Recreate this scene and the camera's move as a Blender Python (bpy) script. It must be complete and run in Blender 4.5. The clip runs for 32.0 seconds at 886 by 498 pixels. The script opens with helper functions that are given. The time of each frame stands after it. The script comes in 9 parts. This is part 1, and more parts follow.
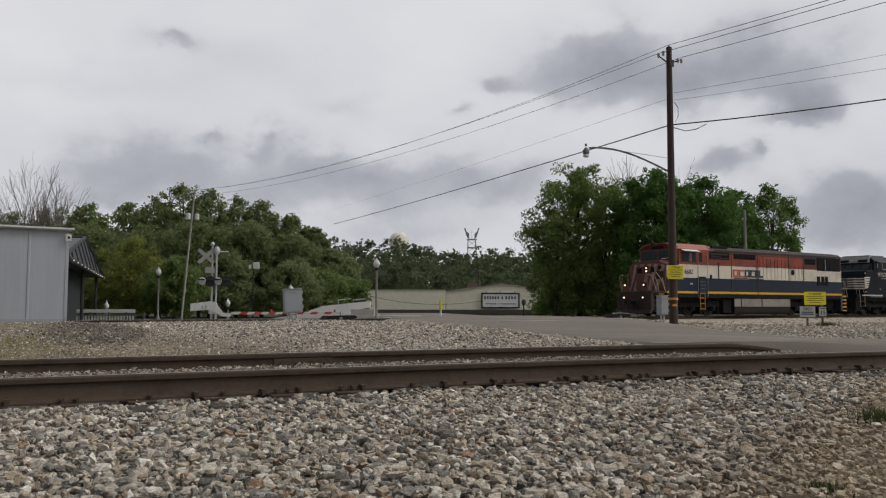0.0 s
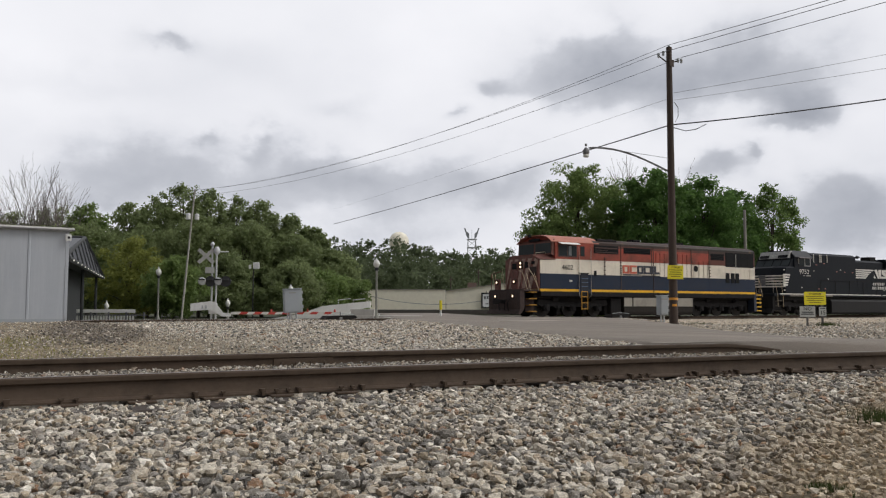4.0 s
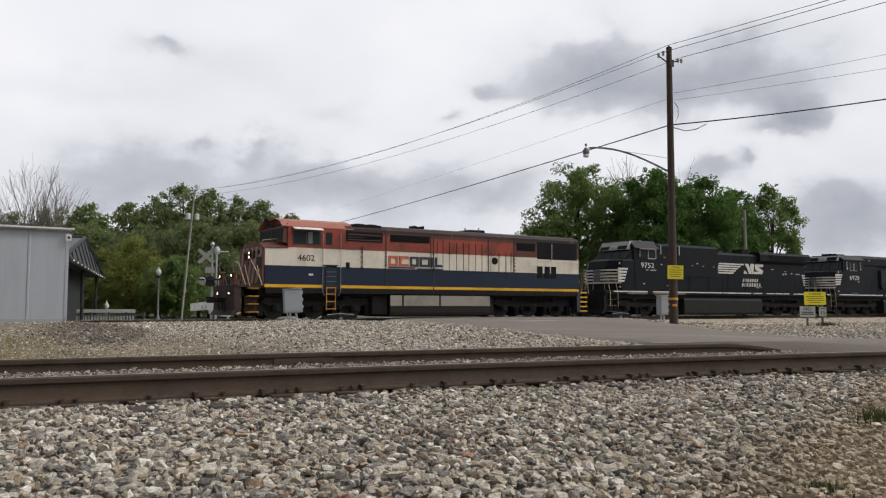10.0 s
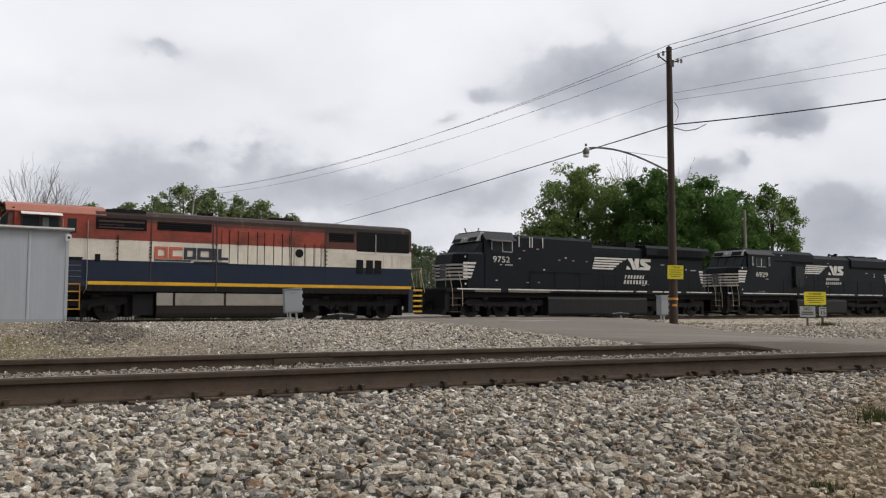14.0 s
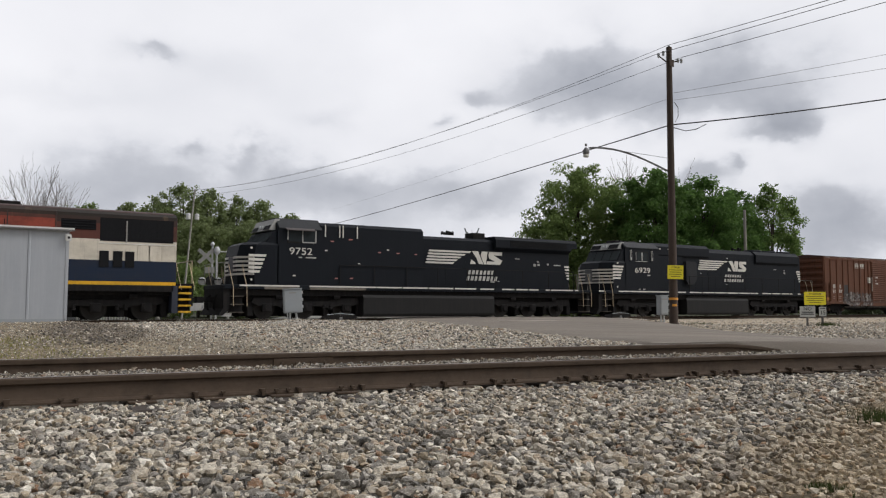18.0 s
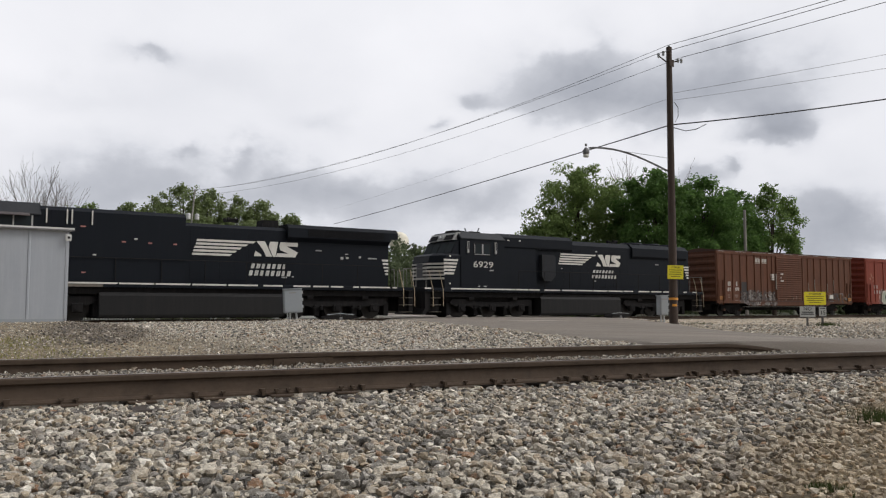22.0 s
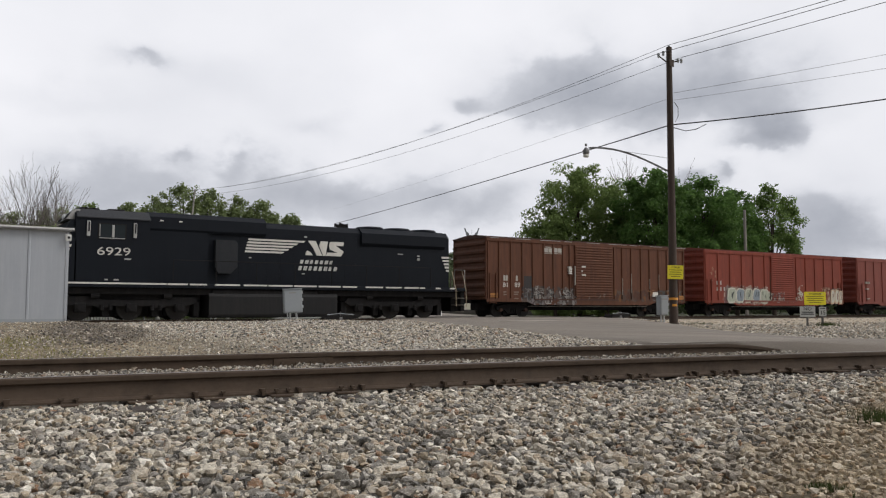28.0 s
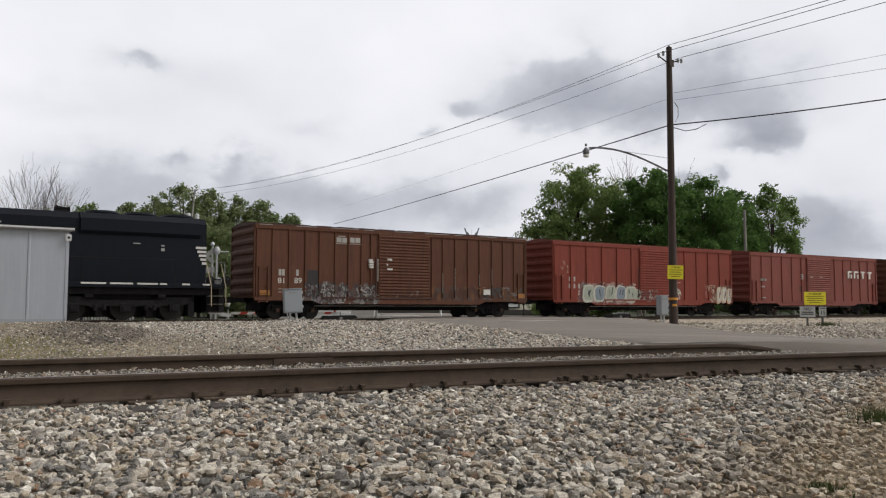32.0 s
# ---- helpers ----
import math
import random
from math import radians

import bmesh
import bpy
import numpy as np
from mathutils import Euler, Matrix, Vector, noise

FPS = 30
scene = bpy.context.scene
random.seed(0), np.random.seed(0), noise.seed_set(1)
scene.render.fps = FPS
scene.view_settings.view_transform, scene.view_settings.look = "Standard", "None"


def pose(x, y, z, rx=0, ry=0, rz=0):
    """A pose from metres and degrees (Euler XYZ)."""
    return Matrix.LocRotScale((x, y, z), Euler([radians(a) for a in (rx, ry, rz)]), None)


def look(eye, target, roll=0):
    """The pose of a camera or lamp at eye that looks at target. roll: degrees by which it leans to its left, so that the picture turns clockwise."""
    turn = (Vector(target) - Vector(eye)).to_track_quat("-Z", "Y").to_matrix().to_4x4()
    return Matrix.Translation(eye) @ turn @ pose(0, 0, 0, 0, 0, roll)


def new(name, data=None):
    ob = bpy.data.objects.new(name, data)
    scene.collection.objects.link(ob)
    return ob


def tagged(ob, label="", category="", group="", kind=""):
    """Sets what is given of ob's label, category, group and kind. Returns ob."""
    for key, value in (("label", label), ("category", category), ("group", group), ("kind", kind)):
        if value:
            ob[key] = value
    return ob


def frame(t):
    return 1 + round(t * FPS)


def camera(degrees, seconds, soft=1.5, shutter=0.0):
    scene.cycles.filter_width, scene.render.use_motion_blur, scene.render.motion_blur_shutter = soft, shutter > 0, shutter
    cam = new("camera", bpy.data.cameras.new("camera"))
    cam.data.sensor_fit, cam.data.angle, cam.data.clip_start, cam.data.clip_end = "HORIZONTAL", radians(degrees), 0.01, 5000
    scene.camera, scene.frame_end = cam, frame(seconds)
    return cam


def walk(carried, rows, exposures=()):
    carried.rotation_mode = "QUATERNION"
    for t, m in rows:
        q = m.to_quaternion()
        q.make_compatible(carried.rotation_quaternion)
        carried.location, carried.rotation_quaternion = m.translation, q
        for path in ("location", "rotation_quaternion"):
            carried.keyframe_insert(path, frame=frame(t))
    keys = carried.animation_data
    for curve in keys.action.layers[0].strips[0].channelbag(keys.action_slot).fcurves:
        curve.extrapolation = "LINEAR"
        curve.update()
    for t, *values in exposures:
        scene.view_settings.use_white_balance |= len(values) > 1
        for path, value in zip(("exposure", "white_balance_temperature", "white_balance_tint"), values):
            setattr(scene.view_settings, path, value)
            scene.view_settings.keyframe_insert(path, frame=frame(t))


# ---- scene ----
cam = camera(56.42, 32.0, soft=1.2)
EYE = (0.0, 0.0, 0.5)
YAW, PITCH = radians(33.08), radians(4.007)
AIM = (EYE[0] + math.sin(YAW) * math.cos(PITCH), EYE[1] + math.cos(YAW) * math.cos(PITCH), EYE[2] + math.sin(PITCH))
STAND = look(EYE, AIM, 0.08)
walk(cam, [(0.0, STAND), (32.0, STAND)],
     exposures=[(0.0, -0.35), (0.5, -0.3), (1.2, -0.05), (2.0, 0.0), (32.0, 0.0)])

# ---- light: an overcast spring noon ----
world = bpy.data.worlds.new("overcast")
scene.world = world
world.use_nodes = True
wn = world.node_tree.nodes
wl = world.node_tree.links
wn.clear()
w_sky = wn.new("ShaderNodeTexSky")
w_sky.sky_type = "NISHITA"
w_sky.sun_disc = False
w_sky.sun_elevation, w_sky.sun_rotation = radians(48), radians(132)
w_sky.air_density, w_sky.dust_density = 1.0, 4.0
w_hsv = wn.new("ShaderNodeHueSaturation")
w_hsv.inputs["Saturation"].default_value = 0.14
w_bg = wn.new("ShaderNodeBackground")
w_bg.inputs["Strength"].default_value = 0.105
w_out = wn.new("ShaderNodeOutputWorld")
wl.new(w_sky.outputs[0], w_hsv.inputs["Color"])
wl.new(w_hsv.outputs[0], w_bg.inputs["Color"])
wl.new(w_bg.outputs[0], w_out.inputs["Surface"])
sun_data = bpy.data.lights.new("sun", "SUN")
sun_data.energy, sun_data.angle, sun_data.color = 1.02, radians(22), (1.0, 0.97, 0.93)
sun = new("sun", sun_data)
sun.matrix_world = look((0, 0, 60), (-60 * math.cos(radians(48)) * math.sin(radians(48)), 60 * math.cos(radians(48)) * math.cos(radians(48)), 60 - 60 * math.sin(radians(48))))


# ---- building helpers ----
class Shape:
    """Collects faces of one mesh."""

    def __init__(self):
        self.v, self.f = [], []

    def add(self, vs, fs):
        n = len(self.v)
        self.v += [tuple(p) for p in vs]
        self.f += [tuple(i + n for i in q) for q in fs]
        return self

    def box(self, x0, x1, y0, y1, z0, z1, b=0.0):
        if b <= 0:
            vs = [(x, y, z) for x in (x0, x1) for y in (y0, y1) for z in (z0, z1)]
            return self.add(vs, [(0, 1, 3, 2), (4, 6, 7, 5), (0, 4, 5, 1), (2, 3, 7, 6), (0, 2, 6, 4), (1, 5, 7, 3)])
        bm = bmesh.new()
        bmesh.ops.create_cube(bm, size=1)
        for p in bm.verts:
            p.co = Vector(((x0 + x1) / 2 + p.co.x * (x1 - x0), (y0 + y1) / 2 + p.co.y * (y1 - y0), (z0 + z1) / 2 + p.co.z * (z1 - z0)))
        bmesh.ops.bevel(bm, geom=bm.edges[:], offset=b, segments=1, affect="EDGES")
        bm.verts.index_update()
        self.add([p.co for p in bm.verts], [[p.index for p in q.verts] for q in bm.faces])
        bm.free()
        return self

    def tube(self, pts, r, n=6, r2=None):
        """A round bar along the points; r2 is the radius at its end."""
        pts = [Vector(p) for p in pts]
        k = len(pts)
        vs, fs = [], []
        for i, p in enumerate(pts):
            d = (pts[min(i + 1, k - 1)] - pts[max(i - 1, 0)]).normalized()
            a = d.cross(Vector((0.13, 0.21, 1)) if abs(d.z) < 0.9 else Vector((1, 0.1, 0))).normalized()
            c = d.cross(a)
            rr = r if r2 is None else r + (r2 - r) * i / (k - 1)
            vs += [p + rr * (a * math.cos(2 * math.pi * j / n) + c * math.sin(2 * math.pi * j / n)) for j in range(n)]
        for i in range(k - 1):
            fs += [(i * n + j, i * n + (j + 1) % n, (i + 1) * n + (j + 1) % n, (i + 1) * n + j) for j in range(n)]
        fs += [tuple(range(n))[::-1], tuple((k - 1) * n + j for j in range(n))]
        return self.add(vs, fs)

    def lathe(self, x, y, z, profile, n=16, axis="z"):
        """Turns (radius, height) pairs round an axis through (x, y, z)."""
        vs, fs = [], []
        for r, h in profile:
            for j in range(n):
                a = 2 * math.pi * j / n
                u, w = r * math.cos(a), r * math.sin(a)
                vs.append({"z": (x + u, y + w, z + h), "y": (x + u, y + h, z + w), "x": (x + h, y + u, z + w)}[axis])
        k = len(profile)
        for i in range(k - 1):
            fs += [(i * n + j, i * n + (j + 1) % n, (i + 1) * n + (j + 1) % n, (i + 1) * n + j) for j in range(n)]
        fs += [tuple(range(n))[::-1], tuple((k - 1) * n + j for j in range(n))]
        return self.add(vs, fs)

    def prism(self, poly, a, b, axis="y"):
        """A polygon swept from a to b. axis y: polygon in (x, z); x: in (y, z); z: in (x, y)."""
        n = len(poly)
        put = {"y": lambda p, c: (p[0], c, p[1]), "x": lambda p, c: (c, p[0], p[1]), "z": lambda p, c: (p[0], p[1], c)}[axis]
        vs = [put(p, a) for p in poly] + [put(p, b) for p in poly]
        fs = [tuple(range(n)), tuple(range(n, 2 * n))[::-1]] + [(i, n + i, n + (i + 1) % n, (i + 1) % n) for i in range(n)]
        return self.add(vs, fs)

    def mesh(self, name, smooth=0):
        me = bpy.data.meshes.new(name)
        me.from_pydata(self.v, [], self.f)
        bm = bmesh.new()
        bm.from_mesh(me)
        bmesh.ops.recalc_face_normals(bm, faces=bm.faces)
        bm.to_mesh(me)
        bm.free()
        if smooth:
            me.shade_smooth()
            me.set_sharp_from_angle(angle=radians(smooth))
        return me


def part(name, shape, material, parent=None, label="", smooth=0):
    """Links a shape as one mesh object under a thing or a part."""
    me = shape.mesh(name, smooth) if isinstance(shape, Shape) else shape
    if material and not me.materials:
        me.materials.append(material)
    ob = new(name, me)
    if parent:
        ob.parent = parent
    if label:
        tagged(ob, label=label)
    return ob


def thing(name, label, category, group="", kind="", at=None):
    ob = new(name)
    ob.empty_display_size = 0.3
    if at is not None:
        ob.matrix_basis = at
    return tagged(ob, label=label, category=category, group=group, kind=kind)


def raw_mesh(name, verts, faces, material, smooth=False):
    """A mesh from arrays of vertices and of equal-sided faces."""
    verts, faces = np.asarray(verts, np.float32), np.asarray(faces, np.int32)
    me = bpy.data.meshes.new(name)
    me.vertices.add(len(verts))
    me.vertices.foreach_set("co", verts.ravel())
    n, k = faces.shape
    me.loops.add(n * k)
    me.loops.foreach_set("vertex_index", faces.ravel())
    me.polygons.add(n)
    me.polygons.foreach_set("loop_start", np.arange(0, n * k, k, dtype=np.int32))
    me.polygons.foreach_set("loop_total", np.full(n, k, np.int32))
    me.update(calc_edges=True)
    me.materials.append(material)
    if smooth:
        me.shade_smooth()
    else:
        me.shade_flat()
    return me


def lettering(text, size, material, parent, m, name="lettering", bold=0.012, wide=1.0):
    """Raised lettering in the built-in font; m places it (x along the text, z out of the surface)."""
    cu = bpy.data.curves.new(name, "FONT")
    cu.body, cu.size, cu.extrude = text, size, 0.004
    cu.align_x, cu.align_y = "CENTER", "CENTER"
    cu.materials.append(material)
    ob = new(name, cu)
    ob.parent = parent
    ob.matrix_basis = m @ Matrix.Diagonal((wide, 1, 1, 1))
    return ob


FACE = pose(0, 0, 0, 90, 0, 0)          # stands text up, facing -y


# ---- materials ----
def nodes_of(name):
    m = bpy.data.materials.new(name)
    m.use_nodes = True
    t = m.node_tree
    return m, t, t.nodes["Principled BSDF"]


def link(t, a, b):
    t.links.new(a, b)


def coords(t, scale=(1, 1, 1), kind="Object"):
    c = t.nodes.new("ShaderNodeTexCoord")
    mp = t.nodes.new("ShaderNodeMapping")
    mp.inputs["Scale"].default_value = scale
    link(t, c.outputs[kind], mp.inputs["Vector"])
    return mp.outputs[0]


def noise_node(t, vec, scale, detail=4.0, rough=0.6):
    n = t.nodes.new("ShaderNodeTexNoise")
    n.inputs["Scale"].default_value, n.inputs["Detail"].default_value, n.inputs["Roughness"].default_value = scale, detail, rough
    link(t, vec, n.inputs["Vector"])
    return n.outputs["Fac"]


def ramp(t, fac, stops):
    r = t.nodes.new("ShaderNodeValToRGB")
    e = r.color_ramp.elements
    while len(e) < len(stops):
        e.new(0.5)
    for i, (p, c) in enumerate(stops):
        e[i].position = p
        e[i].color = (*c, 1) if len(c) == 3 else c
    link(t, fac, r.inputs["Fac"])
    return r.outputs["Color"]


def math_node(t, op, a, b=None):
    n = t.nodes.new("ShaderNodeMath")
    n.operation = op
    for i, s in enumerate((a, b)):
        if s is None:
            continue
        if isinstance(s, (int, float)):
            n.inputs[i].default_value = s
        else:
            link(t, s, n.inputs[i])
    return n.outputs[0]


def mix(t, fac, a, b, how="MIX"):
    n = t.nodes.new("ShaderNodeMix")
    n.data_type, n.blend_type = "RGBA", how
    for s, v in ((0, fac), (6, a), (7, b)):
        if isinstance(v, (int, float)):
            n.inputs[s].default_value = v
        elif isinstance(v, tuple):
            n.inputs[s].default_value = (*v, 1)
        else:
            link(t, v, n.inputs[s])
    return n.outputs[2]


def bump(t, bsdf, height, strength, distance):
    n = t.nodes.new("ShaderNodeBump")
    n.inputs["Strength"].default_value, n.inputs["Distance"].default_value = strength, distance
    link(t, height, n.inputs["Height"])
    link(t, n.outputs[0], bsdf.inputs["Normal"])


def paint(name, color, dirt=(0.06, 0.05, 0.04), rough=0.5, grime=0.35, fine=18.0, metal=0.0, streaks=True, relief=0.15, coarse=1.3, gloss=0.5):
    """Weathered paint or metal: broad stains, vertical streaks and a fine grain."""
    m, t, b = nodes_of(name)
    v = coords(t)
    broad = noise_node(t, v, coarse, 5, 0.65)
    grain = noise_node(t, v, fine, 6, 0.7)
    runs = noise_node(t, coords(t, (3.0, 3.0, 0.22)), 2.2, 5, 0.7)
    stain = ramp(t, runs if streaks else broad, [(0.45, (0, 0, 0)), (0.75, (1, 1, 1))])
    base = mix(t, broad, tuple(c * 0.82 for c in color), tuple(min(1, c * 1.15) for c in color))
    base = mix(t, math_node(t, "MULTIPLY", stain, grime), base, dirt)
    base = mix(t, math_node(t, "MULTIPLY", grain, 0.22), base, dirt)
    link(t, base, b.inputs["Base Color"])
    link(t, ramp(t, grain, [(0.2, (rough * 0.8,) * 3), (0.8, (min(1, rough * 1.25),) * 3)]), b.inputs["Roughness"])
    b.inputs["Metallic"].default_value = metal
    b.inputs["Specular IOR Level"].default_value = gloss
    bump(t, b, grain, relief, 0.01)
    return m


def stripes_by_height(name, bands, dirt=(0.03, 0.024, 0.019), rough=0.55, grime=0.32):
    """A painted scheme of horizontal bands: (from height, colour), lowest first, in metres on the thing."""
    m, t, b = nodes_of(name)
    c = t.nodes.new("ShaderNodeTexCoord")
    s = t.nodes.new("ShaderNodeSeparateXYZ")
    link(t, c.outputs["Object"], s.inputs[0])
    col = bands[0][1]
    for z, rgb in bands[1:]:
        col = mix(t, math_node(t, "GREATER_THAN", s.outputs[2], z), col, rgb)
    v = coords(t)
    broad = noise_node(t, v, 1.1, 5, 0.65)
    grain = noise_node(t, v, 22, 6, 0.7)
    runs = noise_node(t, coords(t, (4.0, 4.0, 0.2)), 2.4, 6, 0.72)
    col = mix(t, math_node(t, "MULTIPLY", ramp(t, broad, [(0.3, (1, 1, 1)), (0.8, (0, 0, 0))]), 0.14), col, dirt)
    col = mix(t, math_node(t, "MULTIPLY", ramp(t, runs, [(0.54, (0, 0, 0)), (0.8, (1, 1, 1))]), grime), col, dirt)
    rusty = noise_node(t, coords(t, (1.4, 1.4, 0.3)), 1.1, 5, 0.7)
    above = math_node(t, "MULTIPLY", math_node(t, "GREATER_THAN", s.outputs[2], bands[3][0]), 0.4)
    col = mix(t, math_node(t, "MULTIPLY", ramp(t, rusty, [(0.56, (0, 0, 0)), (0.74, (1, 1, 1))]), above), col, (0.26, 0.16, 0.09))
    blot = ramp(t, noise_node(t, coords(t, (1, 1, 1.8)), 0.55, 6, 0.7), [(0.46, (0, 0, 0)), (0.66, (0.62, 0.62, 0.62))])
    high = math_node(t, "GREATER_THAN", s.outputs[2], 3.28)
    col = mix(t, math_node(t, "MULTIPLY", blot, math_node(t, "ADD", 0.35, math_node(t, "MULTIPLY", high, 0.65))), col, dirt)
    col = mix(t, math_node(t, "MULTIPLY", grain, 0.12), col, dirt)
    link(t, col, b.inputs["Base Color"])
    b.inputs["Roughness"].default_value = rough
    b.inputs["Specular IOR Level"].default_value = 0.25
    bump(t, b, grain, 0.12, 0.01)
    return m


def stony(name, cols, rough=0.9):
    """Loose crushed stones: each piece its own shade, veined and speckled."""
    m, t, b = nodes_of(name)
    g = t.nodes.new("ShaderNodeNewGeometry")
    v = coords(t)
    pick = ramp(t, g.outputs["Random Per Island"], cols)
    t.nodes[-1].color_ramp.interpolation = "CONSTANT"
    vein = ramp(t, noise_node(t, coords(t, (1.0, 1.0, 2.4)), 55, 7, 0.8), [(0.45, (0, 0, 0)), (0.56, (1, 1, 1))])
    speck = noise_node(t, v, 160, 4, 0.7)
    soil = noise_node(t, v, 1.1, 4, 0.6)
    mott = noise_node(t, coords(t, (1.0, 1.6, 1.3)), 95, 6, 0.78)
    col = mix(t, math_node(t, "MULTIPLY", vein, 0.5), pick, (0.05, 0.043, 0.036))
    col = mix(t, ramp(t, mott, [(0.36, (0.4, 0.4, 0.4)), (0.47, (0, 0, 0))]), col, (0.045, 0.04, 0.034))
    col = mix(t, ramp(t, mott, [(0.53, (0, 0, 0)), (0.66, (0.5, 0.5, 0.5))]), col, (0.9, 0.86, 0.79))
    col = mix(t, ramp(t, speck, [(0.54, (0, 0, 0)), (0.7, (0.4, 0.4, 0.4))]), col, (0.86, 0.82, 0.75))
    col = mix(t, math_node(t, "MULTIPLY", ramp(t, soil, [(0.55, (0, 0, 0)), (0.8, (1, 1, 1))]), 0.22), col, (0.24, 0.16, 0.1))
    # brown soil has worked into the stones at the outer edge of the shoulder
    s = t.nodes.new("ShaderNodeSeparateXYZ")
    link(t, v, s.inputs[0])
    edge = math_node(t, "SUBTRACT", math_node(t, "MULTIPLY", s.outputs[0], 0.42), s.outputs[1])
    edge = math_node(t, "ADD", edge, math_node(t, "MULTIPLY", noise_node(t, v, 1.6, 5, 0.7), 0.9))
    edge = math_node(t, "ADD", math_node(t, "MULTIPLY", edge, 0.5), 1.0)
    edge = math_node(t, "MULTIPLY", ramp(t, edge, [(0.6, (0, 0, 0)), (0.8, (1, 1, 1))]), math_node(t, "LESS_THAN", s.outputs[1], 5.0))
    col = mix(t, math_node(t, "MULTIPLY", edge, math_node(t, "MULTIPLY", noise_node(t, v, 9, 4, 0.7), 0.9)), col, (0.46, 0.345, 0.205))
    link(t, col, b.inputs["Base Color"])
    b.inputs["Roughness"].default_value = rough
    bump(t, b, math_node(t, "ADD", vein, math_node(t, "MULTIPLY", mott, 1.0)), 0.35, 0.006)
    return m


STONE_COLOURS = [(0.0, (0.56, 0.5, 0.42)), (0.13, (0.235, 0.215, 0.19)), (0.26, (0.7, 0.645, 0.56)), (0.37, (0.44, 0.35, 0.25)), (0.46, (0.1, 0.095, 0.088)),
                 (0.56, (0.6, 0.545, 0.46)), (0.66, (0.34, 0.322, 0.3)), (0.75, (0.9, 0.86, 0.79)), (0.85, (0.5, 0.42, 0.31)), (0.92, (0.16, 0.15, 0.138)), (0.972, (0.36, 0.21, 0.12))]
STONE_COLOURS = [(p, (0.97 * c[0], 0.945 * c[1], 0.895 * c[2])) for p, c in STONE_COLOURS]
M_STONE = stony("crushed_stone", STONE_COLOURS)
M_FAR_STONE = stony("crushed_stone_pale", [(p, tuple(1.0 * x + 0.005 for x in c)) for p, c in STONE_COLOURS])
M_BED_STONE = stony("crushed_stone_grimy", [(p, tuple(0.72 * x for x in c)) for p, c in STONE_COLOURS])
M_CLOD = stony("soil_clod", [(0.0, (0.15, 0.115, 0.08)), (0.35, (0.07, 0.056, 0.043)), (0.55, (0.22, 0.175, 0.125)), (0.8, (0.18, 0.145, 0.1)), (0.9, (0.52, 0.46, 0.37))])
M_RAIL = paint("rusted_rail_steel", (0.083, 0.058, 0.041), (0.028, 0.02, 0.014), 0.8, 0.7, 24, 0.0, False, 0.35, 5.0, 0.3)
M_RAIL_TOP = paint("rail_running_band", (0.2, 0.17, 0.15), (0.08, 0.06, 0.05), 0.4, 0.3, 30, 0.7, False)
M_TIE = paint("creosoted_timber", (0.055, 0.042, 0.034), (0.02, 0.015, 0.012), 0.9, 0.4, 25, 0, False)
M_PATCH = paint("pale_worn_asphalt", (0.36, 0.32, 0.28), (0.2, 0.18, 0.155), 0.92, 0.3, 45, 0, False, 0.4, 0.8, 0.3)


def asphalt_material():
    """Old asphalt: fine aggregate, dusty edges, wheel paths that run with the road, dark repairs."""
    m, t, b = nodes_of("worn_asphalt")
    v = coords(t)
    along = t.nodes.new("ShaderNodeMapping")
    along.inputs["Rotation"].default_value = (0, 0, radians(27))
    along.inputs["Scale"].default_value = (1.0, 0.12, 1.0)
    link(t, v, along.inputs["Vector"])
    lanes = ramp(t, noise_node(t, along.outputs[0], 0.9, 4, 0.6), [(0.35, (0, 0, 0)), (0.65, (1, 1, 1))])
    broad = noise_node(t, v, 0.45, 6, 0.65)
    grit = ramp(t, noise_node(t, v, 40, 6, 0.8), [(0.38, (0, 0, 0)), (0.64, (1, 1, 1))])
    col = mix(t, lanes, (0.175, 0.15, 0.127), (0.275, 0.24, 0.205))
    col = mix(t, ramp(t, broad, [(0.4, (0, 0, 0)), (0.7, (0.7, 0.7, 0.7))]), col, (0.2, 0.168, 0.135))
    col = mix(t, math_node(t, "MULTIPLY", grit, 0.35), col, (0.09, 0.08, 0.07))
    link(t, col, b.inputs["Base Color"])
    b.inputs["Roughness"].default_value = 0.9
    b.inputs["Specular IOR Level"].default_value = 0.3
    bump(t, b, grit, 0.4, 0.01)
    return m


M_ASPHALT = asphalt_material()
M_CONCRETE = paint("weathered_concrete", (0.42, 0.4, 0.37), (0.2, 0.19, 0.17), 0.9, 0.4, 20)
M_BLACK = paint("black_engine_paint", (0.0056, 0.0077, 0.0122), (0.012, 0.0138, 0.0165), 0.55, 0.25, 14, gloss=0.13)
M_BLACK_DULL = paint("sooty_underframe", (0.011, 0.0107, 0.0115), (0.037, 0.033, 0.031), 0.8, 0.5, 16, gloss=0.12)
M_DARK = paint("dark_opening", (0.008, 0.0085, 0.0105), (0.016, 0.0155, 0.0155), 0.8, 0.2, 12, gloss=0.15)
M_WHITE = paint("white_marking", (0.64, 0.62, 0.58), (0.3, 0.28, 0.25), 0.6, 0.25, 12)
M_CREAM = paint("cream_handrail", (0.62, 0.5, 0.34), (0.2, 0.15, 0.1), 0.5, 0.3, 12)
M_YELLOW = paint("yellow_safety_paint", (0.8, 0.46, 0.02), (0.2, 0.12, 0.03), 0.5, 0.3, 14)
M_TREAD = paint("worn_step_metal", (0.3, 0.29, 0.27), (0.1, 0.09, 0.08), 0.6, 0.3, 14)
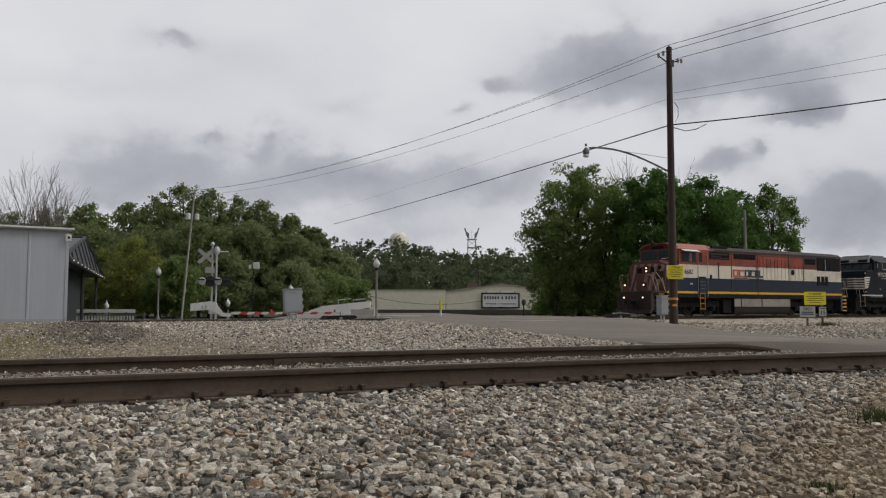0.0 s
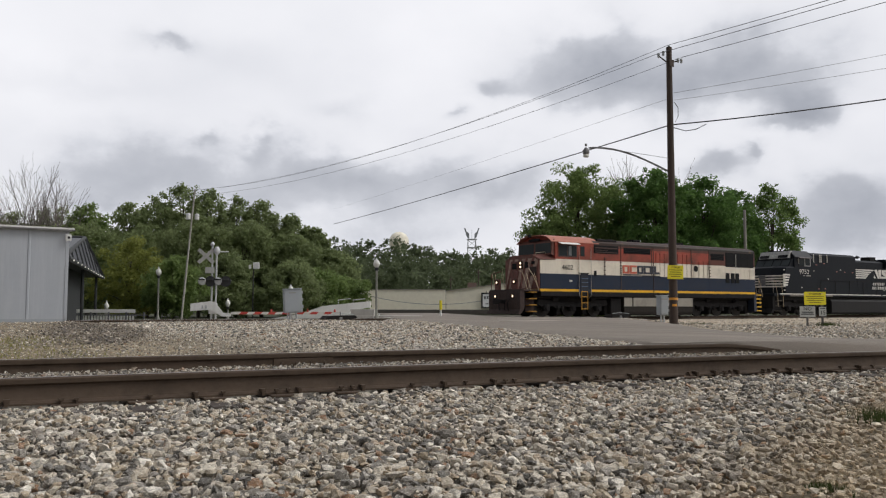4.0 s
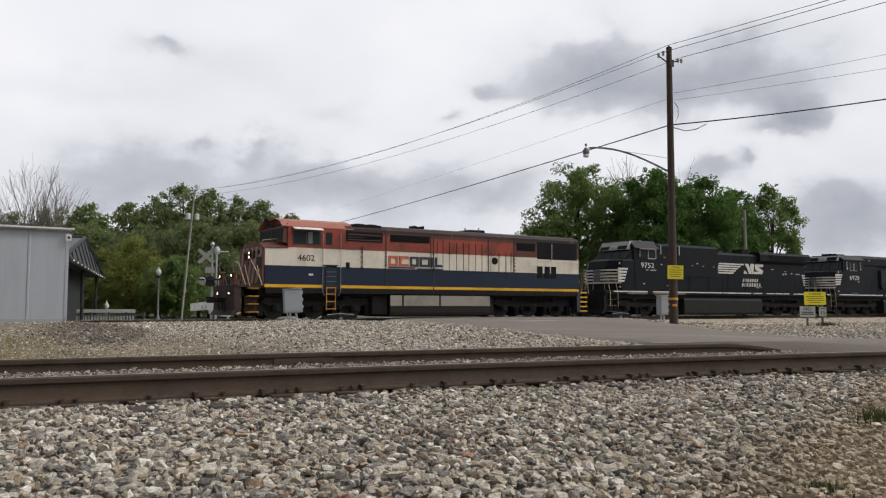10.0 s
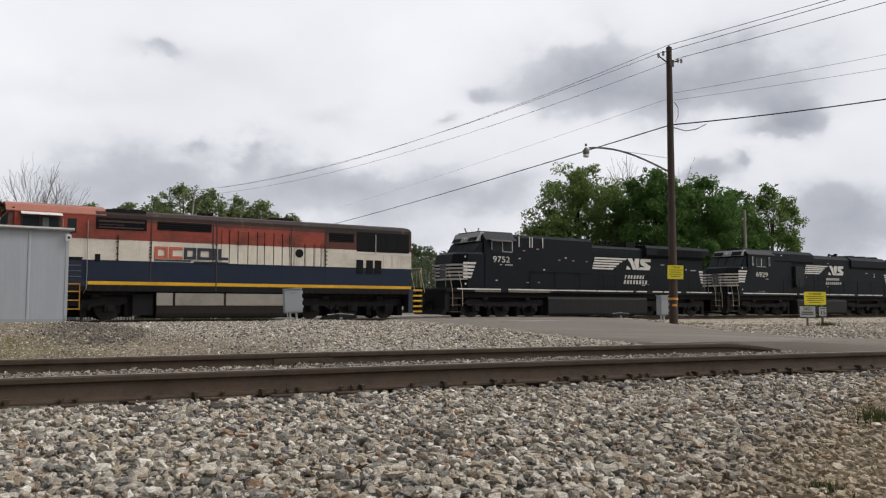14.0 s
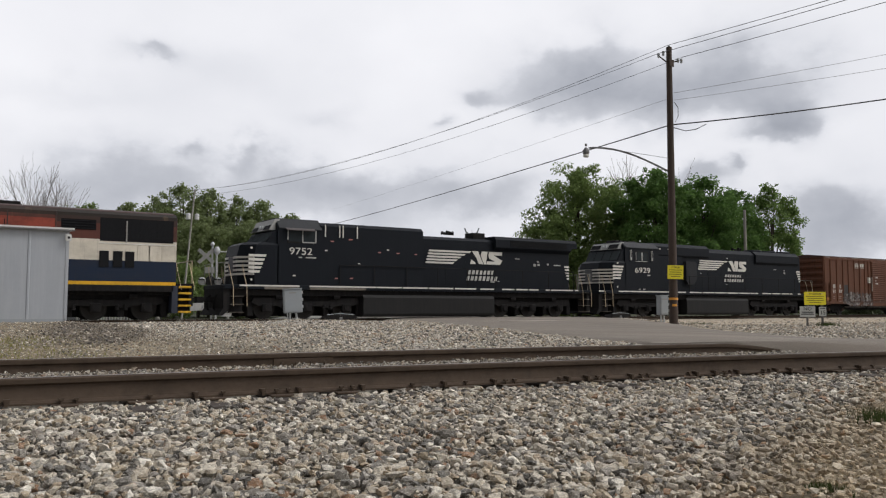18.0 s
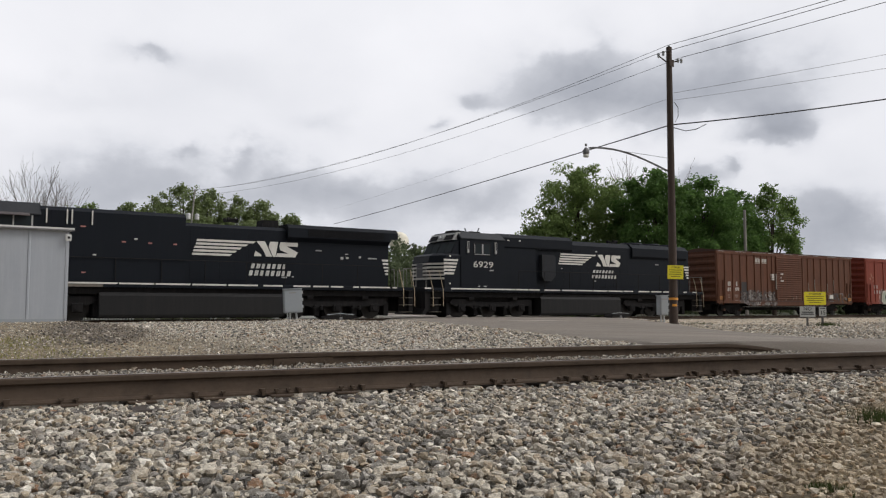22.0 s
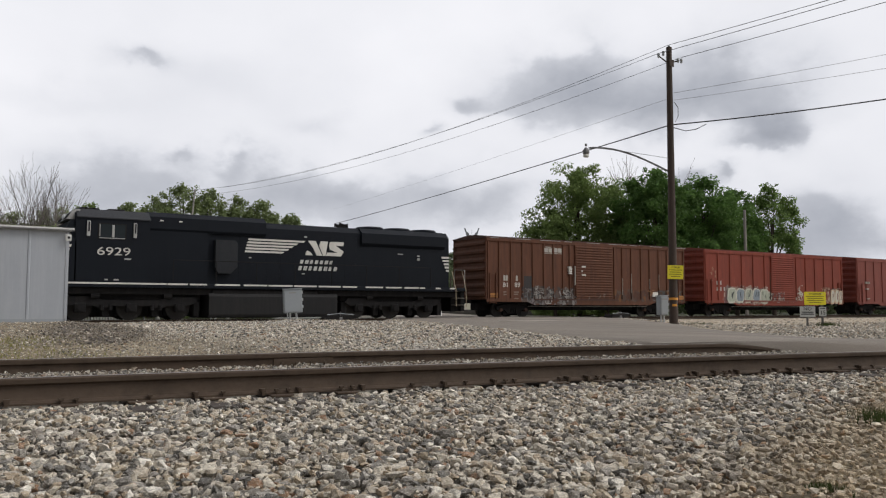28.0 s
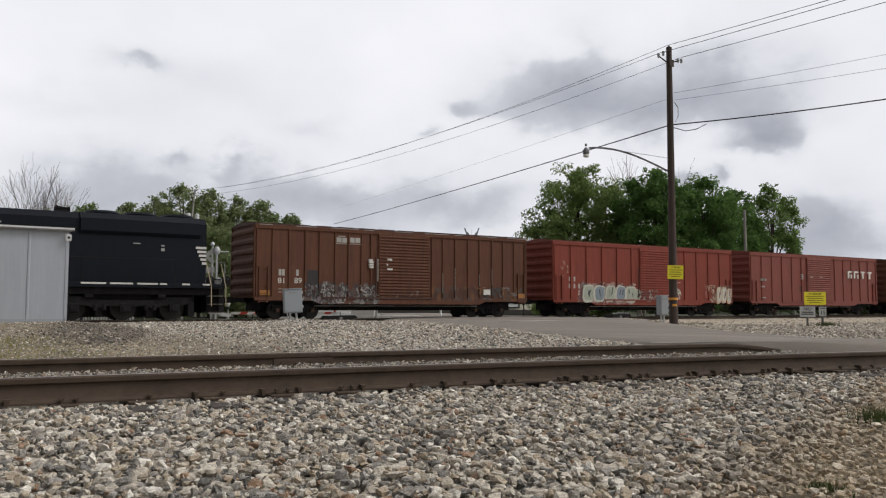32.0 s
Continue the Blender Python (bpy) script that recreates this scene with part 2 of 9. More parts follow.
M_TANK = paint("pale_fuel_tank", (0.3, 0.275, 0.235), (0.1, 0.088, 0.075), 0.7, 0.7, 9, 0, False, 0.15, 0.9)
M_GLASS = paint("smoked_cab_glass", (0.02, 0.026, 0.03), (0.03, 0.03, 0.03), 0.15, 0.1, 10, gloss=0.1)
# no specular here; the grey reflection on the glass is put into the base colour
M_WINDSCREEN = paint("windscreen_reflection_grey", (0.06, 0.068, 0.072), (0.04, 0.043, 0.044), 0.6, 0.4, 10, gloss=0.0)
M_AWNING = paint("white_awning_paint", (0.8, 0.78, 0.74), (0.4, 0.38, 0.35), 0.5, 0.15, 12)
M_CURTAIN = paint("grey_window_curtain", (0.16, 0.18, 0.19), (0.05, 0.05, 0.05), 0.8, 0.3, 10)
M_LADDER = paint("dirty_yellow_ladder_paint", (0.5, 0.25, 0.02), (0.07, 0.04, 0.022), 0.7, 0.8, 9)
M_STEEL = paint("galvanised_steel", (0.5, 0.51, 0.52), (0.3, 0.29, 0.28), 0.5, 0.2, 14, 0.35)
M_GREY = paint("grey_equipment_paint", (0.31, 0.335, 0.355), (0.25, 0.25, 0.25), 0.5, 0.15, 12)
M_WHITE_STEEL = paint("white_painted_steel", (0.66, 0.66, 0.65), (0.35, 0.33, 0.3), 0.5, 0.3, 12)
M_POLE = paint("creosoted_pole_wood", (0.064, 0.044, 0.035), (0.024, 0.017, 0.014), 0.9, 0.55, 30, relief=0.4)
M_POLE_GREY = paint("silvered_pole_wood", (0.3, 0.28, 0.25), (0.12, 0.1, 0.09), 0.9, 0.4, 30)
M_WIRE = paint("wire_sheath", (0.03, 0.03, 0.03), (0.05, 0.05, 0.05), 0.6, 0.1, 5)
M_WIRE_ALU = paint("bare_aluminium_wire", (0.2, 0.2, 0.21), (0.15, 0.15, 0.15), 0.5, 0.1, 5)
M_SIGN_YELLOW = paint("yellow_sign_face", (0.82, 0.72, 0.02), (0.5, 0.4, 0.05), 0.45, 0.1, 8)
M_SIGN_GREY = paint("dull_white_sign_face", (0.48, 0.49, 0.48), (0.3, 0.29, 0.27), 0.6, 0.25, 8)
M_INK = paint("black_sign_ink", (0.015, 0.015, 0.016), (0.04, 0.04, 0.04), 0.6, 0.1, 8)
M_RED = paint("red_reflective_sheet", (0.5, 0.05, 0.035), (0.2, 0.05, 0.04), 0.45, 0.2, 8)
M_BARK_PALE = paint("grey_twig_bark", (0.16, 0.14, 0.125), (0.07, 0.06, 0.05), 0.95, 0.3, 20, relief=0.3)
M_BARK = paint("rough_bark", (0.07, 0.055, 0.042), (0.03, 0.022, 0.018), 0.95, 0.4, 30, relief=0.6)

# ---- sky ----
def cloud_material():
    m, t, b = nodes_of("overcast_clouds")
    t.nodes.remove(b)
    v = coords(t, (1, 1, 1))
    c = t.nodes.new("ShaderNodeVectorMath")
    c.operation = "NORMALIZE"
    link(t, v, c.inputs[0])
    d = c.outputs[0]
    st = t.nodes.new("ShaderNodeMapping")
    st.inputs["Scale"].default_value = (1, 1, 1.5)
    link(t, d, st.inputs["Vector"])
    big = noise_node(t, st.outputs[0], 3.2, 5, 0.5)
    small = noise_node(t, st.outputs[0], 8.0, 5, 0.5)
    warp = t.nodes.new("ShaderNodeVectorMath")
    warp.operation = "MULTIPLY_ADD"
    nz = t.nodes.new("ShaderNodeTexNoise")
    nz.inputs["Scale"].default_value, nz.inputs["Detail"].default_value, nz.inputs["Roughness"].default_value = 11.0, 5.0, 0.5
    link(t, st.outputs[0], nz.inputs["Vector"])
    link(t, nz.outputs["Color"], warp.inputs[0])
    warp.inputs[1].default_value = (0.1, 0.1, 0.1)
    link(t, d, warp.inputs[2])
    total = None
    # grey cloud banks: azimuth, elevation (degrees), half width, half height, depth
    for az, el, hw, hh, amt in CLOUD_BANKS:
        a, e = radians(az), radians(el)
        cen = Vector((math.sin(a) * math.cos(e), math.cos(a) * math.cos(e), math.sin(e)))
        rt = Vector((math.cos(a), -math.sin(a), 0))
        up = rt.cross(cen).normalized()
        if up.z < 0:
            up = -up
        off = t.nodes.new("ShaderNodeVectorMath")
        off.operation = "SUBTRACT"
        link(t, warp.outputs[0], off.inputs[0])
        off.inputs[1].default_value = cen + Vector((0.05, 0.05, 0.05))
        terms = []
        for axis, half in ((rt, hw), (up, hh)):
            dt = t.nodes.new("ShaderNodeVectorMath")
            dt.operation = "DOT_PRODUCT"
            link(t, off.outputs[0], dt.inputs[0])
            dt.inputs[1].default_value = axis / math.tan(radians(half))
            terms.append(math_node(t, "POWER", math_node(t, "ABSOLUTE", dt.outputs["Value"]), 2.0))
        g = math_node(t, "EXPONENT", math_node(t, "MULTIPLY", math_node(t, "ADD", *terms), -1.0))
        g = math_node(t, "MULTIPLY", g, amt)
        total = g if total is None else math_node(t, "ADD", total, g)
    wisp = noise_node(t, st.outputs[0], 17.0, 6, 0.6)
    # firm the billowing edges of the banks
    firm = t.nodes.new("ShaderNodeMapRange")
    firm.interpolation_type = "SMOOTHSTEP"
    firm.inputs["From Min"].default_value, firm.inputs["From Max"].default_value, firm.inputs["To Max"].default_value = 0.1, 0.26, 0.3
    link(t, math_node(t, "MULTIPLY", total, math_node(t, "ADD", 0.5, wisp)), firm.inputs["Value"])
    total = math_node(t, "ADD", math_node(t, "MULTIPLY", total, 0.62), math_node(t, "MULTIPLY", firm.outputs[0], 0.42))
    dark = math_node(t, "MULTIPLY", total, math_node(t, "ADD", 0.45, math_node(t, "ADD", math_node(t, "MULTIPLY", small, 0.75), math_node(t, "MULTIPLY", wisp, 0.35))))
    tone = math_node(t, "SUBTRACT", math_node(t, "ADD", 0.70, math_node(t, "MULTIPLY", big, 0.22)), dark)
    tone = math_node(t, "ADD", tone, math_node(t, "MULTIPLY", math_node(t, "SUBTRACT", small, 0.5), 0.07))
    col = ramp(t, tone, [(0.15, (0.19, 0.205, 0.245)), (0.42, (0.4, 0.42, 0.475)), (0.66, (0.7, 0.715, 0.77)), (0.88, (0.95, 0.95, 0.99))])
    em = t.nodes.new("ShaderNodeEmission")
    link(t, col, em.inputs["Color"])
    em.inputs["Strength"].default_value = 1.0
    link(t, em.outputs[0], t.nodes["Material Output"].inputs["Surface"])
    m.cycles.emission_sampling = "NONE"
    return m


CLOUD_BANKS = [(43.4, 16.9, 4.72, 2.43, 0.39),
               (52.2, 15.0, 7.75, 2.3, 0.4),
               (54.3, 18.4, 5.91, 1.66, 0.1),
               (57.3, 12.9, 1.78, 0.9, 0.27), (55.6, 11.8, 1.58, 0.6, 0.18), (37.4, 15.2, 1.58, 0.9, 0.21), (34.2, 13.1, 0.84, 0.5, 0.18), (39.6, 9.5, 5.51, 2.3, 0.18), (51.8, 9.3, 2.52, 1.2, 0.27), (58.6, 6.5, 5.51, 2.56, 0.26), (60.5, 4.6, 5.0, 1.8, 0.14), (54.7, 9.8, 0.63, 0.5, 0.18), (15.8, 9.1, 9.85, 2.69, 0.26), (27.1, 8.9, 6.56, 2.18, 0.23), (19.5, 16.4, 5.91, 2.05, 0.09), (14.8, 16.8, 1.99, 0.7, 0.18), (25.7, 13.7, 2.52, 1.0, 0.13), (8.6, 14.4, 6.56, 1.02, 0.09), (16.8, 11.5, 1.05, 0.5, 0.15), (20.3, 11.3, 1.16, 0.7, 0.15), (11.3, 7.5, 5.25, 1.54, 0.11), (32.1, 8.3, 6.56, 1.92, 0.11), (31.0, 5.0, 9.0, 1.9, 0.17)]


def build_sky():
    R, vs, fs = 3800.0, [], []
    azs, els = np.radians(np.arange(-45, 112, 3.0)), np.radians(np.arange(-1.5, 66, 2.5))
    for e in els:
        for a in azs:
            vs.append((R * math.sin(a) * math.cos(e), R * math.cos(a) * math.cos(e), R * math.sin(e)))
    n = len(azs)
    for i in range(len(els) - 1):
        fs += [(i * n + j, i * n + j + 1, (i + 1) * n + j + 1, (i + 1) * n + j) for j in range(n - 1)]
    ob = new("backdrop", raw_mesh("backdrop", vs, fs, cloud_material(), True))
    return tagged(ob, label="grey and white overcast cloud sky", category="sky", kind="structure")


SKY = build_sky()

# ---- ground, tracks and road ----
TRAIN_Y, TRAIN_Z = 37.18, -0.08


def near_rail_y(x):
    """The near rail of the close track, a gentle curve."""
    x = np.clip(x, -8.0, 16.0)
    return 6.56 - 0.10 * x - 0.0045 * x * x


ROAD_LEFT = [(10.9, 4.6), (10.5, 6.0), (9.9, 6.7), (9.5, 7.2), (9.0, 8.4), (9.9, 10.45), (11.5, 13.9), (13.85, 19.3), (16.3, 26.3), (19.2, 34.0), (24.5, 44.0), (34.0, 58.0), (44.0, 78.0), (56.0, 104.0)]
ROAD_RIGHT = [(40.0, 1.0), (38.0, 6.6), (13.75, 7.5), (13.5, 8.6), (13.9, 9.4), (15.1, 10.9), (16.0, 12.3), (18.8, 15.7), (22.3, 19.4), (30.6, 29.8), (36.5, 42.0), (44.0, 56.0), (54.0, 75.0), (66.0, 100.0)]


def road_span(y):
    """The road's left and right edge at y."""
    ly, lx = [p[1] for p in ROAD_LEFT], [p[0] for p in ROAD_LEFT]
    ry, rx = [p[1] for p in ROAD_RIGHT], [p[0] for p in ROAD_RIGHT]
    return np.interp(y, ly, lx), np.interp(y, ry, rx)


def road_level(y):
    """Height of the road's surface along y, without its crown."""
    return -0.03 - 0.02 * smooth_step(9, 14, y) - 0.03 * smooth_step(30, 35, y) - 0.34 * smooth_step(41, 60, y)


def smooth_step(a, b, v):
    u = np.clip((v - a) / (b - a), 0, 1)
    return u * u * (3 - 2 * u)


def ground_height(x, y):
    x, y = np.asarray(x, float), np.asarray(y, float)
    d = y - near_rail_y(x)
    z = -0.245 - 0.03 * smooth_step(0.3, 4, -d)
    z = np.where(d > 0.0, -0.1, z)
    z = z + 0.14 * smooth_step(1.6, 7.0, d) - 0.09 * smooth_step(14, 18, x) * smooth_step(9, 12, y)
    z = z - 0.125 * smooth_step(12, 29, y)
    z = z + 0.09 * np.exp(-((x - 12.4) / 2.2) ** 2 - ((y - 26.0) / 3.0) ** 2) + 0.07 * np.exp(-((x - 11.0) / 0.6) ** 2 - ((y - 26.2) / 1.2) ** 2)
    z = z + 0.15 * (1 - smooth_step(3.5, 4.7, x)) * smooth_step(15, 20, y) * (1 - smooth_step(26.5, 30, y))
    z = z - 0.36 * smooth_step(31, 34.6, y)
    z = z - 0.15 * smooth_step(42, 60, y)
    z = z + 0.016 * np.sin(x * 0.9 + 0.4 * y) * smooth_step(9, 14, y) * (1 - smooth_step(28, 34, y))
    l, r = road_span(y)
    inside = smooth_step(-1.6, 0.1, np.minimum(x - l, r - x)) * (y > 4.5) * (d > 0.2)
    return z * (1 - inside) + inside * (road_level(y) - 0.03)


def ground_material():
    m, t, b = nodes_of("gravelly_ground")
    v = coords(t)
    vor = t.nodes.new("ShaderNodeTexVoronoi")
    vor.inputs["Scale"].default_value = 24
    link(t, v, vor.inputs["Vector"])
    cell = ramp(t, vor.outputs["Color"], [(0.1, (0.2, 0.185, 0.16)), (0.45, (0.36, 0.335, 0.29)), (0.85, (0.56, 0.53, 0.475))])
    fine = ramp(t, noise_node(t, v, 22, 7, 0.78), [(0.36, (0, 0, 0)), (0.66, (1, 1, 1))])
    broad = noise_node(t, v, 0.35, 5, 0.6)
    gravel = mix(t, math_node(t, "MULTIPLY", fine, 0.35), cell, (0.13, 0.115, 0.1))
    clods = ramp(t, noise_node(t, v, 7, 8, 0.75), [(0.38, (0, 0, 0)), (0.64, (1, 1, 1))])
    gritty = ramp(t, noise_node(t, v, 13, 8, 0.88), [(0.43, (0, 0, 0)), (0.6, (1, 1, 1))])
    dirt = mix(t, gritty, (0.06, 0.046, 0.028), (0.42, 0.33, 0.2))
    dirt = mix(t, math_node(t, "MULTIPLY", clods, 0.35), dirt, (0.3, 0.255, 0.18))
    dirt = mix(t, ramp(t, noise_node(t, v, 0.7, 5, 0.65), [(0.42, (0, 0, 0)), (0.62, (0.7, 0.7, 0.7))]), dirt, (0.07, 0.055, 0.038))
    # kept very dark: the understory's shade is put into this ground colour
    grass = mix(t, fine, (0.022, 0.025, 0.011), (0.065, 0.07, 0.028))
    s = t.nodes.new("ShaderNodeSeparateXYZ")
    link(t, v, s.inputs[0])
    # dirt towards the low end of the yard and here and there
    left = math_node(t, "SUBTRACT", 1.45, math_node(t, "MULTIPLY", s.outputs[0], 0.2))
    mask = math_node(t, "MULTIPLY", math_node(t, "ADD", left, math_node(t, "SUBTRACT", broad, 0.45)), math_node(t, "GREATER_THAN", s.outputs[1], 8.2))
    col = mix(t, ramp(t, math_node(t, "ADD", mask, math_node(t, "MULTIPLY", math_node(t, "SUBTRACT", fine, 0.5), 0.8)), [(0.35, (0, 0, 0)), (0.75, (1, 1, 1))]), gravel, dirt)
    # a patch of dark spilt soil beside the relay house
    ex = math_node(t, "POWER", math_node(t, "ABSOLUTE", math_node(t, "DIVIDE", math_node(t, "SUBTRACT", s.outputs[0], math_node(t, "MULTIPLY", s.outputs[1], 0.187)), 0.95)), 2.0)
    ey = math_node(t, "POWER", math_node(t, "ABSOLUTE", math_node(t, "DIVIDE", math_node(t, "SUBTRACT", s.outputs[1], 17.2), 6.0)), 2.0)
    spill = math_node(t, "ADD", math_node(t, "ADD", ex, ey), math_node(t, "MULTIPLY", math_node(t, "SUBTRACT", noise_node(t, v, 1.1, 6, 0.7), 0.5), 1.6))
    col = mix(t, ramp(t, spill, [(0.6, (0.95, 0.95, 0.95)), (1.1, (0, 0, 0))]), col, mix(t, gritty, (0.03, 0.024, 0.019), (0.125, 0.1, 0.075)))
    tan = math_node(t, "MULTIPLY", math_node(t, "GREATER_THAN", s.outputs[0], 16.0), math_node(t, "LESS_THAN", s.outputs[1], 34.0))
    col = mix(t, math_node(t, "MULTIPLY", tan, math_node(t, "ADD", 0.72, math_node(t, "MULTIPLY", broad, 0.5))), col, mix(t, fine, (0.34, 0.28, 0.205), (0.46, 0.385, 0.29)))
    corner = math_node(t, "SUBTRACT", math_node(t, "MULTIPLY", s.outputs[0], 0.42), s.outputs[1])
    corner = math_node(t, "ADD", corner, math_node(t, "MULTIPLY", noise_node(t, v, 2.6, 6, 0.7), 0.9))
    corner = math_node(t, "MULTIPLY", math_node(t, "GREATER_THAN", corner, -0.75), math_node(t, "LESS_THAN", s.outputs[1], 5.0))
    col = mix(t, corner, col, dirt)
    # the shade between the shoulder's stones and below the rail is painted into the ground
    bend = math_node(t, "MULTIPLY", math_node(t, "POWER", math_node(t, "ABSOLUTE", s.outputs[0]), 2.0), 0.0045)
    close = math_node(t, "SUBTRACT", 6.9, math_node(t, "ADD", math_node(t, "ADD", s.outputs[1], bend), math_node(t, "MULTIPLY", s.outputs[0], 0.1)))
    gap_shade = math_node(t, "MULTIPLY", math_node(t, "GREATER_THAN", close, 0.0), math_node(t, "SUBTRACT", 1.0, corner))
    col = mix(t, math_node(t, "MULTIPLY", gap_shade, 0.8), col, mix(t, gritty, (0.05, 0.043, 0.034), (0.16, 0.135, 0.105)))
    far = math_node(t, "ADD", math_node(t, "MULTIPLY", math_node(t, "SUBTRACT", math_node(t, "SUBTRACT", s.outputs[1], 46.0), math_node(t, "MULTIPLY", math_node(t, "GREATER_THAN", s.outputs[0], 26.0), 18.0)), 0.15), math_node(t, "SUBTRACT", broad, 0.5))
    col = mix(t, ramp(t, far, [(0.3, (0, 0, 0)), (0.6, (1, 1, 1))]), col, grass)
    link(t, col, b.inputs["Base Color"])
    b.inputs["Roughness"].default_value = 0.95
    bump(t, b, vor.outputs["Distance"], 0.7, 0.03)
    return m


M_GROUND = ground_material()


def build_ground():
    def lines(a, b, step):
        inner = np.arange(a, b + 0.01, step)
        out = np.array([4, 9, 18, 35, 70, 140, 300, 700, 1600, 3000.0])
        return np.concatenate([(a - out)[::-1], inner, b + out])
    gx, gy = lines(-6, 60, 0.4), lines(-2, 62, 0.3)
    X, Y = np.meshgrid(gx, gy, indexing="ij")
    Z = ground_height(X, Y)
    Z = Z + 0.012 * np.sin(7.3 * X + 2.1 * np.sin(3 * Y)) * np.sin(6.1 * Y + 1.7) * (np.abs(X) < 60) * (np.abs(Y) < 60)
    D = Y - near_rail_y(X)
    Z = Z - 0.05 * smooth_step(-7.0, -6.0, D) * (1 - smooth_step(-0.35, -0.05, D)) - 0.16 * smooth_step(-0.4, -0.05, D) * (1 - smooth_step(0.25, 0.6, D)) - 0.03 * smooth_step(0.25, 0.6, D) * (1 - smooth_step(1.7, 2.2, D))
    nx, ny = len(gx), len(gy)
    idx = np.arange(nx * ny).reshape(nx, ny)
    f = np.stack([idx[:-1, :-1], idx[1:, :-1], idx[1:, 1:], idx[:-1, 1:]], -1).reshape(-1, 4)
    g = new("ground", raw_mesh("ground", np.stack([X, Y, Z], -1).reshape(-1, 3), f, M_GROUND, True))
    tagged(g, label="grey gravel and brown dirt rail yard ground", category="ground", kind="structure")


def icosa():
    p = (1 + 5 ** 0.5) / 2
    v = np.array([(-1, p, 0), (1, p, 0), (-1, -p, 0), (1, -p, 0), (0, -1, p), (0, 1, p), (0, -1, -p), (0, 1, -p), (p, 0, -1), (p, 0, 1), (-p, 0, -1), (-p, 0, 1)])
    f = np.array([(0, 11, 5), (0, 5, 1), (0, 1, 7), (0, 7, 10), (0, 10, 11), (1, 5, 9), (5, 11, 4), (11, 10, 2), (10, 7, 6), (7, 1, 8),
                  (3, 9, 4), (3, 4, 2), (3, 2, 6), (3, 6, 8), (3, 8, 9), (4, 9, 5), (2, 4, 11), (6, 2, 10), (8, 6, 7), (9, 8, 1)])
    return v / np.linalg.norm(v[0]), f


def octa():
    return np.array([(1, 0, 0), (-1, 0, 0), (0, 1, 0), (0, -1, 0), (0, 0, 1), (0, 0, -1.0)]), np.array([(0, 2, 4), (2, 1, 4), (1, 3, 4), (3, 0, 4), (2, 0, 5), (1, 2, 5), (3, 1, 5), (0, 3, 5)])


def pebbles(name, label, centres, sizes, material, rng, solid):
    """Thousands of broken stones as one heap."""
    v, f = solid
    n, k = len(centres), len(v)
    # broken faces: a jittered solid pressed towards a block, then flattened
    j = v[None] * (1 + rng.uniform(-0.38, 0.34, (n, k, 1))) + rng.uniform(-0.3, 0.3, (n, k, 3))
    j = np.sign(j) * np.abs(j) ** 0.62
    j = j * (np.stack([rng.uniform(0.85, 1.55, n), rng.uniform(0.7, 1.15, n), rng.uniform(0.45, 0.9, n)], 1)[:, None])
    a, tilt = rng.uniform(0, 2 * np.pi, n), rng.normal(0, 0.7, n)
    c, s, ct, st = np.cos(a), np.sin(a), np.cos(tilt), np.sin(tilt)
    x, y, z = j[..., 0], j[..., 1], j[..., 2]
    y, z = y * ct[:, None] - z * st[:, None], y * st[:, None] + z * ct[:, None]
    x, y = x * c[:, None] - y * s[:, None], x * s[:, None] + y * c[:, None]
    pts = np.stack([x, y, z], -1) * sizes[:, None, None] + centres[:, None]
    faces = (f[None] + (np.arange(n) * k)[:, None, None]).reshape(-1, 3)
    ob = new(name, raw_mesh(name, pts.reshape(-1, 3), faces, material))
    return tagged(ob, label=label, category="gravel", kind="stuff")


def scatter(rng, x0, x1, y0, y1, step):
    gx, gy = np.meshgrid(np.arange(x0, x1, step), np.arange(y0, y1, step))
    x, y = gx.ravel() + rng.uniform(-0.5, 0.5, gx.size) * step, gy.ravel() + rng.uniform(-0.5, 0.5, gx.size) * step
    return x, y


def in_wedge(x, y):
    a = np.degrees(np.arctan2(x, y))
    return (a > 3.0) & (a < 64.0) & (x * math.sin(YAW) + y * math.cos(YAW) > 2.7)


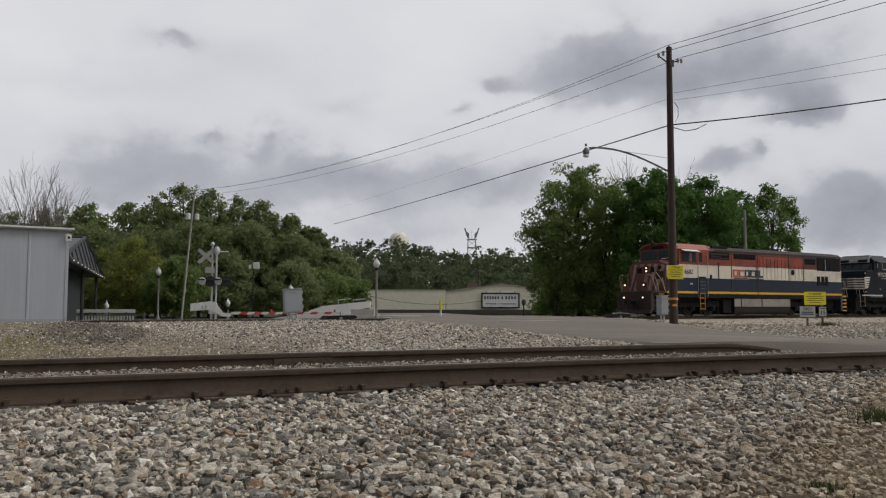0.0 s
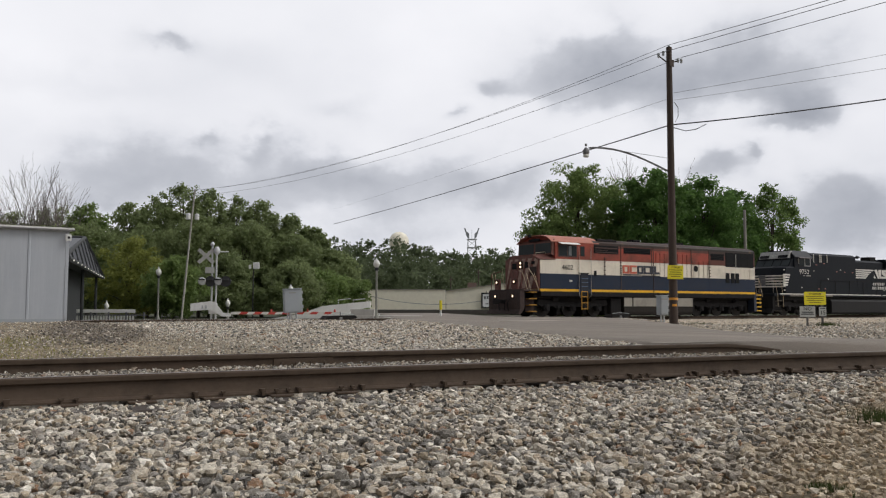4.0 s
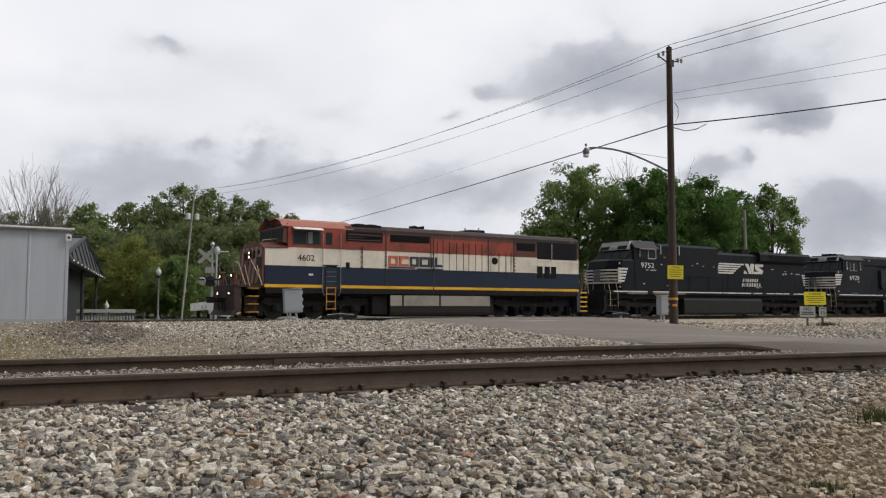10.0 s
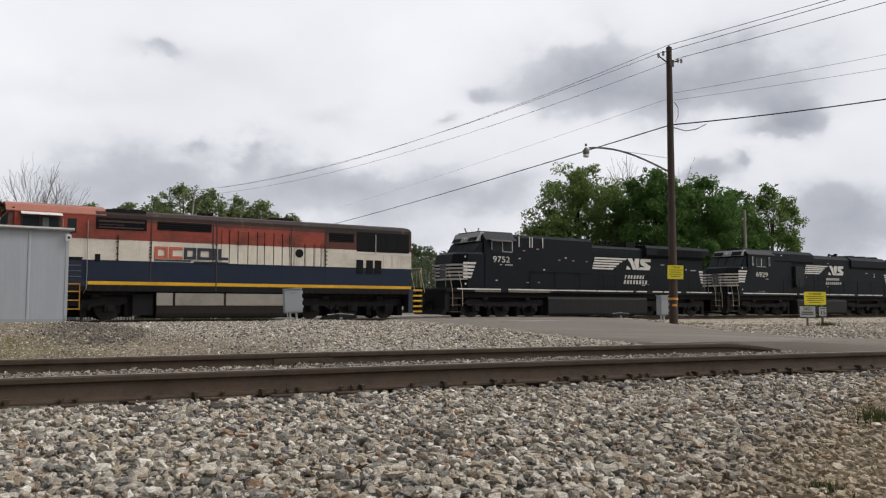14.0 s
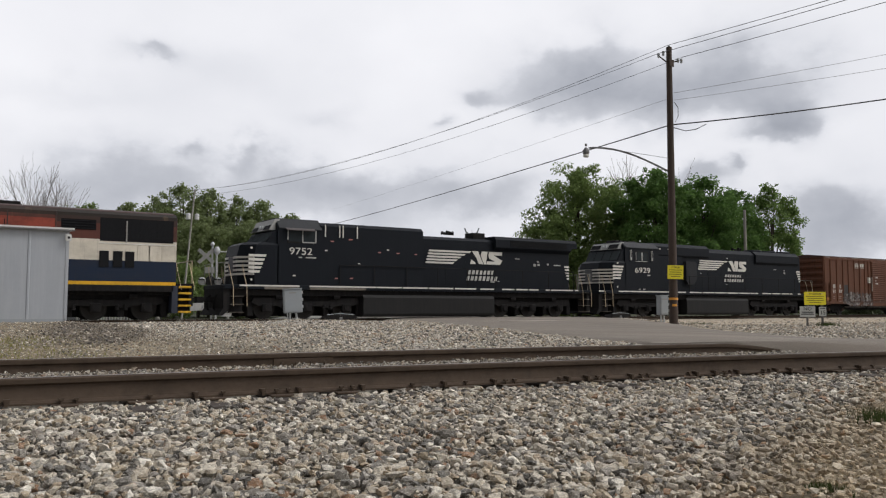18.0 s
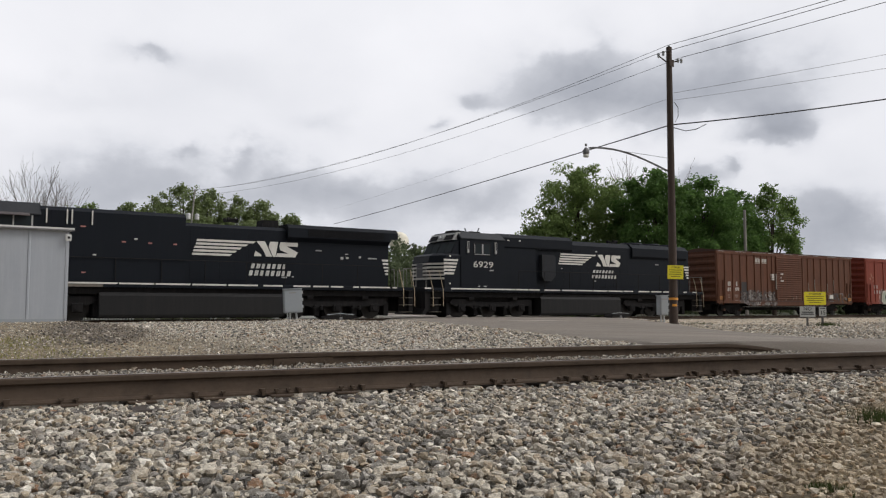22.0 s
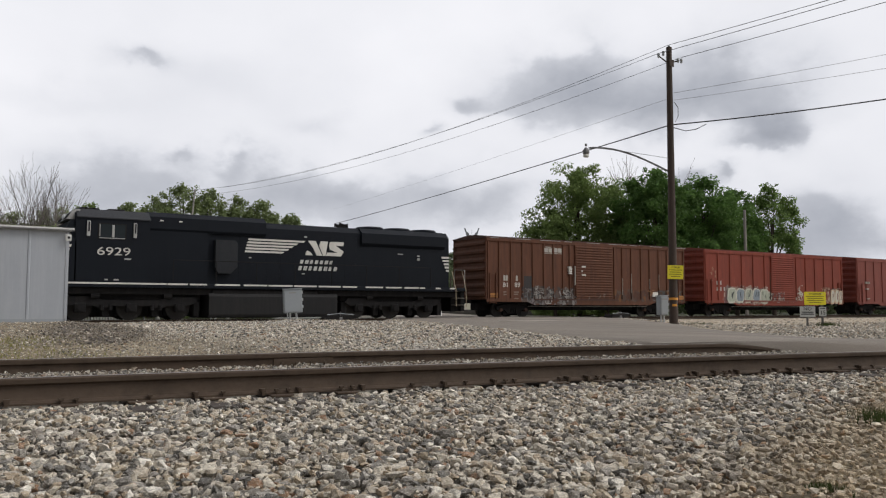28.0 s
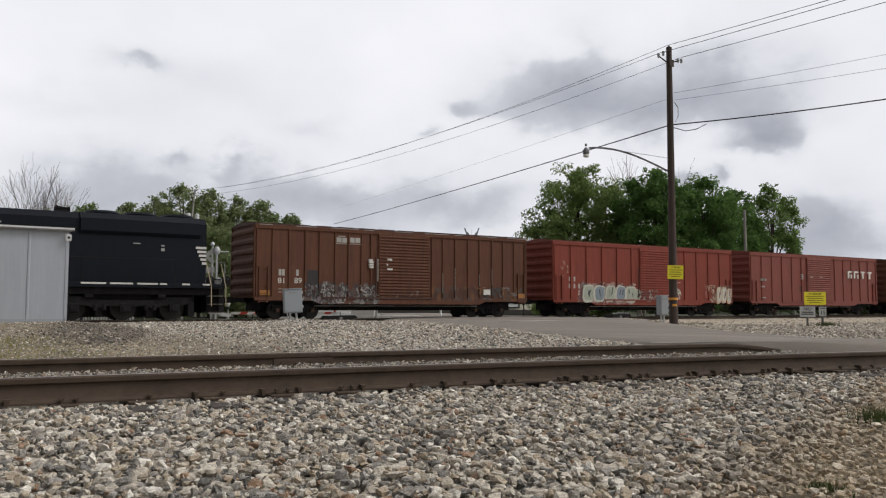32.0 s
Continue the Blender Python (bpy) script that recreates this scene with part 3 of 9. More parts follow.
def build_stones():
    rng = np.random.default_rng(5)
    # shoulder of the close track
    parts_xy = []
    for step, lift in ((0.038, -0.004), (0.043, 0.022)):
        x, y = scatter(rng, 0.0, 13.5, 1.2, 6.7, step)
        ok = in_wedge(x, y) & (y < near_rail_y(x) - 0.07)
        x, y = x[ok], y[ok]
        z = ground_height(x, y) + lift + rng.uniform(-0.02, 0.024, len(x))
        soil = smooth_step(-0.25, 0.45, 0.42 * x - y + 1.25 + rng.normal(0, 0.18, len(x)))
        keep = rng.random(len(x)) > (0.75 if lift > 0 else 0.35) * soil
        parts_xy.append(np.stack([x, y, z - 0.01 * soil + 0.012 * np.sin(3.1 * x + 2 * y) * np.sin(2.3 * y + x)], 1)[keep])
    c = np.concatenate(parts_xy)
    size = np.clip(rng.lognormal(math.log(0.0166), 0.36, len(c)), 0.007, 0.034)
    size *= 1 - 0.3 * smooth_step(-0.1, 0.5, 0.42 * c[:, 0] - c[:, 1] + 1.25)
    pebbles("ballast", "coarse grey and tan crushed stone ballast beside the rails", c, size, M_STONE, rng, icosa())
    # the rest of the shoulder along the track
    x, y = scatter(rng, -7.0, 17.0, -0.6, 7.4, 0.085)
    ok = ~(in_wedge(x, y) & (x < 13.5) & (x > 0) & (y > 1.2)) & (y < near_rail_y(x) - 0.1) & (near_rail_y(x) - y < 5.2)
    x, y = x[ok], y[ok]
    c = np.stack([x, y, ground_height(x, y) + rng.uniform(-0.012, 0.02, len(x))], 1)
    pebbles("ballast_shoulder", "coarse grey and tan crushed stone along the track", c, np.clip(rng.lognormal(math.log(0.03), 0.3, len(c)), 0.015, 0.05), M_STONE, rng, octa())
    # between the two rails
    x, y = scatter(rng, 0.2, 13.0, 4.6, 8.4, 0.033)
    d = y - near_rail_y(x)
    ok = (d > 0.09) & (d < 1.42) & (x < 10.45 - 0.45 * d + rng.normal(0, 0.2, len(x)))
    x, y, d = x[ok], y[ok], d[ok]
    c = np.stack([x, y, -0.096 + 0.008 * rng.normal(0, 1, len(x)) + 0.02 * smooth_step(1.0, 1.4, d)], 1)
    pebbles("ballast_between_rails", "pale crushed stone filling the track between two rails", c, np.clip(rng.lognormal(math.log(0.015), 0.3, len(c)), 0.008, 0.028), M_BED_STONE, rng, octa())
    # yard behind the close track
    for (y0, y1, x1, step, r) in ((7.0, 13.0, 24.0, 0.05, 0.0205), (13.0, 21.0, 40.0, 0.082, 0.0245), (21.0, 33.0, 52.0, 0.115, 0.031)):
        x, y = scatter(rng, 0.2, x1, y0, y1, step)
        l, rr = road_span(y)
        d = y - near_rail_y(x)
        ok = in_wedge(x, y) & (d > 1.64) & ((x < l - 0.1 + rng.normal(0, 0.22, len(x))) | (x > rr + 0.15 + rng.normal(0, 0.3, len(x)))) & (x < y * 1.9)
        dirt = rng.random(len(x)) < 0.3 * (1 - smooth_step(3.0, 6.0, x + rng.normal(0, 1.0, len(x)))) * (y > 8.6)
        dirt |= rng.random(len(x)) < 0.93 * smooth_step(0.2, 1.4, x - rr) * (1 - smooth_step(31, 33.5, y)) * smooth_step(15.0, 19.0, y + rng.normal(0, 0.7, len(x)))
        dirt |= rng.random(len(x)) < 0.9 * (((x - 0.187 * y) / 0.95) ** 2 + ((y - 17.2) / 6.0) ** 2 + rng.normal(0, 0.15, len(x)) < 1.0)
        ok &= ~dirt
        x, y = x[ok], y[ok]
        c = np.stack([x, y, ground_height(x, y) + rng.uniform(-0.01, 0.014, len(x))], 1)
        size = np.clip(rng.lognormal(math.log(r), 0.3, len(c)), 0.01, 0.09) * (0.55 + 0.45 * smooth_step(2.5, 6.5, c[:, 0]))
        pebbles("yard_gravel", "loose pale gravel spread over the yard", c, size, M_FAR_STONE, rng, octa())
    # clods of brown soil in the spill by the relay house
    x, y = scatter(rng, 0.6, 5.4, 9.6, 23.0, 0.07)
    ok = in_wedge(x, y) & (((x - 0.187 * y) / 0.95) ** 2 + ((y - 17.2) / 6.0) ** 2 + rng.normal(0, 0.2, len(x)) < 1.05) & (y - near_rail_y(x) > 1.7)
    x, y = x[ok], y[ok]
    c = np.stack([x, y, ground_height(x, y) + rng.uniform(-0.015, 0.012, len(x))], 1)
    pebbles("soil_clods", "crumbly dark brown soil clods beside the relay house", c, np.clip(rng.lognormal(math.log(0.018), 0.4, len(c)), 0.008, 0.045), M_CLOD, rng, octa())


RAIL_PROFILE = [(-0.076, 0.0), (0.076, 0.0), (0.076, 0.012), (0.02, 0.03), (0.009, 0.05), (0.009, 0.13), (0.034, 0.145), (0.037, 0.176), (0.028, 0.186),
                (-0.028, 0.186), (-0.037, 0.176), (-0.034, 0.145), (-0.009, 0.13), (-0.009, 0.05), (-0.02, 0.03), (-0.076, 0.012)]


def rail_shape(path):
    s, k = Shape(), len(RAIL_PROFILE)
    vs, fs = [], []
    for i, p in enumerate(path):
        q0, q1 = path[max(i - 1, 0)], path[min(i + 1, len(path) - 1)]
        d = Vector((q1[0] - q0[0], q1[1] - q0[1], 0)).normalized()
        n = Vector((-d.y, d.x, 0))
        vs += [(p[0] + n.x * a, p[1] + n.y * a, p[2] + h) for a, h in RAIL_PROFILE]
    for i in range(len(path) - 1):
        fs += [(i * k + j, i * k + (j + 1) % k, (i + 1) * k + (j + 1) % k, (i + 1) * k + j) for j in range(k)]
    fs += [tuple(range(k)), tuple((len(path) - 1) * k + j for j in range(k))]
    return s.add(vs, fs)


def build_tracks():
    track = thing("track", "rusty rails of the close track on stone ballast", "railway track", kind="structure")
    xs = np.arange(-30, 45, 0.5)

    def slope(x):
        return (near_rail_y(x + 0.05) - near_rail_y(x - 0.05)) / 0.1

    def across(x, off):
        d = Vector((1, float(slope(x)), 0)).normalized()
        return (float(x) - d.y * off, float(near_rail_y(x)) + d.x * off)
    near = [(float(x), float(near_rail_y(x)), -0.186) for x in xs]
    far = [(*across(x, 1.51), -0.143 - 0.14 * float(smooth_step(8.5, 9.9, x))) for x in xs if x < 11.0]     # beyond this the asphalt buries it
    rail = part("rail", rail_shape(near), M_RAIL, track, "dark rust-brown steel rail", 35)
    rail_2 = part("rail", rail_shape(far), M_RAIL, track, "dark rust-brown steel rail", 35)
    for r, line in ((rail, near), (rail_2, far)):
        s = Shape()
        for p, q in zip(line[:-1], line[1:]):
            s.add([(p[0], p[1] - 0.024, p[2] + 0.188), (q[0], q[1] - 0.024, q[2] + 0.188), (q[0], q[1] + 0.024, q[2] + 0.188), (p[0], p[1] + 0.024, p[2] + 0.188)], [(0, 1, 2, 3)])
        part("running_band", s, M_RAIL_TOP, r)
    # joint bars, plates, anchors and ties
    for r, x, side in ((rail, 10.3, -1), (rail_2, 3.05, -1)):
        base = near if r is rail else far
        y = float(np.interp(x, [p[0] for p in base], [p[1] for p in base]))
        yy = float(np.interp(x + 0.6, [p[0] for p in base], [p[1] for p in base]))
        z = base[0][2]
        s = Shape()
        s.prism([(x, y - 0.03), (x + 0.6, yy - 0.03), (x + 0.6, yy - 0.012), (x, y - 0.012)], z + 0.04, z + 0.135, "z")
        bar = part("joint_bar", s, M_RAIL, r, "rusty bolted joint bar")
        for i in range(4):
            bx = x + 0.08 + 0.145 * i
            part("bolt", Shape().lathe(bx, y - 0.03 + (yy - y) * (bx - x) / 0.6, z + 0.085, [(0.018, 0.0), (0.018, -0.025)], 6, "y"), M_RAIL, bar)
    tie = Shape().box(-0.115, 0.115, -0.55, 2.05, -0.40, -0.205, 0.012).mesh("tie")
    plate = Shape().box(-0.1, 0.1, -0.17, 0.17, -0.203, -0.186, 0.004).mesh("tie_plate")
    spike = Shape().tube([(0, 0, -0.03), (0, 0, 0.02)], 0.009, 5).box(-0.016, 0.016, -0.012, 0.026, 0.02, 0.036).mesh("spike")
    anchor = Shape().box(-0.012, 0.012, -0.105, -0.06, -0.19, -0.145).box(-0.02, 0.02, -0.09, -0.03, -0.165, -0.14).mesh("rail_anchor")
    for me in (tie, plate, spike, anchor):
        me.materials.append(M_TIE if me is tie else M_RAIL)
    rng = random.Random(4)
    x = -6.0
    while x < 17.0:
        ang = math.degrees(math.atan(slope(x)))
        o = part("tie", tie, None, track)
        o.matrix_basis = pose(x, near_rail_y(x), 0, 0, 0, ang)
        if 0 < x < 13:
            y = float(near_rail_y(x))
            for dx in (-0.145, 0.145):
                if rng.random() < 0.55:
                    o = part("rail_anchor", anchor, None, rail)
                    o.matrix_basis = pose(x + dx, float(near_rail_y(x + dx)), 0, 0, 0, ang)
            o = part("tie_plate", plate, None, rail)
            o.matrix_basis = pose(x, y, 0.0, 0, 0, ang)
            for dx in ((-0.05, 0.05) if rng.random() < 0.4 else (0.05,)):
                o = part("spike", spike, None, rail)
                o.matrix_basis = pose(x + dx, y - 0.085, -0.18, 0, 0, ang)
        x += 0.505 + rng.uniform(-0.03, 0.03)
    # the line that the train runs on
    line = thing("train_track", "rails of the farther line that the train runs on", "railway track", kind="structure")
    for off in (-0.755, 0.755):
        r = part("rail", rail_shape([(x, TRAIN_Y + off, TRAIN_Z - 0.186) for x in (-160.0, 0.0, 160.0, 320.0)]), M_RAIL, line, "", 35)
        part("running_band", Shape().box(-160, 320, TRAIN_Y + off - 0.03, TRAIN_Y + off + 0.03, TRAIN_Z + 0.001, TRAIN_Z + 0.003), M_STEEL, r)
    far_tie = Shape().box(-0.115, 0.115, -1.3, 1.3, -0.37, -0.19).mesh("far_tie")
    far_tie.materials.append(M_TIE)
    for i in range(230):
        o = part("tie", far_tie, None, line)
        o.location = (-20 + 0.52 * i, TRAIN_Y, TRAIN_Z)


def build_road():
    ys = np.unique(np.concatenate([np.arange(6.0, 34.0, 0.5), np.arange(34.0, 104.0, 2.0)]))
    s = Shape()
    vs, fs = [], []
    rng = random.Random(8)
    n = 17
    for y in ys:
        l, r = road_span(y)
        l, r = l + rng.uniform(-0.12, 0.12), r + rng.uniform(-0.15, 0.15)
        for j in range(n):
            u = (j / (n - 1)) ** 1.6 if y < 9 else j / (n - 1)
            x, yy = l + (r - l) * u, float(y)
            edge = 0.05 if j in (0, n - 1) else 0.0
            near = float(near_rail_y(x)) + 0.09
            if y < 8:
                # the asphalt runs up to the close track and buries its far rail
                yy = near + (y - 6) / 2 * (8 - near)
            z = float(road_level(yy)) + 0.04 * (1 - (2 * u - 1) ** 2)
            if yy < 10:
                d = yy - near + 0.09
                z = max(z, float(np.interp(d, (0.09, 0.6, 1.25, 1.9, 3.2), (-0.025, 0.0, 0.05, 0.05, -0.03)))) if d > 0.7 else float(np.interp(d, (0.09, 0.6, 0.7), (-0.025, 0.0, 0.008)))
            vs.append((x, yy, z - (0.16 if j == 0 and yy < 10 else edge)))
    for i in range(len(ys) - 1):
        fs += [(i * n + j, i * n + j + 1, (i + 1) * n + j + 1, (i + 1) * n + j) for j in range(n - 1)]
    s.add(vs, fs)
    road = part("road", s, M_ASPHALT, None, "", 60)
    tagged(road, label="worn grey asphalt road crossing both tracks", category="road", kind="structure")
    patch = Shape().prism([(17.6, 23.35), (18.6, 23.1), (20.0, 23.3), (21.0, 23.8), (20.2, 24.2), (18.8, 24.1), (17.9, 23.8)], -0.05, -0.004, "z")
    part("worn_patch", patch, M_PATCH, road, "pale worn patch in the asphalt")
    # timber and asphalt between the rails of the train's line
    pad = Shape()
    for (a, b) in ((-0.66, 0.66), (-1.25, -0.83), (0.83, 1.25)):
        pad.box(20.5, 35.0, TRAIN_Y + a, TRAIN_Y + b, TRAIN_Z - 0.2, TRAIN_Z - 0.004, 0.01)
    tagged(part("crossing_panel", pad, M_ASPHALT), label="dark crossing panels between the rails", category="crossing", kind="structure")


build_ground()
build_tracks()
build_road()

# ---- the train ----
BANDS = [(0.0, (0.02, 0.019, 0.018)), (1.46, (0.75, 0.42, 0.02)), (1.6, (0.004, 0.0145, 0.04)), (2.46, (0.72, 0.66, 0.56)), (3.31, (0.31, 0.058, 0.037))]
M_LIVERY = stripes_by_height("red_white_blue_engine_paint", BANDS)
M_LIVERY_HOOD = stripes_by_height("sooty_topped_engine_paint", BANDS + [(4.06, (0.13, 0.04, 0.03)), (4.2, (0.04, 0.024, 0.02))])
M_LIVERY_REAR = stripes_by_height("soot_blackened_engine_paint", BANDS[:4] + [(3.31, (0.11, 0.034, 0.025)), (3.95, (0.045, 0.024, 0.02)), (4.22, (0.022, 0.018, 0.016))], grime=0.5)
M_SEAM = paint("sooty_panel_seam", (0.05, 0.032, 0.028), (0.02, 0.016, 0.015), 0.8, 0.5, 10)
M_ROOF_SOOT = paint("sooty_red_roof", (0.06, 0.03, 0.025), (0.018, 0.016, 0.015), 0.75, 0.6, 12)
M_NOSE = paint("rust_streaked_nose_paint", (0.15, 0.05, 0.037), (0.035, 0.02, 0.016), 0.7, 0.9, 5, 0, False, 0.15, 4.5)
M_STRIPE = paint("faded_nose_stripe", (0.36, 0.25, 0.2), (0.1, 0.04, 0.03), 0.7, 0.95, 4, 0, False, 0.15, 5.0)
M_ORANGE_ROOF = paint("faded_orange_cab_roof", (0.42, 0.15, 0.1), (0.18, 0.07, 0.055), 0.6, 0.3, 12)
M_NAVY = paint("navy_lettering", (0.012, 0.017, 0.034), (0.03, 0.03, 0.035), 0.5, 0.2, 12)
M_NAVY_DEEP = paint("shadowed_step_recess", (0.008, 0.013, 0.026), (0.01, 0.01, 0.012), 0.7, 0.3, 12)
M_NAVY_LIGHT = paint("worn_blue_rung_paint", (0.05, 0.09, 0.17), (0.05, 0.05, 0.06), 0.5, 0.2, 12)
M_LOGO_RED = paint("red_lettering", (0.5, 0.1, 0.055), (0.2, 0.08, 0.06), 0.5, 0.2, 12)
M_PILOT = paint("rusty_black_pilot_paint", (0.034, 0.017, 0.014), (0.014, 0.01, 0.009), 0.8, 0.8, 6)
M_RUSTY_STEPS = paint("rust_brown_step_paint", (0.09, 0.045, 0.03), (0.03, 0.02, 0.015), 0.8, 0.4, 12)


def lamp_material(name, colour, strength):
    m, t, b = nodes_of(name)
    b.inputs["Base Color"].default_value = (0.8, 0.8, 0.75, 1)
    b.inputs["Emission Color"].default_value = (*colour, 1)
    b.inputs["Emission Strength"].default_value = strength
    return m


M_TANK_BROWN = paint("oily_brown_tank", (0.022, 0.018, 0.015), (0.012, 0.01, 0.009), 0.75, 0.5, 10, gloss=0.2)
M_LAMP = lamp_material("lit_headlamp", (1.0, 0.66, 0.42), 2.4)


def travelled(t):
    """How far the train has gone since the middle of the clip, in metres; it gathers speed."""
    u = (t - 16) / 16
    return 46.609 * u + 3.1231 * u ** 2 - 0.3509 * u ** 3 - 0.0937 * u ** 4 + 0.1225 * u ** 5


ROLLING = []       # (vehicle, place of its front end at mid-clip)
WHEELSETS = []     # (wheelset, place on its truck, radius)


def wheelset_mesh(r):
    s = Shape()
    for side in (-1, 1):
        y = 0.72 * side
        s.lathe(0, y, 0, [(0.1, -0.07), (r * 0.82, -0.05), (r * 0.82, -0.065), (r, -0.065), (r, 0.065), (r * 0.82, 0.065), (r * 0.82, 0.04), (0.12, 0.06)], 20, "y")
    s.lathe(0, 0, 0, [(0.085, -1.02), (0.085, 1.02)], 10, "y")
    # a pale mark on each face shows the turning
    for side in (-1, 1):
        s.box(0.1, r * 0.7, 0.72 * side - 0.075, 0.72 * side + 0.075, -0.03, 0.03)
    return s.mesh("wheelset", 40)


LOCO_WHEEL, CAR_WHEEL = wheelset_mesh(0.53), wheelset_mesh(0.42)
for me in (LOCO_WHEEL, CAR_WHEEL):
    me.materials.append(paint("wheel_steel", (0.022, 0.019, 0.017), (0.012, 0.01, 0.009), 0.6, 0.4, 20, 0.3, False))


def add_wheelset(truck, x, r, me):
    w = part("wheelset", me, None, truck)
    w.location = (x, 0, r)
    WHEELSETS.append((w, x, r))


def loco_truck(parent, x, axles=(-2.0, 0.0, 2.0)):
    """A six-wheel truck with side frames, springs, brake cylinders and axle boxes."""
    truck = part("truck", Shape().box(x - 2.5, x + 2.5, -0.5, 0.5, 0.55, 0.85, 0.03), M_BLACK_DULL, parent)
    for side in (-1, 1):
        s = Shape()
        y = 1.12 * side
        top = [(x - 2.75, 0.78), (x - 2.6, 0.98), (x - 1.5, 0.98), (x - 1.1, 0.84), (x + 1.1, 0.84), (x + 1.5, 0.98), (x + 2.6, 0.98), (x + 2.75, 0.78)]
        low = [(x + 2.4, 0.62), (x + 1.5, 0.62), (x + 1.2, 0.48), (x + 0.7, 0.6), (x - 0.7, 0.6), (x - 1.2, 0.48), (x - 1.5, 0.62), (x - 2.4, 0.62)]
        s.prism(top + low, y - 0.07, y + 0.07)
        part("side_frame", s, M_BLACK_DULL, truck)
        for a in axles:
            part("axle_box", Shape().box(x + a - 0.22, x + a + 0.22, y - 0.12, y + 0.12, 0.33, 0.72, 0.03).lathe(x + a, y, 0.53, [(0.13, -0.17), (0.13, 0.17)], 10, "y"), M_BLACK_DULL, truck)
        for a in (-1.0, 1.0):
            for k in (-0.17, 0.17):
                part("spring", Shape().lathe(x + a + k, y + 0.05 * side, 0.42, [(0.08, 0), (0.1, 0.03), (0.08, 0.07), (0.1, 0.11), (0.08, 0.15), (0.1, 0.19), (0.08, 0.24)], 10), M_BLACK_DULL, truck)
            part("brake_cylinder", Shape().lathe(x + a * 1.45, y + 0.1 * side, 1.02, [(0.12, -0.16), (0.12, 0.16)], 10, "x"), M_BLACK_DULL, truck)
    # unseen solid blocks, added so that no daylight shows between the wheels
    part("truck_filler_block", Shape().box(x - 3.1, x + 3.1, -0.42, 0.42, 0.14, 1.1, 0.04).box(x - 2.9, x + 2.9, -1.0, 1.0, 0.86, 1.12), M_BLACK_DULL, truck)
    for a in axles:
        part("traction_motor", Shape().box(x + a - 0.55, x + a + 0.45, -0.62, 0.62, 0.13, 0.9, 0.05), M_BLACK_DULL, truck)
    for a in (-2.75, -1.0, 1.0, 2.75):
        part("brake_rigging", Shape().box(x + a - 0.14, x + a + 0.14, -1.05, 1.05, 0.14, 0.8, 0.03), M_BLACK_DULL, truck)
    for a in axles:
        add_wheelset(truck, x + a, 0.53, LOCO_WHEEL)


def coupler(parent, x, way):
    s = Shape().box(min(x, x + way * 0.55), max(x, x + way * 0.55), -0.11, 0.11, 0.78, 0.98, 0.02)
    s.prism([(x + way * 0.5, -0.18), (x + way * 0.8, -0.2), (x + way * 0.78, 0.02), (x + way * 0.66, 0.02), (x + way * 0.62, 0.2), (x + way * 0.5, 0.2)], 0.74, 1.02, "z")
    part("coupler", s, M_BLACK_DULL, parent)


def handrail(parent, pts, mat, r=0.02, label=""):
    part("handrail", Shape().tube(pts, r, 6), mat, parent, label, 40)


def step_well(parent, x0, x1, side, mat, rail_mat, z_top=1.55, n=4, back_mat=None, low=0.6, lip=0.045):
    """Recessed end steps with treads and grab rails."""
    y = 1.52 * side
    inner = y - 0.32 * side
    part("step_well", Shape().box(x0 - 0.03, x1 + 0.03, min(inner, inner - 0.04 * side), max(inner, inner - 0.04 * side), 0.3, z_top), back_mat or M_RUSTY_STEPS, parent)
    for i in range(n):
        z = 0.3 + i * (z_top - 0.42) / (n - 1) * 0.94
        part("step", Shape().box(x0, x1, min(inner, y), max(inner, y), z, z + 0.035, 0.006).box(x0, x1, min(y, y - 0.02 * side), max(y, y - 0.02 * side), z, z + lip), mat, parent)
    for x in (x0 - 0.02, x1 + 0.02):
        handrail(parent, [(x + 0.12, y, low), (x + 0.1, y, max(low + 0.05, z_top - 0.1)), (x - 0.06, y - 0.02 * side, z_top + 0.6), (x - 0.1, y - 0.1 * side, z_top + 0.9)], rail_mat, 0.015, "cream grab rail")


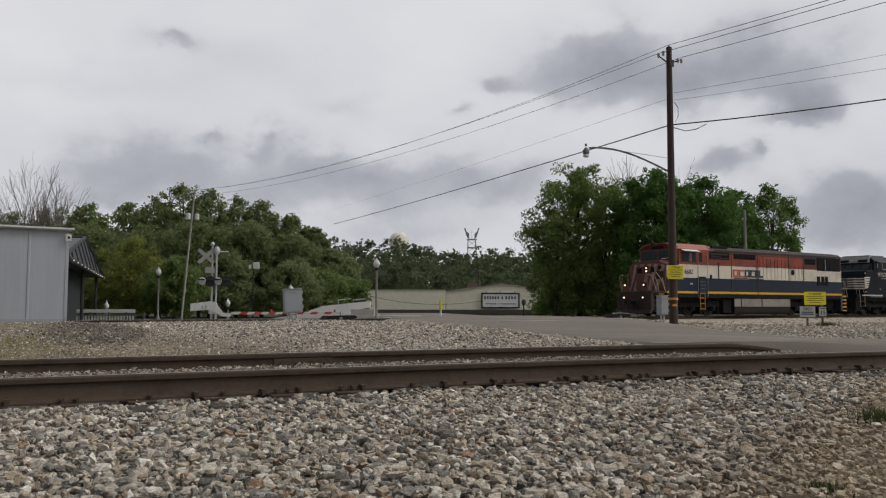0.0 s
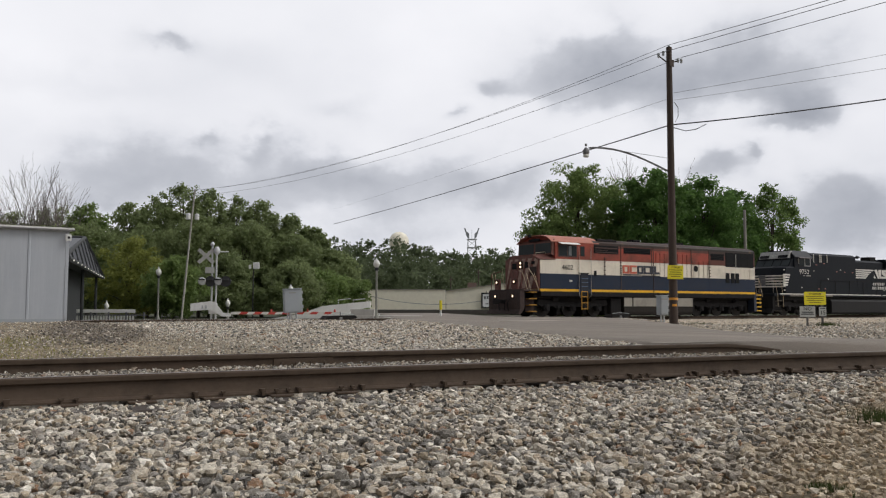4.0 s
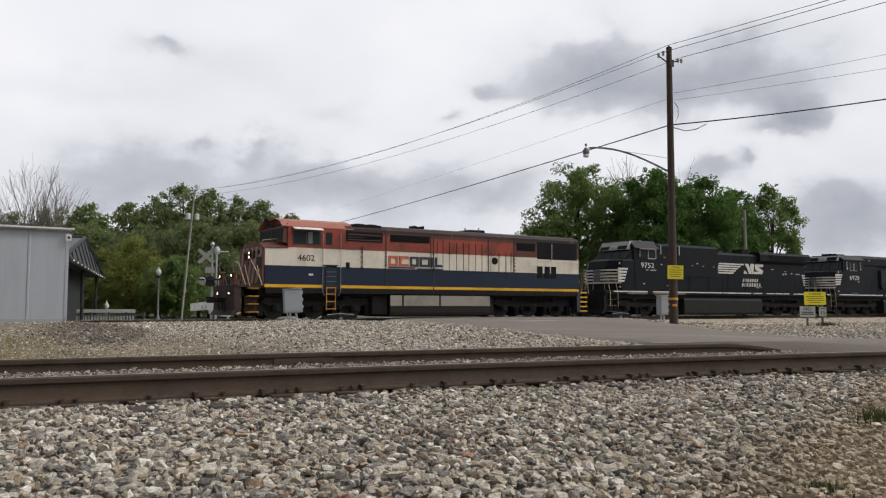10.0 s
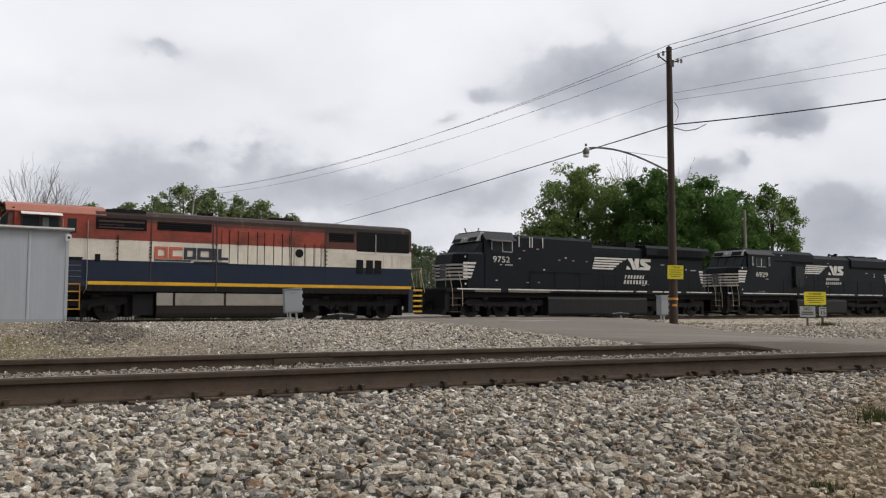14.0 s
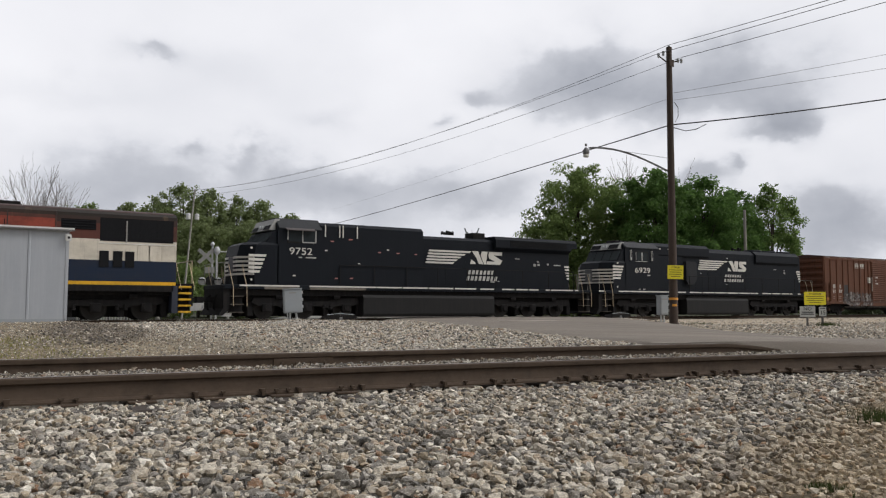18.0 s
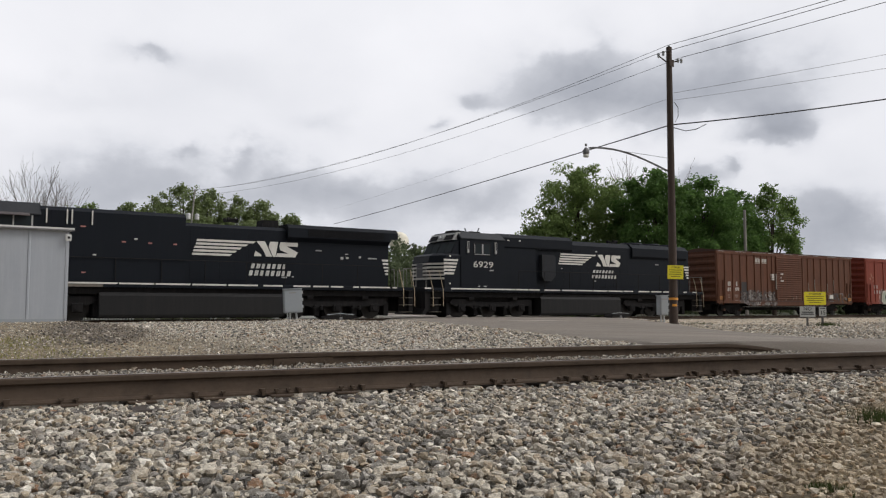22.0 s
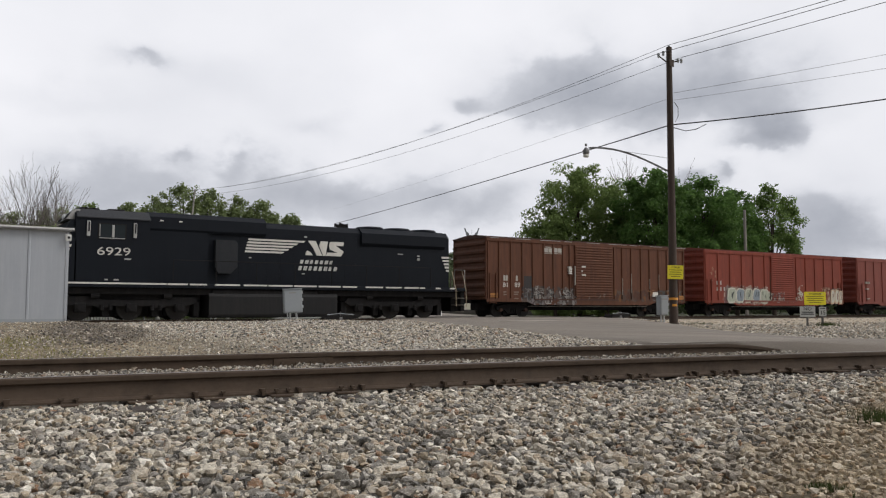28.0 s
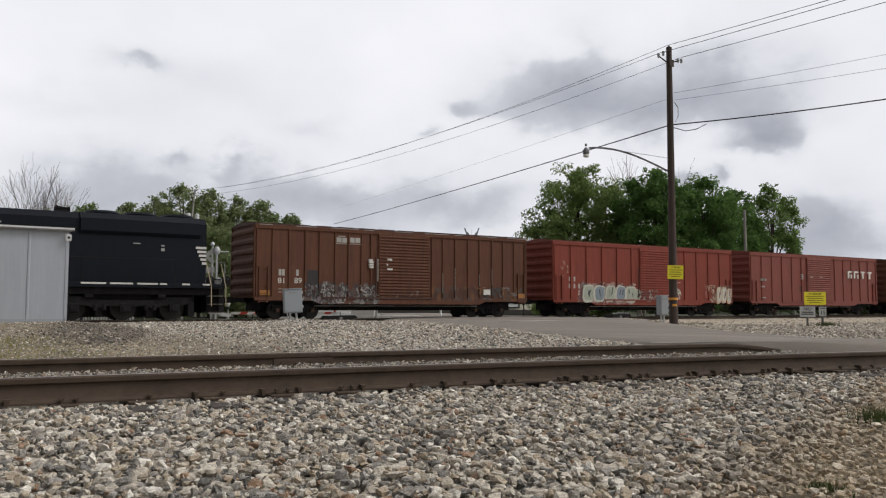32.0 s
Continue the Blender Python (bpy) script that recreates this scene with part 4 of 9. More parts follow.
def red_white_blue_loco(X0):
    g = thing("locomotive", "weathered red, white and blue cowl diesel locomotive with yellow sill stripe", "locomotive", "train")
    ROLLING.append((g, X0))
    W = 1.56
    # cowl body from cab rear to the end
    sec = [(-W, 1.45), (-W, 4.34), (-1.38, 4.47), (-0.9, 4.56), (0.9, 4.56), (1.38, 4.47), (W, 4.34), (W, 1.45)]
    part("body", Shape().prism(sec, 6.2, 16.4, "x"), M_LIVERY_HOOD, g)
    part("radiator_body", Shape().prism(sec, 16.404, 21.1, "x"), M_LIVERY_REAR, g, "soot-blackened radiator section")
    part("roof", Shape().prism([(-1.4, 4.46), (-0.9, 4.565), (0.9, 4.565), (1.4, 4.46), (1.35, 4.50), (0.85, 4.60), (-0.85, 4.60), (-1.35, 4.50)], 6.9, 21.05, "x"), M_ROOF_SOOT, g)
    part("rear_cap", Shape().box(21.1, 21.16, -1.4, 1.4, 1.6, 4.35, 0.02), M_ROOF_SOOT, g)
    # cab
    sec = [(-W, 1.45), (-W, 4.28), (-1.2, 4.53), (-0.7, 4.66), (0.7, 4.66), (1.2, 4.53), (W, 4.28), (W, 1.45)]
    part("cab", Shape().prism(sec, 3.25, 6.2, "x"), M_LIVERY, g)
    part("cab_roof", Shape().prism([(-1.58, 4.27), (-1.2, 4.54), (-0.7, 4.67), (0.7, 4.67), (1.2, 4.54), (1.58, 4.27), (1.58, 4.31), (1.2, 4.58), (0.7, 4.71), (-0.7, 4.71), (-1.2, 4.58), (-1.58, 4.31)], 2.95, 6.6, "x"), M_ORANGE_ROOF, g)
    # nose
    part("nose", Shape().prism([(-W, 1.45), (-W, 3.25), (-0.95, 3.52), (0.95, 3.52), (W, 3.25), (W, 1.45)], 2.15, 3.25, "x"), M_LIVERY, g)
    part("nose_front", Shape().prism([(-1.52, 1.6), (-1.52, 3.23), (-0.95, 3.5), (0.95, 3.5), (1.52, 3.23), (1.52, 1.6)], 2.06, 2.147, "x"), M_NOSE, g, "rust-streaked reddish nose front")
    top = Shape()
    for s in (-1, 1):
        top.add([(2.08, 0.95 * s, 3.53), (3.28, 0.95 * s, 3.64), (3.28, 1.6 * s, 3.29), (2.08, 1.6 * s, 3.25), (2.08, 0.95 * s, 3.51), (3.28, 0.95 * s, 3.6), (3.28, 1.59 * s, 3.26), (2.08, 1.59 * s, 3.22)],
                [(0, 1, 2, 3), (4, 5, 6, 7), (0, 1, 5, 4), (1, 2, 6, 5), (2, 3, 7, 6), (3, 0, 4, 7)])
    top.prism([(2.08, 3.51), (2.08, 3.54), (3.28, 3.65), (3.28, 3.6)], -0.95, 0.95)
    part("nose_top", top, M_NOSE, g, "grimy maroon sloping nose roof")
    dr = part("nose_door", Shape().box(2.03, 2.06, 0.3, 0.95, 1.7, 3.2, 0.01), M_NOSE, g)
    part("door_pane", Shape().box(2.02, 2.03, 0.42, 0.82, 2.75, 3.08), M_DARK, dr)
    part("nose_hatch", Shape().box(2.035, 2.06, -1.35, -0.75, 2.35, 2.85, 0.01), M_PILOT, g, "dark grimy hatch")
    part("nose_pane", Shape().box(2.035, 2.06, -0.62, -0.3, 2.8, 3.15, 0.01), M_DARK, g)
    part("nose_pane", Shape().box(2.035, 2.06, -1.2, -0.9, 2.98, 3.16, 0.01), M_DARK, g)
    for i, (y, w) in enumerate(((-1.5, 0.3), (-0.95, 0.34), (-0.38, 0.3), (0.25, 0.34), (0.8, 0.26))):
        lean = 0.62
        part("nose_stripe", Shape().prism([(y, 3.2 if abs(y) > 1.2 else 3.32), (y + w, 3.32), (min(1.5, y + w + lean), 1.64), (min(1.48, y + lean), 1.64)], 2.046, 2.057, "x"), M_STRIPE, g, "faded pale diagonal stripe")
    # windshield
    ws = part("windshield_frame", Shape().prism([(3.25, 3.5), (3.02, 3.55), (3.06, 4.3), (3.25, 4.45)], -1.5, 1.5), M_NOSE, g, "grimy maroon cab front")
    for y0, y1 in ((-1.42, -0.08), (0.08, 1.42)):
        part("windscreen", Shape().prism([(3.01, 3.64), (3.03, 4.22), (3.05, 4.22), (3.03, 3.64)], y0, y1), M_WINDSCREEN, ws, "dark windscreen")
    part("number_board", Shape().box(2.98, 3.03, -0.5, 0.5, 4.36, 4.52, 0.01), M_DARK, g)
    # side windows, door, awning
    for s in (-1, 1):
        y = W * s
        a, b = (y - 0.02, y + 0.012) if s > 0 else (y - 0.012, y + 0.02)
        fr = part("side_window", Shape().box(3.46, 4.9, a, b, 3.44, 4.14), M_ROOF_SOOT, g)
        for x0, x1 in ((3.54, 4.12), (4.2, 4.82)):
            part("pane", Shape().box(x0, x1, a - 0.008, b + 0.008, 3.5, 4.08), M_GLASS, fr, "smoked glass pane")
        part("sun_awning", Shape().prism([(y, 4.26), (y + 0.3 * s, 4.14), (y + 0.3 * s, 4.16), (y, 4.28)], 3.46, 4.93, "x"), M_AWNING, g, "white sun awning")
        part("window_curtain", Shape().box(4.24, 4.46, a - 0.012, b + 0.012, 3.52, 4.06), M_CURTAIN, fr, "pale shape behind the glass")
        dr = part("cab_door", Shape().box(5.0, 5.66, a, b, 1.62, 4.22), M_LIVERY, g)
        part("door_window", Shape().box(5.12, 5.5, a - 0.01, b + 0.01, 3.49, 4.11, 0.03), M_GLASS, dr)
        for x in (4.97, 5.9):
            handrail(g, [(x, y + 0.02 * s, 4.05), (x, y + 0.09 * s, 3.95), (x, y + 0.09 * s, 1.3), (x + (0.1 if x < 5 else -0.1), y + 0.06 * s, 1.12)], M_TREAD, 0.014, "steel grab rail")
        # side ladder below the door
        lad = part("ladder", Shape().box(5.19, 5.22, min(y, y + 0.04 * s), max(y, y + 0.04 * s), 0.42, 1.5).box(5.65, 5.68, min(y, y + 0.04 * s), max(y, y + 0.04 * s), 0.42, 1.5), M_LADDER, g, "yellow side ladder")
        for z in (0.45, 0.8, 1.15, 1.45):
            part("rung", Shape().box(5.22, 5.65, min(y - 0.05 * s, y + 0.035 * s), max(y - 0.05 * s, y + 0.035 * s), z, z + 0.05), M_LADDER, lad)
        # a flat plate; the step recess's shade is put into its dark colour
        part("recess_shade_plate", Shape().box(5.16, 5.72, min(y, y + 0.03 * s), max(y, y + 0.03 * s), 1.42, 2.5), M_NAVY_DEEP, g)
        part("stripe_gap", Shape().box(5.0, 5.95, min(y, y + 0.008 * s), max(y, y + 0.008 * s), 1.4, 1.62), M_NAVY_DEEP, g)
        part("door_sill", Shape().box(5.0, 5.75, min(y, y + 0.09 * s), max(y, y + 0.09 * s), 2.5, 2.55), M_BLACK_DULL, g)
        for z in (1.75, 1.98, 2.2):
            part("rung", Shape().box(5.2, 5.68, min(y, y + 0.06 * s), max(y, y + 0.06 * s), z, z + 0.04), M_NAVY_LIGHT, lad)
        # openings along the cowl
        for x0, x1, z0, z1, mt in ((6.2, 8.2, 3.72, 4.2, M_DARK), (8.63, 10.94, 3.8, 4.16, M_DARK), (16.56, 17.87, 3.66, 4.08, M_DARK), (18.02, 20.96, 3.24, 4.2, M_DARK)):
            gr = part("grille", Shape().box(x0, x1, min(y, y + 0.008 * s), max(y, y + 0.008 * s), z0, z1), mt, g, "dark air intake grille")
            k = 0 if x0 > 18 else int((z1 - z0) / 0.085)
            for i in range(k):
                z = z0 + (i + 0.5) * (z1 - z0) / k
                part("slat", Shape().prism([(y + 0.008 * s, z), (y + 0.035 * s, z - 0.02), (y + 0.035 * s, z - 0.008), (y + 0.008 * s, z + 0.012)], x0 + 0.02, x1 - 0.02, "x"), M_DARK, gr)
        mesh_ = part("grille_screen", Shape().box(18.1, 20.9, min(y, y + 0.016 * s), max(y, y + 0.016 * s), 3.3, 4.14), M_DARK, g, "sooty radiator screen")
        for x in (18.8, 19.6, 20.3):
            part("screen_rib", Shape().box(x, x + 0.03, min(y, y + 0.024 * s), max(y, y + 0.024 * s), 3.3, 4.14), M_DARK, mesh_)
        part("grille_post", Shape().box(19.03, 19.08, min(y, y + 0.045 * s), max(y, y + 0.045 * s), 3.2, 4.1), M_TREAD, g)
        for x0 in (18.02, 18.55, 19.02):
            part("vent", Shape().box(x0, x0 + 0.36, min(y, y + 0.03 * s), max(y, y + 0.03 * s), 2.18, 2.84), M_DARK, g)
        part("louvre", Shape().box(6.3, 8.1, min(y, y + 0.03 * s), max(y, y + 0.04 * s), 3.78, 3.83).box(6.3, 7.3, min(y, y + 0.04 * s), max(y, y + 0.04 * s), 3.9, 3.93).box(6.3, 8.1, min(y, y + 0.04 * s), max(y, y + 0.04 * s), 4.02, 4.1), M_ROOF_SOOT, g, "pale louvre bars")
        part("upper_band", Shape().box(18.0, 21.08, min(y, y + 0.02 * s), max(y, y + 0.02 * s), 3.13, 3.18), M_WHITE, g)
        # ribbed engine doors
        lines = (11.38, 11.74, 12.13, 12.59, 13.02, 13.36, 13.8, 14.21, 14.56)
        for x0, x1 in list(zip(lines[:-1], lines[1:])) + [(14.78, 15.31), (15.35, 15.78), (15.82, 16.14), (16.18, 16.3)]:
            part("engine_door", Shape().box(x0 + 0.018, x1 - 0.018, min(y, y + 0.03 * s), max(y, y + 0.03 * s), 2.46, 3.93 if x1 < 14.6 else 3.5, 0.008), M_LIVERY, g)
            part("door_gap", Shape().box(x1 - 0.018, x1 + 0.018, min(y, y + 0.006 * s), max(y, y + 0.006 * s), 2.46, 3.93 if x1 < 14.6 else 3.5), M_DARK, g)
        for x in (19.5, 19.95, 20.5):
            part("engine_door", Shape().box(x, x + 0.5, min(y, y + 0.016 * s), max(y, y + 0.016 * s), 2.46, 3.1, 0.006), M_LIVERY, g)
        for x, z0 in ((8.4, 1.62), (11.02, 2.4), (11.18, 1.25), (14.66, 2.4), (16.37, 2.4)):
            part("seam", Shape().box(x - 0.022, x + 0.022, min(y, y + 0.02 * s), max(y, y + 0.02 * s), z0, 4.3), M_SEAM, g)
        part("porthole", Shape().lathe(15.05, y, 3.04, [(0.2, 0.0), (0.2, 0.05 * s), (0.15, 0.054 * s)], 18, "y"), M_DARK, g, "round dark porthole")
        part("filler_hatch", Shape().box(6.2, 6.41, min(y, y + 0.015 * s), max(y, y + 0.015 * s), 2.39, 2.7, 0.004), M_DARK, g)
        part("hinge_bar", Shape().box(7.06, 7.095, min(y, y + 0.02 * s), max(y, y + 0.02 * s), 2.45, 3.5), M_BLACK_DULL, g)
        for x, z in ((7.05, 2.47), (7.05, 2.7), (7.05, 2.95), (7.05, 3.2), (7.05, 3.42), (8.38, 2.6), (8.38, 2.74), (8.38, 2.88), (8.38, 3.02), (8.38, 3.2), (11.17, 3.25), (11.17, 2.52), (16.42, 2.55), (16.42, 2.75), (16.42, 2.95), (16.42, 3.15)):
            part("latch", Shape().box(x - 0.05, x + 0.05, min(y, y + 0.05 * s), max(y, y + 0.05 * s), z, z + 0.05), M_ROOF_SOOT, g)
        part("placard", Shape().box(4.3, 4.52, min(y, y + 0.01 * s), max(y, y + 0.01 * s), 2.03, 2.12), M_WHITE, g)
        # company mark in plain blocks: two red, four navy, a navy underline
        yy0, yy1 = min(y, y + 0.035 * s), max(y, y + 0.035 * s)
        for x0, x1, mt, hole in ((8.54, 9.1, M_LOGO_RED, 0.24), (9.15, 9.72, M_LOGO_RED, 0.3), (9.77, 10.3, M_NAVY, 0.2), (10.34, 11.0, M_NAVY, 0.24), (11.05, 11.2, M_NAVY, 0.0), (11.26, 11.7, M_NAVY, 0.0)):
            z0, z1, t_ = 2.6, 3.1, 0.13
            b_ = Shape()
            if hole:
                # a plain heavy open frame
                b_.box(x0, x0 + t_, yy0, yy1, z0, z1).box(x0 + t_, x1 - 0.02, yy0, yy1, z1 - 0.11, z1)
                b_.box(x0 + t_, x1 - 0.02, yy0, yy1, z0, z0 + 0.11)
                if mt is M_NAVY or x0 < 9.0:
                    b_.box(x1 - t_ - 0.02, x1 - 0.02, yy0, yy1, z0 + 0.11, z1 - 0.11)
            elif x1 - x0 < 0.2:
                b_.box(x0, x1, yy0, yy1, z0, z1)
            else:
                b_.box(x0, x0 + t_, yy0, yy1, z0 + t_, z1).box(x0, x1, yy0, yy1, z0, z0 + t_)
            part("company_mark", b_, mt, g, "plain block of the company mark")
        part("company_mark", Shape().box(8.54, 10.08, yy0, yy1, 2.5, 2.555), M_NAVY, g)
        part("company_mark", Shape().box(10.2, 11.7, yy0, yy1, 2.46, 2.52), M_NAVY, g)
        # frame, tank
        part("frame_rail", Shape().box(2.2, 21.0, min(y, y - 0.25 * s), max(y, y - 0.25 * s), 1.2, 1.45), M_BLACK_DULL, g)
        part("step_plate", Shape().box(20.95, 21.2, min(y, y - 0.5 * s), max(y, y - 0.5 * s), 0.3, 1.45), M_NAVY, g)
    lettering("4602", 0.41, M_INK, g, pose(4.16, -W - 0.012, 2.83) @ FACE, "unit_number", 0.008, 1.05)
    part("fuel_tank", Shape().prism([(-1.46, 0.16), (-1.5, 0.3), (-1.5, 1.14), (1.5, 1.14), (1.5, 0.3), (1.46, 0.16), (1.3, 0.09), (-1.3, 0.09)], 8.7, 14.77, "x"), M_TANK_BROWN, g)
    # filler boxes, added to close the bright gaps between trucks and tank
    for x0, x1 in ((7.75, 8.62), (14.85, 15.15)):
        part("equipment_box", Shape().box(x0, x1, -1.34, 1.34, 0.2, 1.12, 0.03), M_BLACK_DULL, g, "dark filler box beside the fuel tank")
    for x0, x1 in ((8.68, 9.35), (9.45, 11.55), (11.65, 14.78)):
        part("tank_shield", Shape().box(x0, x1, -1.53, -1.5, 0.62, 1.15, 0.01), M_TANK, g, "pale grimy tank side")
    part("underframe", Shape().box(1.0, 21.2, -1.2, 1.2, 1.05, 1.5, 0.03), M_BLACK_DULL, g)
    for x in (4.9, 18.0):
        loco_truck(g, x)
    # porch, pilot, steps, lights
    part("porch", Shape().box(0.9, 2.15, -1.5, 1.5, 1.45, 1.56, 0.01), M_PILOT, g)
    handrail(g, [(2.1, -1.1, 3.3), (2.2, -1.1, 3.62), (2.9, -1.05, 3.72), (3.0, -1.05, 3.6)], M_CREAM, 0.017)
    part("pilot", Shape().prism([(0.8, 1.5), (0.8, 0.45), (0.65, 0.2), (0.85, 0.18), (1.1, 0.5), (1.1, 1.5)], -1.45, 1.45), M_PILOT, g)
    for s in (-1, 1):
        step_well(g, 1.38, 1.92, s, M_LADDER, M_CREAM, 1.55, 4, M_PILOT, 1.5, 0.07)
        part("corner_panel", Shape().box(0.92, 1.02, min(0.55 * s, 1.05 * s), max(0.55 * s, 1.05 * s), 1.5, 2.15, 0.02), M_NOSE, g)
        handrail(g, [(0.95, 1.4 * s, 1.5), (0.95, 1.38 * s, 2.45), (1.0, 0.55 * s, 2.6)], M_NOSE, 0.025)
        handrail(g, [(2.12, 1.48 * s, 1.5), (1.75, 1.45 * s, 2.3), (1.6, 1.2 * s, 2.75)], M_CREAM, 0.017)
        handrail(g, [(1.3, 1.47 * s, 1.55), (1.0, 1.4 * s, 2.5), (0.98, 1.1 * s, 2.62)], M_CREAM, 0.017)
        for z in (1.98, 1.18):
            h = part("ditch_light", Shape().lathe(0.9 if z > 1.5 else 0.8, 0.8 * s, z, [(0.12, 0.12), (0.14, 0.0), (0.12, -0.03)], 14, "x"), M_BLACK_DULL, g)
            part("lens", Shape().lathe((0.9 if z > 1.5 else 0.8) - 0.03, 0.8 * s, z, [(0.06, 0.0), (0.05, -0.02)], 14, "x"), M_LAMP, h, "lit headlamp lens")
    h = part("headlight", Shape().box(1.97, 2.06, -0.15, 0.15, 2.75, 3.2, 0.03), M_BLACK_DULL, g)
    for z in (2.87, 3.08):
        part("lens", Shape().lathe(1.965, 0, z, [(0.065, 0.0), (0.05, -0.02)], 14, "x"), M_LAMP, h, "lit headlamp lens")
    for y in (-0.5, -0.2, 0.3):
        part("air_hose", Shape().tube([(0.8, y, 1.0), (0.65, y, 0.8), (0.68, y, 0.45), (0.8, y + 0.05, 0.35)], 0.025, 6), M_BLACK_DULL, g)
    # rear end
    for s in (-1, 1):
        step_well(g, 21.25, 21.78, s, M_YELLOW, M_CREAM, 1.55, 5, M_BLACK_DULL, 1.3, 0.09)
    part("rear_platform", Shape().box(21.15, 21.9, -1.5, 1.5, 1.42, 1.55, 0.01), M_BLACK_DULL, g)
    part("rear_beam", Shape().box(21.7, 21.9, -1.4, 1.4, 0.6, 1.42, 0.02), M_BLACK_DULL, g)
    handrail(g, [(21.85, -1.3, 1.5), (21.85, -1.3, 2.55), (21.85, 1.3, 2.55), (21.85, 1.3, 1.5)], M_CREAM, 0.022)
    # roof fittings
    part("bell", Shape().lathe(2.9, 0.3, 4.62, [(0.12, 0), (0.1, 0.12), (0.03, 0.18)], 12), M_BLACK_DULL, g)
    horn = Shape()
    for dy in (-0.2, 0.0, 0.2):
        horn.lathe(11.1, dy, 4.75, [(0.09, -0.3), (0.03, 0.0), (0.09, 0.3)], 10, "x")
    part("horn", horn.box(11.05, 11.15, -0.25, 0.25, 4.58, 4.76), M_BLACK_DULL, g)
    part("exhaust_stack", Shape().prism([(13.6, 4.58), (14.1, 4.76), (15.2, 4.78), (15.25, 4.58)], -0.45, 0.45), M_BLACK_DULL, g)
    for x in (6.9, 7.6):
        part("roof_hatch", Shape().box(x, x + 0.5, -1.2, 1.2, 4.56, 4.64, 0.02), M_BLACK_DULL, g)
    for s in (-1, 1):
        part("cab_rear_slope", Shape().box(6.62, 8.2, min(0.95 * s, 1.42 * s), max(0.95 * s, 1.42 * s), 4.44, 4.58, 0.02), M_BLACK_DULL, g)
    coupler(g, 0.8, -1)
    coupler(g, 21.9, 1)
    return g


def freight_bars(g, x0, x1, z0, z1, y, slant, n=5, name="nose_bar"):
    """White speed bars with slanted ends, on the camera-side face."""
    h = (z1 - z0) / (n - 0.4)
    for i in range(n):
        z = z1 - i * h
        e = x1 - slant * (z1 - z) / (z1 - z0)
        e2 = x1 - slant * (z1 - z + h * 0.6) / (z1 - z0)
        part(name, Shape().prism([(x0, z), (e, z), (e2, z - h * 0.6), (x0, z - h * 0.6)], y - 0.008, y + 0.01), M_WHITE, g, "white painted bar")


